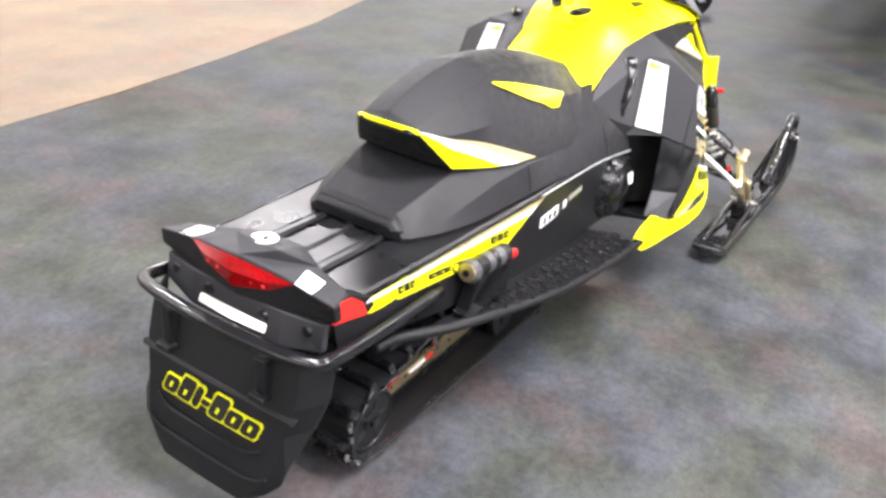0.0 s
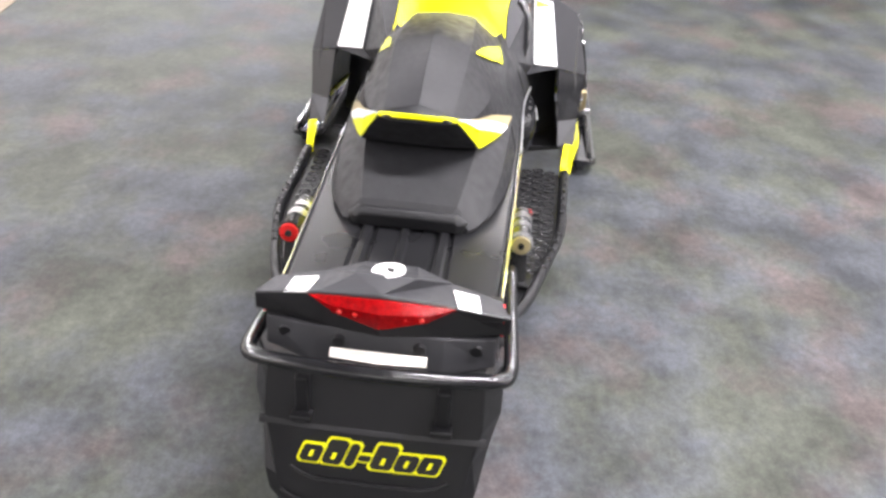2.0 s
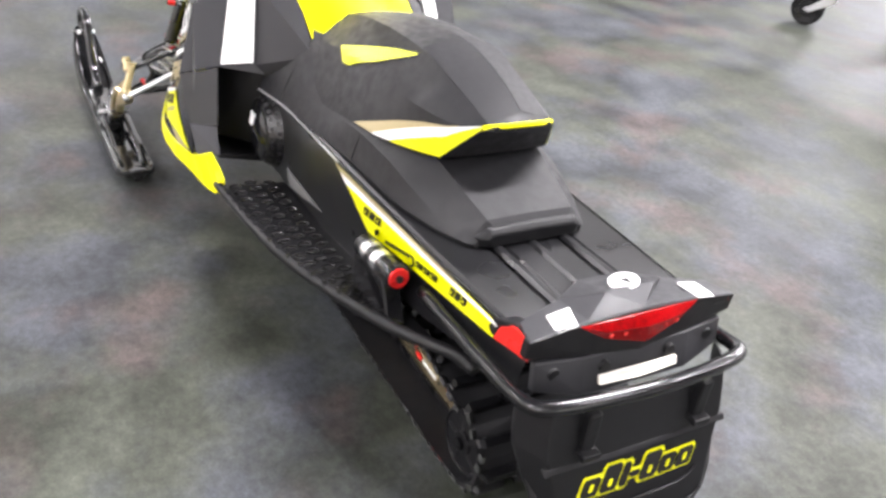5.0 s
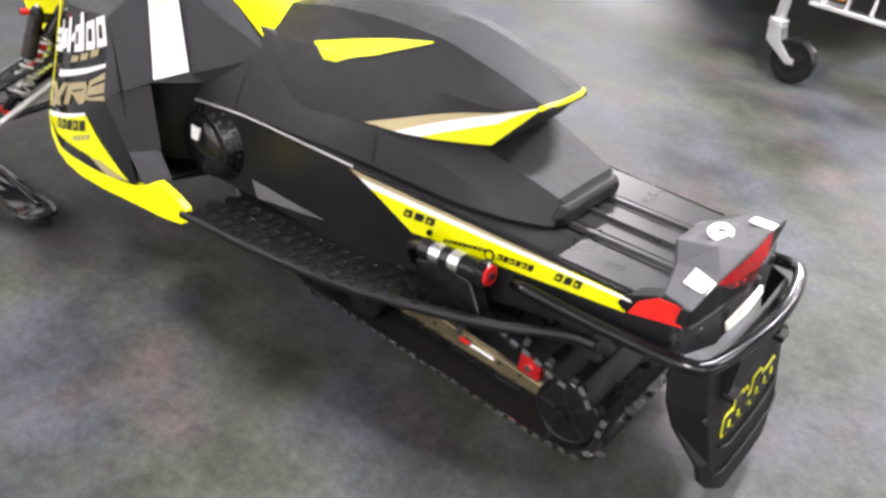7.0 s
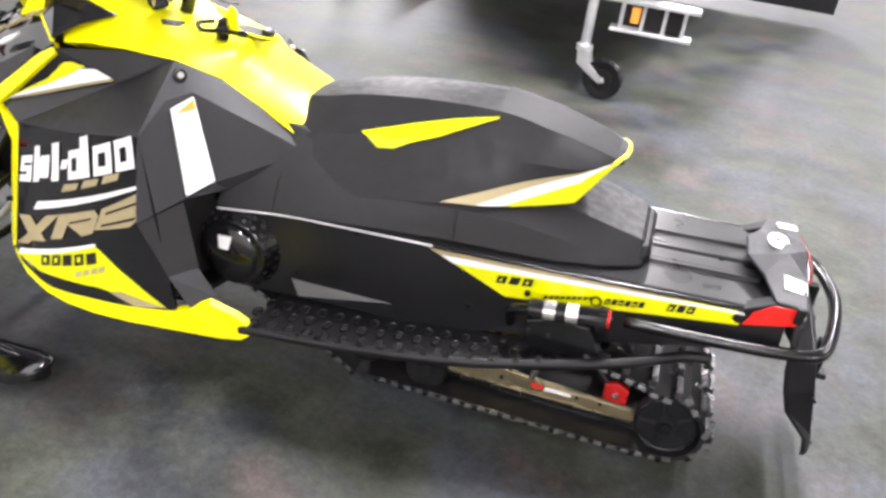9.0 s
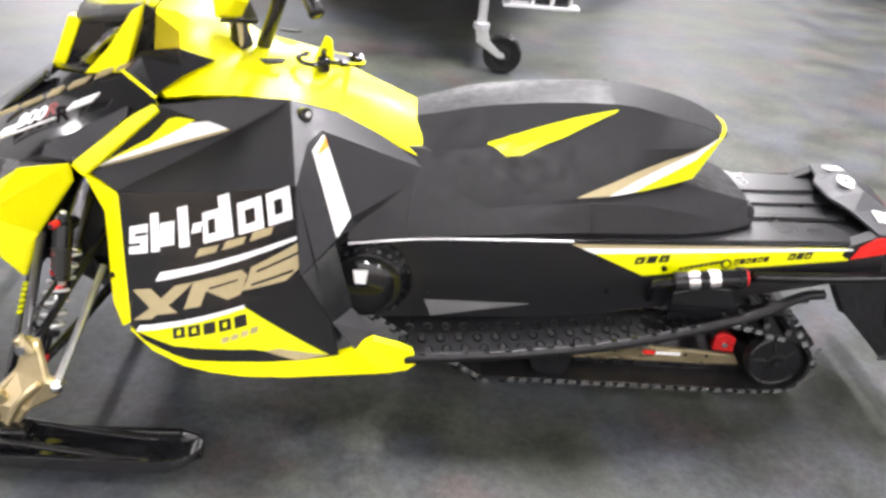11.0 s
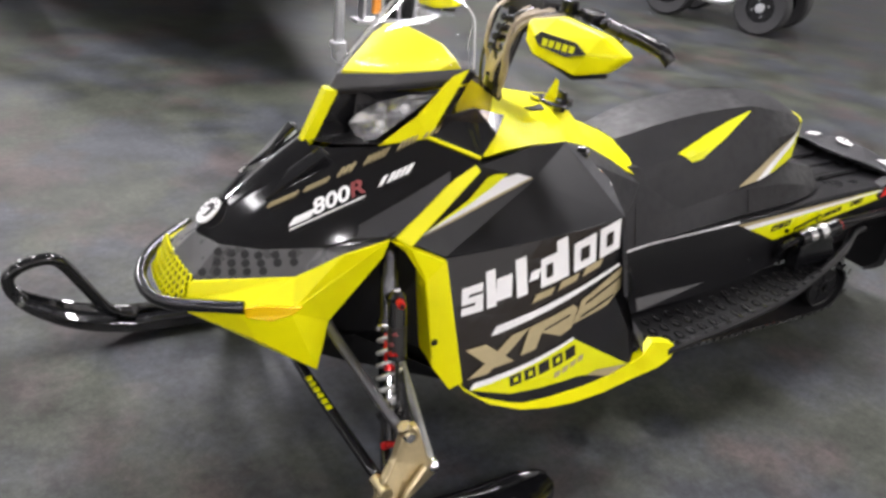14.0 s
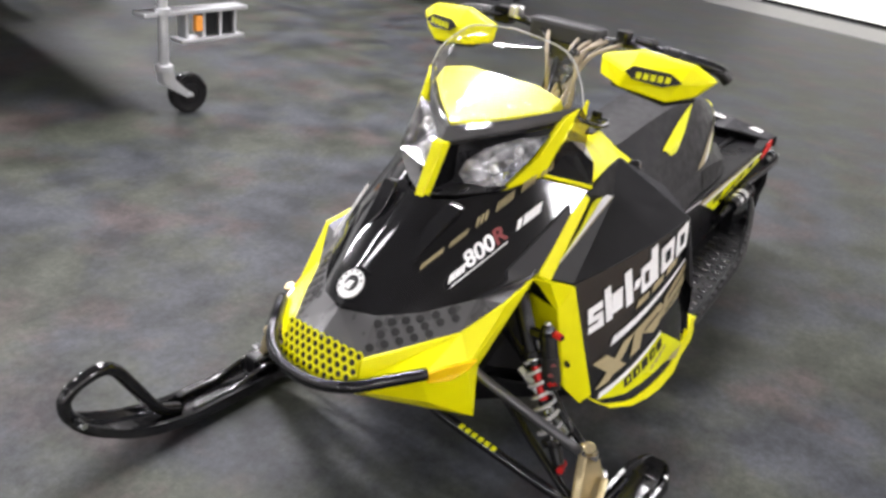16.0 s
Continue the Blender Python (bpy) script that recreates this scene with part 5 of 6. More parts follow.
for s in (1, -1):
    ref = [(1.993, 0.034, 0.785), (1.975, 0.04, 0.757), (1.978, 0.1, 0.768), (1.98, 0.152, 0.788), (1.918, 0.172, 0.845), (1.868, 0.186, 0.893), (1.90, 0.13, 0.876), (1.938, 0.065, 0.842), (1.972, 0.038, 0.812)]
    ref = [Vector((x, y * s, z)) for x, y, z in ref]
    mid = sum(ref, Vector()) / len(ref)
    back = Vector((-0.75, -0.25 * s, -0.15)).normalized()
    bm, n = bmesh.new(), len(ref)
    rim_v = [bm.verts.new(v) for v in ref]
    step = [bm.verts.new(mid.lerp(v, 0.78) + back * (0.018 + 0.01 * (k % 2))) for k, v in enumerate(ref)]
    core = [bm.verts.new(mid.lerp(v, 0.42) + back * (0.034 + 0.012 * ((k + 1) % 2))) for k, v in enumerate(ref)]
    deep = bm.verts.new(mid + back * 0.02)
    for k in range(n):
        bm.faces.new((rim_v[k], rim_v[(k + 1) % n], step[(k + 1) % n], step[k]))
        bm.faces.new((step[k], step[(k + 1) % n], core[(k + 1) % n]))
        bm.faces.new((step[k], core[(k + 1) % n], core[k]))
        bm.faces.new((core[k], core[(k + 1) % n], deep))
    lampo = part("headlight", bm, CHROME, sled, "bright faceted headlight reflector")
    for c in (mid.lerp(ref[2], 0.3), mid.lerp(ref[5], 0.4)):
        part("bulb", ball(tuple(c + back * 0.012), 0.011), WHITE_FILM, lampo)
    pane, front_v = bmesh.new(), []
    lift = -back * 0.012
    hub = pane.verts.new(mid + lift)
    outer = [pane.verts.new(v - back * 0.002) for v in ref]
    inner_v = [pane.verts.new(mid.lerp(v, 0.6) + lift * 0.8) for v in ref]
    for k in range(n):
        pane.faces.new((outer[k], outer[(k + 1) % n], inner_v[(k + 1) % n], inner_v[k]))
        pane.faces.new((inner_v[k], inner_v[(k + 1) % n], hub))
    ret = bmesh.ops.extrude_face_region(pane, geom=pane.faces[:])
    bmesh.ops.translate(pane, verts=[g for g in ret["geom"] if isinstance(g, bmesh.types.BMVert)], vec=back * 0.002)
    ln = part("lens", pane, LENS, lampo, "clear headlight lens", smooth=True)
    ln.visible_shadow = False
    wedge = [(1.972, 0.146, 0.77), (1.868, 0.186, 0.793), (1.806, 0.218, 0.955), (1.835, 0.2, 0.935), (1.90, 0.182, 0.845)]
    part("headlight_arm", shell(flipped(wedge, s, 0), [(0, 1, 4), (1, 2, 3, 4)], 0.02, (1.8, 0, 0.8)), YELLOW, sled, "yellow arm beside the headlight", bevel=0.003)
    wind = [(1.866, 0.192, 0.799), (1.78, 0.272, 0.776), (1.727, 0.24, 0.812), (1.668, 0.178, 0.832), (1.75, 0.18, 0.855), (1.83, 0.19, 0.845)]
    part("pod_side", shell(flipped(wind, s, 0), [(0, 1, 2, 4, 5), (2, 3, 4)], 0.012, (1.8, 0, 0.8)), BLACK_GLOSS, sled, "smoked side wedge", bevel=0.002)
part("centre_bar", shell([(2.097, 0.012, 0.735), (2.097, -0.012, 0.735), (2.04, -0.016, 0.862), (2.04, 0.016, 0.862)], [(0, 1, 2, 3)], 0.03, (1.8, 0, 0.75)), YELLOW, sled, "yellow bar between the headlights", bevel=0.004)
part("pod_lip", shell(
    [(2.034, 0, 0.852), (1.93, 0.115, 0.893), (1.822, 0.203, 0.928), (1.806, 0.212, 0.957), (1.92, 0.115, 0.922), (2.012, 0, 0.893), (1.93, -0.115, 0.893), (1.822, -0.203, 0.928), (1.806, -0.212, 0.957), (1.92, -0.115, 0.922)],
    [(0, 1, 4, 5), (1, 2, 3, 4), (0, 5, 9, 6), (6, 9, 8, 7)], 0.03, (1.75, 0, 0.85)), LIP_GREY, sled, "matte charcoal cowl lip", bevel=0.004)
part("pod", shell(
    [(2.004, 0, 0.895), (1.925, 0.09, 0.916), (1.852, 0.163, 0.938), (1.81, 0.168, 0.962), (1.806, 0.098, 0.979), (1.806, -0.098, 0.979), (1.81, -0.168, 0.962), (1.852, -0.163, 0.938), (1.925, -0.09, 0.916), (1.90, 0.0, 0.944)],
    [(0, 1, 9), (1, 2, 4, 9), (2, 3, 4), (4, 5, 9), (9, 5, 7, 8), (5, 6, 7), (9, 8, 0)], 0.03, (1.8, 0, 0.85)), YELLOW_GLOSS, sled, "glossy yellow pod below the windscreen", bevel=0.004, smooth=True, crease=24)
screen, cols = bmesh.new(), []
for k in range(13):
    a = -1 + 2 * k / 12
    e = abs(a) ** 1.5
    lo = Vector((2.018 - 0.212 * e - 0.02 * abs(a), 0.218 * a, 0.885 + 0.075 * e))
    hi = Vector((1.785 - 0.012 * e, 0.155 * a, 1.085 - 0.028 * e * e))
    if abs(a) == 1:
        lo, hi = Vector((1.795, 0.217 * a, 0.955)), Vector((1.768, 0.157 * a, 1.046))
    cols.append([screen.verts.new(lo.lerp(hi, t) + Vector((0.02 * math.sin(math.pi * t), 0, 0))) for t in (0, 0.25, 0.5, 0.75, 1)])
for a, b in zip(cols, cols[1:]):
    for k in range(4):
        screen.faces.new((a[k], b[k], b[k + 1], a[k + 1]))
ret = bmesh.ops.extrude_face_region(screen, geom=screen.faces[:])
bmesh.ops.translate(screen, verts=[g for g in ret["geom"] if isinstance(g, bmesh.types.BMVert)], vec=(-0.003, 0, -0.001))
ws = part("windscreen", screen, CLEAR, sled, "low clear windscreen", smooth=True)
ws.visible_shadow = False
for s in (1, -1):
    # opaque pale tube paints the gleam along the clear screen's cut edge
    part("screen_edge", tube([(1.795, 0.217 * s, 0.955), (1.79, 0.2 * s, 1.0), (1.772, 0.158 * s, 1.047), (1.776, 0.11 * s, 1.071), (1.784, 0.0, 1.086)], 0.0018, 6), EDGE_GLINT, ws, "pale tube drawing the glint on the cut edge of the screen", smooth=True)

# yellow console
part("console", loft([
    (1.150, [(0, 0.672), (0.05, 0.668), (0.13, 0.64), (0.172, 0.608), (0.16, 0.58)]),
    (1.20, [(0, 0.695), (0.06, 0.692), (0.125, 0.665), (0.166, 0.630), (0.15, 0.6)]),
    (1.30, [(0, 0.735), (0.065, 0.732), (0.12, 0.712), (0.162, 0.682), (0.14, 0.64)]),
    (1.385, [(0, 0.765), (0.07, 0.765), (0.125, 0.748), (0.167, 0.718), (0.14, 0.69)]),
    (1.395, [(0, 0.79), (0.075, 0.792), (0.125, 0.768), (0.170, 0.733), (0.14, 0.69)]),
    (1.50, [(0, 0.803), (0.085, 0.808), (0.15, 0.788), (0.200, 0.764), (0.16, 0.73)]),
    (1.62, [(0, 0.826), (0.10, 0.828), (0.17, 0.804), (0.230, 0.775), (0.18, 0.74)]),
    (1.70, [(0, 0.88), (0.11, 0.88), (0.16, 0.835), (0.25, 0.778), (0.2, 0.74)]),
    (1.76, [(0, 0.925), (0.12, 0.92), (0.165, 0.85), (0.255, 0.768), (0.2, 0.74)]),
    (1.80, [(0, 0.935), (0.14, 0.93), (0.17, 0.87), (0.2, 0.78), (0.18, 0.74)]),
]), YELLOW, sled, "yellow console between seat and handlebar", smooth=True, crease=38)
side_screen = [(1.862, 0.192, 0.80), (1.735, 0.214, 0.83), (1.735, 0.214, 0.90), (1.80, 0.218, 0.952)]
for s in (1, -1):
    sp = part("side_screen", shell(flipped(side_screen, s, 0), [range(4)], 0.003, (1.75, 0, 0.85)), SMOKE, sled, "smoked side of the windscreen")
    sp.visible_shadow = False
for s in (1, -1):
    if s > 0:
        fin = [(1.47, 0.05, 0.81), (1.425, 0.055, 0.815), (1.428, 0.056, 0.868), (1.44, 0.056, 0.876)]
        part("console_fin", shell(fin, [range(4)], 0.01, (1.4, 0, 0.8)), YELLOW, sled, bevel=0.003)
    part("vent_recess", prism([(-0.03, -0.01), (0.03, -0.006), (0.02, 0.012), (-0.02, 0.014)], 0, 0.004, pose(1.55, 0.13 * s, 0.826, -8 * s, 0, 12 * s)), DARK_FILM_SHADE, sled)
part("console_well", prism([(0.052 * math.cos(a), 0.03 * math.sin(a)) for a in [2 * math.pi * k / 22 for k in range(22)]], -0.004, 0.004, pose(1.405, -0.008, 0.8005, 0, -7, -14)), DARK_FILM_SHADE, sled, "dark oval disc painting the shade in the console's opening", bevel=0.002)
part("well_rim", tube([(1.405 + 0.054 * math.cos(a), -0.008 + 0.032 * math.sin(a), 0.8035 + 0.0065 * math.cos(a)) for a in [2 * math.pi * k / 24 for k in range(25)]], 0.003, 6, smooth_line=False), YELLOW, sled)
part("filler_cap", joined(rod((1.372, -0.012, 0.797), (1.37, -0.012, 0.812), 0.017), rod((1.37, -0.012, 0.812), (1.37, -0.012, 0.816), 0.012)), STEEL_BLACK, sled, "black filler cap in the opening", bevel=0.002)
part("key_switch", joined(rod((1.44, 0.09, 0.80), (1.44, 0.092, 0.832), 0.016), box((1.44, 0.092, 0.84), (0.012, 0.028, 0.02))), STEEL_BLACK, sled, bevel=0.002)
part("cord_clip", tube([(1.40, 0.07, 0.815), (1.43, 0.12, 0.828), (1.47, 0.13, 0.825), (1.5, 0.1, 0.83), (1.48, 0.06, 0.83)], 0.006, 8), STEEL_BLACK, sled)
part("cord_clip", ball((1.40, 0.07, 0.815), 0.012, (1.4, 1, 0.7)), STEEL_BLACK, sled)
part("panel_bolt", rod((1.475, 0.228, 0.742), (1.460, 0.247, 0.747), 0.016, seg=16), STEEL_BLACK, sled, bevel=0.003)
part("panel_bolt", rod((1.475, 0.228, 0.745), (1.457, 0.25, 0.75), 0.008, seg=6), CHROME, sled)

# drive cover and foot well
for s in (1, -1):
    hub, n_hole = Vector((1.312, 0.236 * s, 0.335)), 22
    part("disc_guard", rod(hub, hub + Vector((0, 0.04 * s, 0)), 0.112, 0.086, 36), STEEL_BLACK, sled, "perforated dark metal brake guard", bevel=0.003)
    for k in range(n_hole):
        for row, (off, r) in enumerate(((0.011, 0.1048), (0.029, 0.0931))):
            a = 2 * math.pi * (k + 0.5 * row) / n_hole
            n = Vector((math.cos(a) * 0.84, 0.545 * s, math.sin(a) * 0.84))
            p = hub + Vector((r * math.cos(a), off * s, r * math.sin(a)))
            part("guard_hole", rod(p - n * 0.004, p + n * 0.0008, 0.0062, seg=8), DARK_FILM_SHADE, sled)
    part("drive_cover", ball(tuple(hub + Vector((0.008, 0.03 * s, -0.004))), 0.083, (1, 0.34, 1)), BLACK_GLOSS, sled, "glossy black domed drive cover", smooth=True)
    part("cover_label", shell([(1.345, 0.2885 * s, 0.383), (1.308, 0.2885 * s, 0.385), (1.313, 0.2965 * s, 0.352), (1.337, 0.2965 * s, 0.352)], [(0, 1, 2, 3)], 0.003, (1.33, 0, 0.37)), WHITE_FILM, sled, "white label on the drive cover")
    if s > 0:
        # light grey wedge, on the left flank only
        part("tunnel_patch", shell([(1.168, 0.2395 * s, 0.282), (1.148, 0.2395 * s, 0.236), (0.905, 0.2395 * s, 0.287)], [(0, 1, 2)], 0.002, (1.1, 0, 0.3)), PATCH_GREY, sled)
for x0, x1, z, h in ((0.935, 0.835, 0.388, 0.017), (0.985, 0.968, 0.392, 0.012), (1.08, 1.0, 0.402, 0.008)):
    part("tunnel_label", shell([(x0, -0.2395, z + h), (x1, -0.2395, z + h - 0.003), (x1, -0.2395, z - h), (x0, -0.2395, z - h + 0.003)], [(0, 1, 2, 3)], 0.003, (x0, 0, z)), WHITE_FILM if h > 0.01 else ALU, sled, "white label with plain bars")
for x in (0.915, 0.887, 0.857):
    part("label_bar", box((x, -0.2405, 0.388), (0.014, 0.002, 0.018)), DARK_FILM_SHADE, sled)

# steering
bars = thing("handlebar")
bars.parent = sled
part("riser", joined(rod((1.60, 0.0, 0.80), (1.525, 0.0, 1.02), 0.017), box((1.527, 0, 1.01), (0.05, 0.07, 0.05))), STEEL_BLACK, bars, "black handlebar riser", bevel=0.004)
part("bar_pad", box((1.515, 0, 1.05), (0.07, 0.2, 0.06)), GREY_PLASTIC, bars, "grey bar pad", bevel=0.012)
part("cross_bar", tube([(1.44, -0.395, 1.03), (1.47, -0.3, 1.05), (1.50, -0.16, 1.055), (1.515, 0, 1.045), (1.50, 0.16, 1.055), (1.47, 0.3, 1.05), (1.44, 0.395, 1.03)], 0.011, 12), STEEL_BLACK, bars, smooth=True)
hoses = random.Random(5)
for k in range(9):
    y = (-0.05, -0.03, 0.03, 0.045, 0.055, 0.065, 0.075, 0.085, 0.1)[k]
    wob = [hoses.uniform(-0.014, 0.014) for q in range(6)]
    line = [(1.63, 0.03 + y * 0.5, 0.84), (1.642 + wob[0], 0.04 + y * 0.55 + wob[1], 0.91), (1.635 + wob[2], 0.045 + y * 0.6 + wob[3], 0.97), (1.60 + wob[4], 0.035 + y * 0.9 + wob[5], 1.03), (1.53, y * 1.6, 1.055)]
    dark = k in (0, 3, 7)
    part("cable", tube(line, 0.0042 if dark else 0.0055, 8), RUBBER if dark else HOSE, bars, "black cable" if dark else "beige sleeved hose", smooth=True)
for k in range(4):
    part("cable_tie", rod((1.625, 0.055 + 0.012 * k, 0.955 + 0.025 * k), (1.655, 0.06 + 0.012 * k, 0.962 + 0.025 * k), 0.009), RUBBER, bars)
part("cable_boot", rod((1.63, 0.06, 0.835), (1.642, 0.07, 0.9), 0.026, 0.018), RUBBER, bars, "black cable boot", bevel=0.004)
for s in (1, -1):
    part("grip", tube([(1.478, 0.25 * s, 1.053), (1.462, 0.32 * s, 1.045), (1.44, 0.385 * s, 1.032), (1.425, 0.41 * s, 1.01)], 0.0155, 12), RUBBER, bars, smooth=True)
    part("switch_block", box((1.495, 0.21 * s, 1.055), (0.045, 0.05, 0.045)), STEEL_BLACK, bars, bevel=0.006)
    part("lever", tube([(1.53, 0.2 * s, 1.06), (1.545, 0.27 * s, 1.055), (1.53, 0.36 * s, 1.045)], 0.006, 8), STEEL_BLACK, bars)
    part("reservoir_cup", rod((1.52, 0.16 * s, 1.06), (1.52, 0.16 * s, 1.09), 0.02), CHROME if s < 0 else STEEL_BLACK, bars, bevel=0.003)
    g = [(1.628, 0.158, 1.045), (1.635, 0.165, 1.0), (1.655, 0.225, 0.985), (1.63, 0.34, 0.97), (1.597, 0.39, 0.988), (1.574, 0.427, 1.03), (1.595, 0.375, 1.06), (1.62, 0.25, 1.072), (1.668, 0.25, 1.028), (1.628, 0.365, 1.02)]
    guard = part("hand_guard", shell([(x, y * s, z) for x, y, z in g], [(0, 1, 2, 8), (2, 3, 9, 8), (3, 4, 9), (4, 5, 9), (5, 6, 9), (6, 7, 8, 9), (7, 0, 8)], 0.03, (1.45, 0.3 * s, 1.02)), YELLOW, bars, "yellow hand guard", bevel=0.006)
    low = [(1.643, 0.2, 0.982), (1.625, 0.335, 0.958), (1.586, 0.395, 0.978), (1.55, 0.35, 0.965), (1.59, 0.22, 0.975)]
    part("guard_edge", shell([(x, y * s, z) for x, y, z in low], [range(5)], 0.012, (1.55, 0.3 * s, 1.02)), BLACK_MATTE, guard, bevel=0.003)
    dk = [(1.6685, 0.245, 1.026), (1.6665, 0.262, 1.042), (1.638, 0.345, 1.038), (1.630, 0.372, 1.02), (1.6485, 0.335, 1.006), (1.668, 0.265, 1.012)]
    part("guard_mark", shell([(x + 0.004, y * s, z + 0.003) for x, y, z in dk], [range(6)], 0.004, (1.45, 0.3 * s, 1.02)), DARK_FILM_SHADE, guard, "black hexagonal mark field")
    for k in range(5):
        y = 0.272 + 0.016 * k
        x = 1.6735 - 0.36 * (y - 0.262)
        part("guard_letter_block", shell([(x + 0.001, y * s, 1.018), (x - 0.003, (y + 0.011) * s, 1.018), (x - 0.004, (y + 0.012) * s, 1.033), (x, (y + 0.001) * s, 1.033)], [range(4)], 0.002, (1.45, y * s, 1.02)), YELLOW_DECAL, guard)

# front suspension and skis
for s in (1, -1):
    front = thing("front_suspension")
    front.parent = sled
    D = 0.553 if s > 0 else -0.49
    dx = 0.0 if s > 0 else -0.02

    def P(x, y, z):
        return (x, y, z) if s > 0 else (x - 0.02 * max(0, (y - 0.2) / 0.3), -y * 0.915, z)

    part("lower_arm", joined(tube([P(2.14, 0.12, 0.275), P(2.14, 0.2, 0.25), P(2.085, 0.5, 0.155)], 0.013, 10), tube([P(1.92, 0.15, 0.27), P(2.0, 0.34, 0.2), P(2.07, 0.5, 0.155)], 0.011, 10)), STEEL_BLACK, front, "glossy black lower arm", smooth=True)
    part("upper_arm", tube([P(1.93, 0.17, 0.42), P(1.98, 0.34, 0.34), P(2.02, 0.49, 0.265)], 0.010, 10), STEEL_BLACK, front, smooth=True)
    part("upper_arm", tube([P(2.095, 0.2, 0.385), P(2.085, 0.263, 0.355), P(2.04, 0.485, 0.268)], 0.0115, 12), ARM_GREY, front, "satin grey upper arm", smooth=True)
    part("tie_rod", rod(P(1.94, 0.25, 0.33), P(1.972, 0.515, 0.185), 0.009), ALU, front, "bright tie rod")
    part("rod_end", ball(P(1.972, 0.522, 0.18), 0.016), CHROME, front)
    for k in range(6):
        a = Vector(P(2.14, 0.2, 0.25)).lerp(Vector(P(2.085, 0.5, 0.155)), 0.1 + 0.055 * k)
        part("arm_mark", box((a.x + 0.007, a.y, a.z + 0.0125), (0.012, 0.011, 0.006)), YELLOW_DECAL, front, "yellow mark block on the arm")
    shock = thing("shock")
    shock.parent = front
    a, b = Vector(P(1.958, 0.215, 0.55)), Vector(P(2.036, 0.442, 0.195))
    part("damper", rod(a, a.lerp(b, 0.44), 0.021), STEEL_BLACK, shock, bevel=0.003)
    part("damper_collar", rod(a.lerp(b, 0.36), a.lerp(b, 0.395), 0.027), STEEL_BLACK, shock, bevel=0.003)
    part("shaft", rod(a.lerp(b, 0.42), a.lerp(b, 0.9), 0.0075), CHROME, shock)
    part("red_sleeve", rod(a.lerp(b, 0.44), a.lerp(b, 0.63), 0.0115), RED_ANOD, shock, "red shock sleeve")
    part("spring_collar", rod(a.lerp(b, 0.395), a.lerp(b, 0.41), 0.029), CHROME, shock, "bright spring collar", bevel=0.002)
    part("bump_stop", rod(a.lerp(b, 0.63), a.lerp(b, 0.66), 0.014), RUBBER, shock)
    part("spring_seat", rod(a.lerp(b, 0.84), a.lerp(b, 0.88), 0.03, 0.027), STEEL_BLACK, shock, bevel=0.004)
    part("lower_eye", rod(a.lerp(b, 0.88), b, 0.017, 0.014), STEEL_BLACK, shock, bevel=0.003)
    side, up = Vector((1, 0, 0)), (b - a).normalized().cross(Vector((1, 0, 0))).normalized()
    coil = [a.lerp(b, 0.40 + 0.44 * k / 96) + (0.024 + 0.006 * k / 96) * (math.cos(k * 2 * math.pi / 14) * side + math.sin(k * 2 * math.pi / 14) * up) for k in range(97)]
    part("spring", tube(coil, 0.0048, 6, smooth_line=False), SPRING, shock, "bright coil spring", smooth=True)
    c, d = Vector(P(1.988, 0.328, 0.485)), Vector(P(1.996, 0.367, 0.358))
    part("canister", rod(c, d, 0.021), STEEL_BLACK, shock, bevel=0.003)
    part("canister_label", rod(c.lerp(d, 0.42), c.lerp(d, 0.9), 0.0214), DARK_FILM_SHADE, shock, "black canister label")
    for q, turn, mat in ((0.5, 0.9, DULL_RED_FILM), (0.68, 0.5, DULL_RED_FILM), (0.84, 0.9, RED_ANOD), (0.84, 0.4, RED_ANOD)):
        w = Vector((math.cos(turn), math.sin(turn) * s, 0))
        part("label_block", rod(c.lerp(d, q) + w * 0.019, c.lerp(d, q) + w * 0.0222, 0.0075, seg=4), mat, shock, "red block on the label")
    part("canister_foot", rod(d, d.lerp(c, -0.09), 0.013, 0.01), ALU, shock, bevel=0.002)
    part("canister_head", rod(c, c.lerp(d, -0.16), 0.021, 0.013), STEEL_BLACK, shock, bevel=0.005)
    part("head_bridge", rod(c.lerp(d, 0.1), a.lerp(b, 0.24), 0.014), STEEL_BLACK, shock, bevel=0.003)
    part("head_screw", rod(c.lerp(d, -0.12), c.lerp(d, -0.2), 0.009, 0.007, 10), CHROME, shock)
    k1, k2 = c + Vector((0.004, 0.018 * s, 0.008)), c + Vector((0.010, 0.04 * s, 0.01))
    part("adjuster", rod(k1, k2, 0.0088), RED_ANOD, shock, "red adjuster knob", bevel=0.002)
    part("adjuster_screw", rod(k2, k2 + Vector((0.0008, 0.003 * s, 0)), 0.005), DARK_FILM_SHADE, shock)
    part("column_bolt", rod(P(1.896, 0.351, 0.367), P(1.882, 0.338, 0.364), 0.0065, seg=10), BLACK_MATTE, front)
    part("bush", rod(b + Vector((0.022, 0.012 * s, 0.01)), b - Vector((0.02, 0, 0)), 0.0085), RED_ANOD, shock, "red lower bush")
    part("brake_line", tube([tuple(c.lerp(d, 0.95)), P(2.02, 0.42, 0.33), P(2.03, 0.45, 0.30), P(2.03, 0.43, 0.26)], 0.005, 8), RUBBER, shock, smooth=True)
    part("spindle", shell([P(2.035, 0.5, 0.285), P(2.005, 0.505, 0.28), P(1.985, 0.53, 0.2), P(1.955, 0.525, 0.185), P(1.965, 0.53, 0.16), P(2.03, 0.545, 0.125), P(2.065, 0.55, 0.075), P(2.125, 0.55, 0.075), P(2.11, 0.545, 0.14), P(2.09, 0.53, 0.18), P(2.06, 0.515, 0.21)],
                          [range(11)], 0.024, P(2.05, 0.0, 0.18)), GOLD, front, "champagne cast spindle", bevel=0.006)
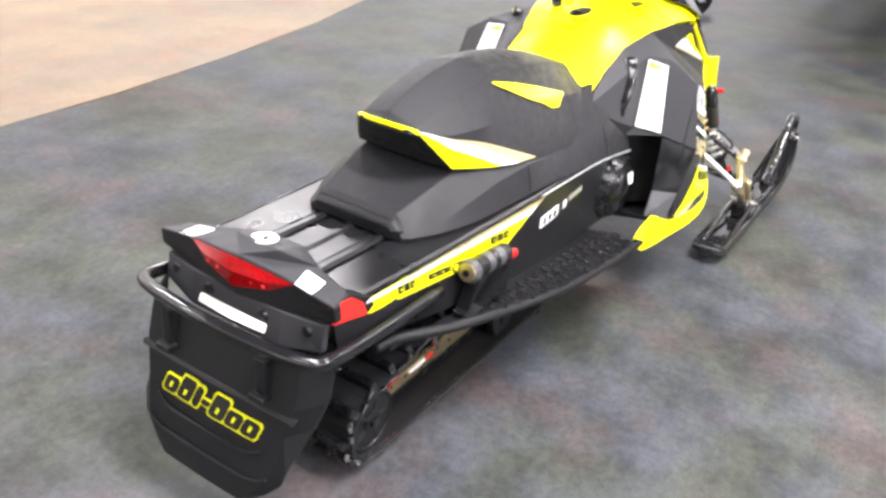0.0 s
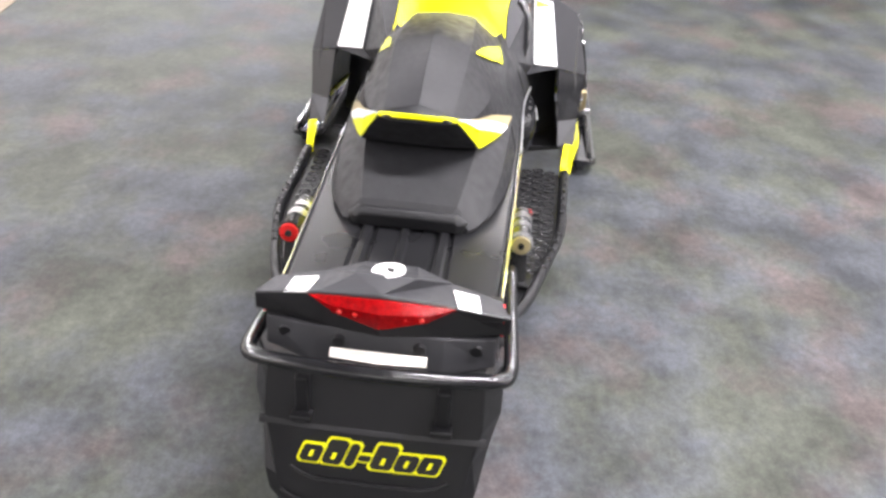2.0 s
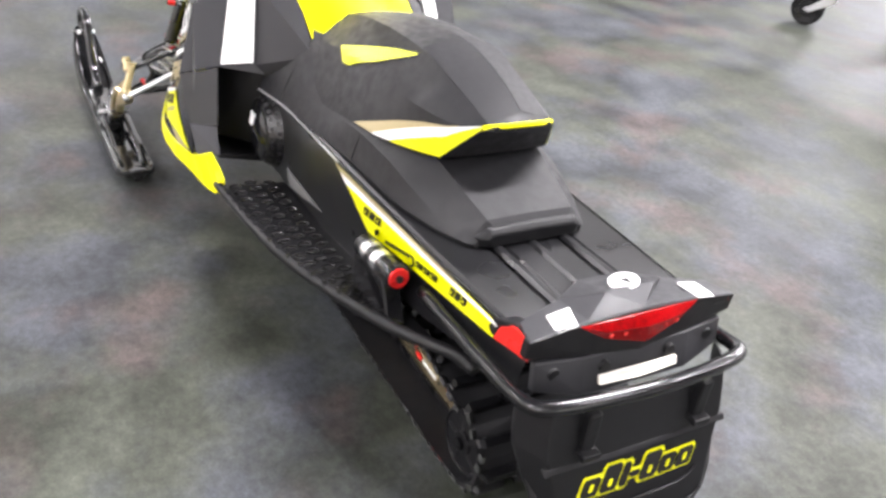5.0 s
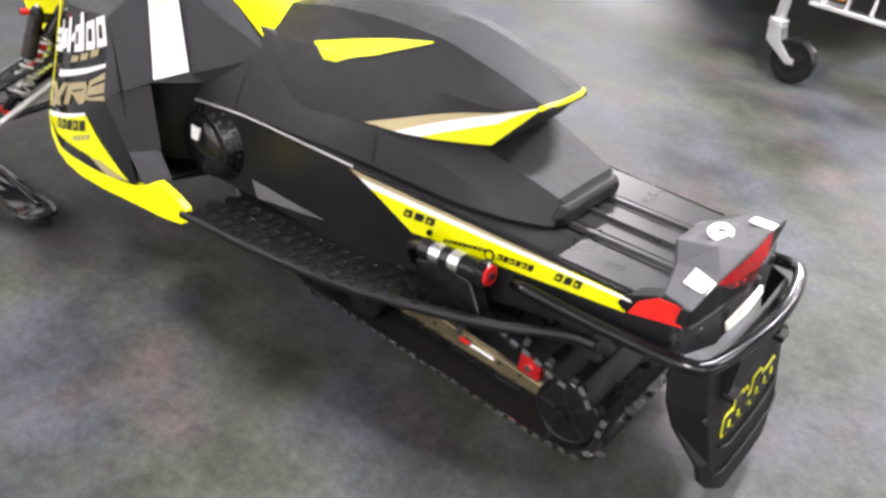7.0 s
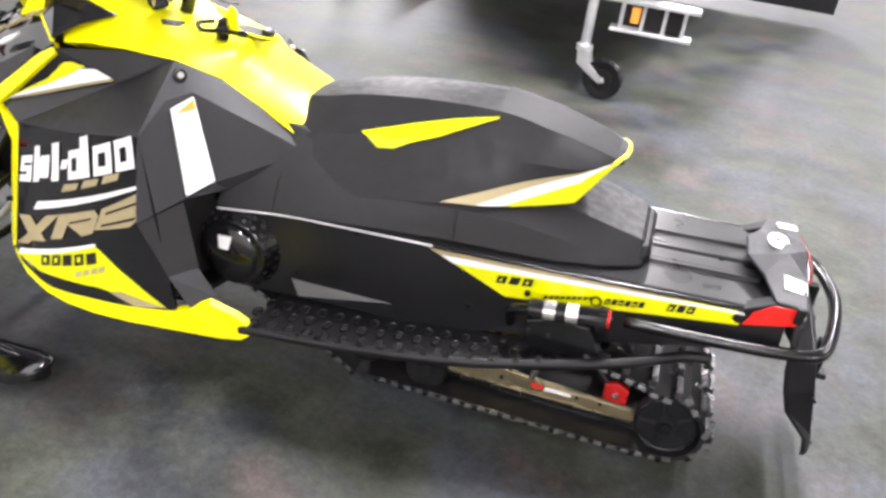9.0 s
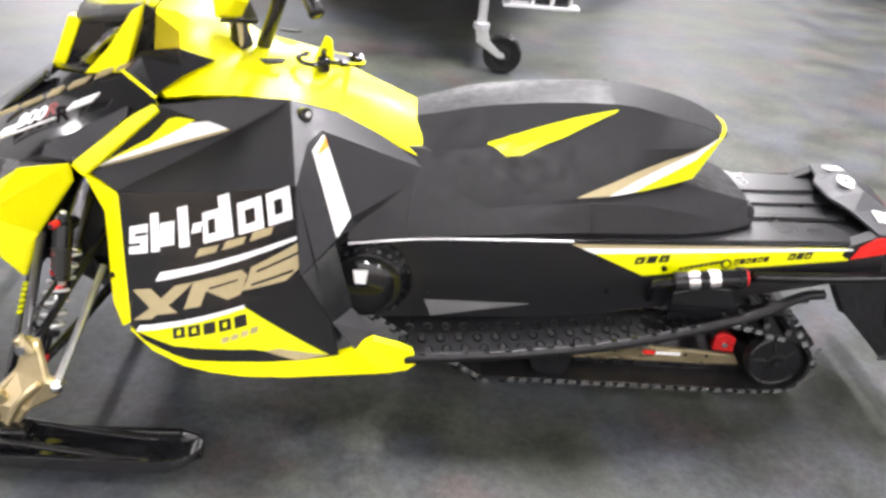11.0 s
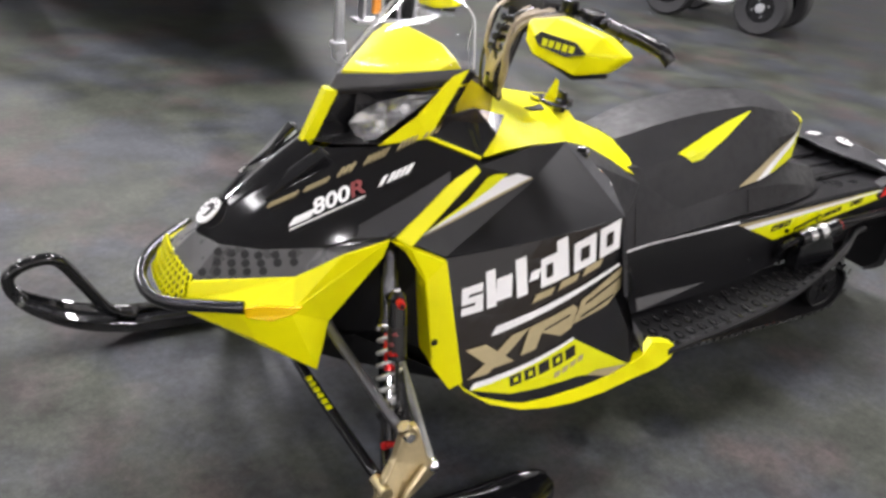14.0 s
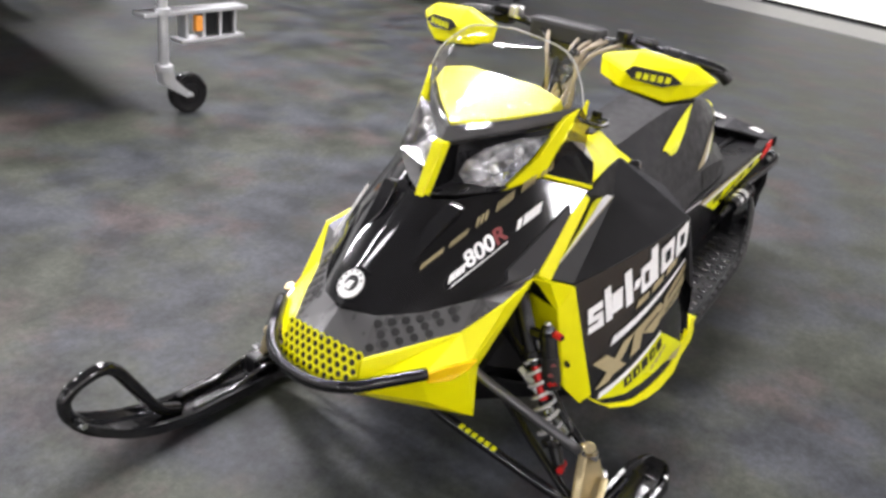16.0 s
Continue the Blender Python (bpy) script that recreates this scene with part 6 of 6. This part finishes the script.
    part("spindle_boss", rod(P(2.02, 0.505, 0.255), P(2.045, 0.505, 0.295), 0.015), GOLD, front, bevel=0.003)
    part("spindle_rib", tube([P(2.0, 0.542, 0.2), P(2.04, 0.552, 0.16), P(2.075, 0.556, 0.1)], 0.008, 8), GOLD, front, bevel=0)
    part("spindle_nut", rod(P(2.035, 0.49, 0.27), P(2.035, 0.525, 0.272), 0.012, seg=6), CHROME, front)
    part("spindle_bolt", rod(P(2.09, 0.49, 0.155), P(2.09, 0.545, 0.155), 0.016, seg=12), GOLD, front, bevel=0.002)
    ski = thing("ski")
    ski.parent = sled
    ski.location = (dx, 0, 0)
    prof = rounded([(1.655, D, 0.05), (1.70, D, 0.03), (1.80, D, 0.022), (2.3, D, 0.022), (2.45, D, 0.035), (2.58, D, 0.075), (2.66, D, 0.125), (2.705, D, 0.17)], 5)
    bm, rings = bmesh.new(), []
    for i, p in enumerate(prof):
        t = i / (len(prof) - 1)
        w = 0.062 * min(1, 0.3 + 0.7 * (t * 5) ** 0.5) * (1 if t < 0.6 else 1 - 0.55 * ((t - 0.6) / 0.4) ** 2)
        h = 0.014 + 0.016 * min(1, t * 5) if t < 0.75 else 0.03 - 0.012 * (t - 0.75) / 0.25
        rings.append([bm.verts.new((p.x, p.y + yy, p.z + zz)) for yy, zz in ((-w, 0.004), (-w * 0.9, h), (-w * 0.72, h), (-w * 0.6, 0.012), (w * 0.6, 0.012), (w * 0.72, h), (w * 0.9, h), (w, 0.004), (w * 0.5, -0.004), (0.014, -0.008), (0.01, -0.021), (-0.01, -0.021), (-0.014, -0.008), (-w * 0.5, -0.004))])
    for r1, r2 in zip(rings, rings[1:]):
        n = len(r1)
        for k in range(n):
            bm.faces.new((r1[k], r1[(k + 1) % n], r2[(k + 1) % n], r2[k]))
    bm.faces.new(rings[0])
    bm.faces.new(rings[-1])
    part("blade", bm, BLACK_GLOSS, ski, "glossy black moulded ski", bevel=0.003)
    part("loop", tube([(2.40, D, 0.045), (2.47, D, 0.085), (2.53, D, 0.175), (2.58, D, 0.25), (2.62, D, 0.268), (2.68, D, 0.255), (2.712, D, 0.225), (2.705, D, 0.18), (2.68, D, 0.15)], 0.017, 12), BLACK_GLOSS, ski, "black ski handle loop", smooth=True)
    part("loop_bolt", rod((2.69, D - 0.04, 0.165), (2.69, D + 0.04, 0.165), 0.009, seg=10), CHROME, ski)
    for dy in (-0.035, 0.035):
        part("ski_rib", tube([(1.76, D + dy, 0.036), (1.9, D + dy, 0.05), (2.1, D + dy, 0.075), (2.25, D + dy, 0.05), (2.38, D + dy, 0.05)], 0.008, 8), BLACK_GLOSS, ski, smooth=True)
    part("saddle", box((2.095, D, 0.065), (0.13, 0.05, 0.06)), RUBBER, ski, bevel=0.008)
    part("saddle_bolt", rod((2.095, D - 0.05, 0.08), (2.095, D + 0.05, 0.08), 0.012, seg=10), CHROME, ski)

part("side_handle", joined(tube([(1.318, -0.206, 0.56), (1.325, -0.222, 0.585), (1.352, -0.222, 0.645), (1.372, -0.21, 0.69), (1.38, -0.197, 0.70)], 0.021, 12), rod((1.326, -0.216, 0.572), (1.322, -0.212, 0.556), 0.026)), BLACK_GLOSS, sled, "glossy black handle post beside the seat", smooth=True, crease=40)

part("headlight_divider", shell([(2.088, 0.005, 0.742), (1.965, 0.005, 0.752), (1.955, 0.005, 0.862), (2.03, 0.005, 0.855)], [(0, 1, 2, 3)], 0.01, (2.0, -0.5, 0.8)), BLACK_GLOSS, sled, "black web between the headlights", bevel=0.001)


# ---- things round the snowmobile ----
def ring_tyre(c, r, w, inner, parent, name="tyre", axis="y", mat=TYRE):
    """A tyre: a rounded band about its axle, with tread blocks."""
    bm, rings = bmesh.new(), []
    prof = [(inner, -w * 0.42), (r * 0.9, -w * 0.5), (r * 0.985, -w * 0.38), (r, -w * 0.2), (r, w * 0.2), (r * 0.985, w * 0.38), (r * 0.9, w * 0.5), (inner, w * 0.42)]
    n = 36
    for k in range(n):
        a = 2 * math.pi * k / n
        rings.append([bm.verts.new((q * math.cos(a), y, q * math.sin(a))) for q, y in prof])
    for k in range(n):
        p, q = rings[k], rings[(k + 1) % n]
        for i in range(len(prof)):
            j = (i + 1) % len(prof)
            bm.faces.new((p[i], p[j], q[j], q[i]))
    bm.transform(Matrix.Translation(c))
    return part(name, bm, mat, parent)


def trailer_jack(x, y, turn, height, name="trailer_jack", label="white jack post with a small black caster wheel"):
    ob = thing(name, (x, y, 0), label=label, category="trailer jack")
    ob.rotation_euler = (0, 0, radians(turn))
    w = ring_tyre((0, 0, 0.108), 0.108, 0.05, 0.055, ob, "wheel", mat=RUBBER)
    part("hub", rod((0, -0.02, 0.108), (0, 0.02, 0.108), 0.056, seg=20), BLACK_MATTE, ob, bevel=0.004)
    part("axle", rod((0, -0.045, 0.108), (0, 0.045, 0.108), 0.012), ALU, ob)
    for s in (1, -1):
        part("fork", shell([(-0.02, 0.036 * s, 0.098), (0.02, 0.036 * s, 0.09), (0.15, 0.036 * s, 0.17), (0.16, 0.036 * s, 0.25), (0.10, 0.036 * s, 0.25), (0.085, 0.036 * s, 0.19)], [range(6)], 0.006, (0.05, 0, 0.15)), ALU, ob, bevel=0.002)
    part("swivel", rod((0.13, 0, 0.235), (0.13, 0, 0.27), 0.045), ALU, ob, bevel=0.004)
    part("post", rod((0.13, 0, 0.25), (0.13, 0, height), 0.026, seg=20), ALU, ob)
    part("collar", rod((0.13, 0, 0.52), (0.13, 0, 0.56), 0.04, seg=20), ALU, ob, bevel=0.004)
    return ob


trailer_jack(0.705, -2.605, -8, 0.95)
trailer_jack(2.88, -3.95, 200, 0.9)
trailer_jack(5.25, 0.78, 150, 0.9)
trailer_jack(5.1, -1.3, -80, 0.62)

trailer = thing("utility_trailer", (0, 0, 0), label="aluminium trailer with a low deck throwing shade on the floor", category="trailer")
part("beam", box((0.62, -2.660, 0.525), (0.66, 0.1, 0.022)), ALU, trailer, "aluminium top plate", bevel=0.003)
part("beam", box((0.52, -2.660, 0.375), (0.42, 0.1, 0.018)), ALU, trailer, "aluminium lower plate", bevel=0.003)
for x in (0.36, 0.46, 0.57, 0.68):
    part("web", box((x, -2.665, 0.45), (0.018, 0.07, 0.13)), ALU, trailer, bevel=0.002)
part("box_end", box((0.41, -2.670, 0.45), (0.07, 0.06, 0.125)), BLACK_MATTE, trailer)
part("box_end", box((0.515, -2.670, 0.45), (0.08, 0.06, 0.125)), BLACK_MATTE, trailer)
part("marker_lamp", box((0.61, -2.630, 0.46), (0.045, 0.03, 0.08)), ORANGE_FILM, trailer, "orange marker lamp", bevel=0.004)
for x in (0.5, 0.8):
    part("rail", box((x, -4.9, 0.64), (0.08, 1.7, 0.11)), ALU, trailer, "aluminium rail", bevel=0.004)
# deck out of view, its outline worked back from the shade it throws
part("deck", prism([(0.6, -2.57), (1.2, -2.7), (1.42, -3.1), (2.4, -4.8), (2.72, -5.9), (-0.15, -5.9), (0.22, -4.1), (0.48, -3.35)], 0.70, 0.75), BLACK_MATTE, trailer, "unseen dark deck, its pointed front shaped to throw the floor's shade", bevel=0.004)
part("deck_edge", box((0.94, -5.78, 0.77), (3.5, 0.04, 0.08)), ALU, trailer, bevel=0.004)
# boards added to stop lamp light from reaching under the deck
part("skirt", box((0.94, -5.74, 0.4), (3.5, 0.04, 0.6)), BLACK_MATTE, trailer, "dark end skirt added to hold light out from under the deck", bevel=0.004)
part("skirt", box((2.70, -5.3, 0.42), (0.03, 0.9, 0.55)), BLACK_MATTE, trailer, "dark side skirt added to hold light out from under the deck", bevel=0.004)
part("crossmember", box((1.72, -3.7, 0.66), (2.1, 0.08, 0.06)), ALU, trailer)
for y in (-5.3,):
    for x in (0.72, 2.72):
        tw = ring_tyre((0, 0, 0), 0.28, 0.18, 0.16, trailer, "trailer_tyre")
        tw.matrix_basis = pose(x, y, 0.28, 0, 0, 90)
        rim = part("rim", rod((-0.08, 0, 0), (0.08, 0, 0), 0.165, seg=24), ALU, trailer, bevel=0.01)
        rim.location = (x, y, 0.28)

# trailer out of view, set here so that its shade darkens the far floor
van = thing("enclosed_trailer", (0, 0, 0), label="unseen white enclosed trailer beyond the nose of the snowmobile, placed to shade the floor", category="trailer")
part("body", box((6.65, -1.75, 1.35), (3.3, 3.9, 1.5)), WHITE_PAINT, van, bevel=0.03)
part("chassis", box((6.6, -1.75, 0.55), (3.2, 3.5, 0.1)), STEEL_BLACK, van)
for y in (-3.0, -0.6):
    tw = ring_tyre((0, 0, 0), 0.3, 0.2, 0.17, van, "trailer_tyre")
    tw.matrix_basis = pose(7.2, y, 0.3, 0, 0, 0)


def quad_bike(x, y, turn):
    ob = thing("quad_bike", (x, y, 0), label="small quad bike with orange-red body and knobbly black tyres", category="quad bike", group="quad bikes")
    ob.rotation_euler = (0, 0, radians(turn))
    for wx in (-0.45, 0.45):
        for s in (1, -1):
            ring_tyre((wx, 0.33 * s, 0.245), 0.245, 0.2, 0.13, ob)
            part("rim", rod((wx, 0.27 * s, 0.245), (wx, 0.40 * s, 0.245), 0.132, seg=24), STEEL_BLACK, ob, bevel=0.01)
            part("hub", rod((wx, 0.40 * s, 0.245), (wx, 0.425 * s, 0.245), 0.04, seg=16), ALU, ob, bevel=0.004)
            for k in range(4):
                a = radians(90 * k + 20)
                part("wheel_nut", rod((wx + 0.075 * math.cos(a), 0.395 * s, 0.245 + 0.075 * math.sin(a)), (wx + 0.075 * math.cos(a), 0.408 * s, 0.245 + 0.075 * math.sin(a)), 0.012, seg=6), CHROME, ob)
        part("axle", rod((wx, -0.3, 0.245), (wx, 0.3, 0.245), 0.03), STEEL_BLACK, ob)
    for s in (1, -1):
        part("foot_rail", tube([(-0.26, 0.3 * s, 0.3), (-0.15, 0.4 * s, 0.24), (0.12, 0.4 * s, 0.24), (0.25, 0.3 * s, 0.33)], 0.03, 10), ALU, ob, "bright foot rail", smooth=True)
        part("foot_plate", box((0, 0.33 * s, 0.235), (0.34, 0.14, 0.02)), ALU, ob, bevel=0.004)
        part("fender", loft([(-0.72, [(0.2 * s, 0.55), (0.42 * s, 0.52), (0.42 * s, 0.50), (0.2 * s, 0.53)]), (-0.45, [(0.2 * s, 0.66), (0.44 * s, 0.62), (0.44 * s, 0.6), (0.2 * s, 0.63)]), (-0.2, [(0.2 * s, 0.6), (0.42 * s, 0.48), (0.42 * s, 0.45), (0.2 * s, 0.56)])], mirrored=False), ORANGE_PAINT, ob, "orange-red rear fender", bevel=0.01)
        part("fender", loft([(0.2, [(0.15 * s, 0.6), (0.40 * s, 0.5), (0.40 * s, 0.47), (0.15 * s, 0.56)]), (0.45, [(0.15 * s, 0.66), (0.44 * s, 0.6), (0.44 * s, 0.57), (0.15 * s, 0.62)]), (0.72, [(0.12 * s, 0.56), (0.38 * s, 0.52), (0.38 * s, 0.49), (0.12 * s, 0.53)])], mirrored=False), ORANGE_PAINT, ob, "orange-red front fender", bevel=0.01)
    part("engine", box((0, 0, 0.35), (0.4, 0.3, 0.25)), ALU, ob, "grey engine block", bevel=0.02)
    part("seat", loft([(-0.55, [(0, 0.72), (0.12, 0.7), (0.14, 0.62)]), (-0.2, [(0, 0.7), (0.11, 0.68), (0.13, 0.58)]), (0.15, [(0, 0.74), (0.1, 0.72), (0.12, 0.6)])]), VINYL, ob, bevel=0.02)
    part("bar", tube([(0.18, -0.36, 0.92), (0.24, -0.2, 0.95), (0.28, 0, 0.9), (0.24, 0.2, 0.95), (0.18, 0.36, 0.92)], 0.014, 10), STEEL_BLACK, ob)
    part("steering_post", rod((0.42, 0, 0.5), (0.28, 0, 0.9), 0.025), STEEL_BLACK, ob)
    part("nose", loft([(0.35, [(0, 0.74), (0.14, 0.7), (0.16, 0.55)]), (0.7, [(0, 0.6), (0.1, 0.58), (0.12, 0.5)])]), ORANGE_PAINT, ob, "orange-red nose", bevel=0.02)
    return ob


bike = quad_bike(-3.9, -4.15, 113)
copy_thing(bike, pose(-2.75, -6.55, 0, 0, 0, 150))

# bright door in the far wall, self-glowing, and the pale threshold before it
ang = math.degrees(math.atan2(1.65, 0.4))
door = thing("roller_door", (-8.3, -0.6, 0), label="bright roller door with panels glowing in place of daylight", category="door")
door.rotation_euler = (0, 0, radians(ang))
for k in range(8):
    part("panel", box((0, 0.0, 0.22 + 0.38 * k), (3.9, 0.06, 0.36)), DAY_GLOW, door, "door panel that glows in place of daylight", bevel=0.01)
part("seal", box((0, 0, 0.02), (3.9, 0.08, 0.04)), RUBBER, door)
part("jamb", box((-2.0, 0.05, 1.6), (0.12, 0.2, 3.2)), WALL_PAINT, door, bevel=0.01)
part("jamb", box((2.0, 0.05, 1.6), (0.12, 0.2, 3.2)), WALL_PAINT, door, bevel=0.01)
sill = part("threshold", box((0, 0, 0), (4.1, 0.95, 0.008)), SILL)
sill.matrix_basis = pose(-7.55, -0.78, 0.004, 0, 0, ang)
tagged(sill, label="pale concrete threshold before the roller door", category="threshold", kind="structure")
west = part("wall_west", box((-7, 0, 2.3), (36, 0.2, 5.0)), WALL_PAINT)
west.matrix_basis = pose(-8.75, -1.6, 0, 0, 0, ang)
tagged(west, label="plain grey painted hall wall", category="wall", kind="structure")
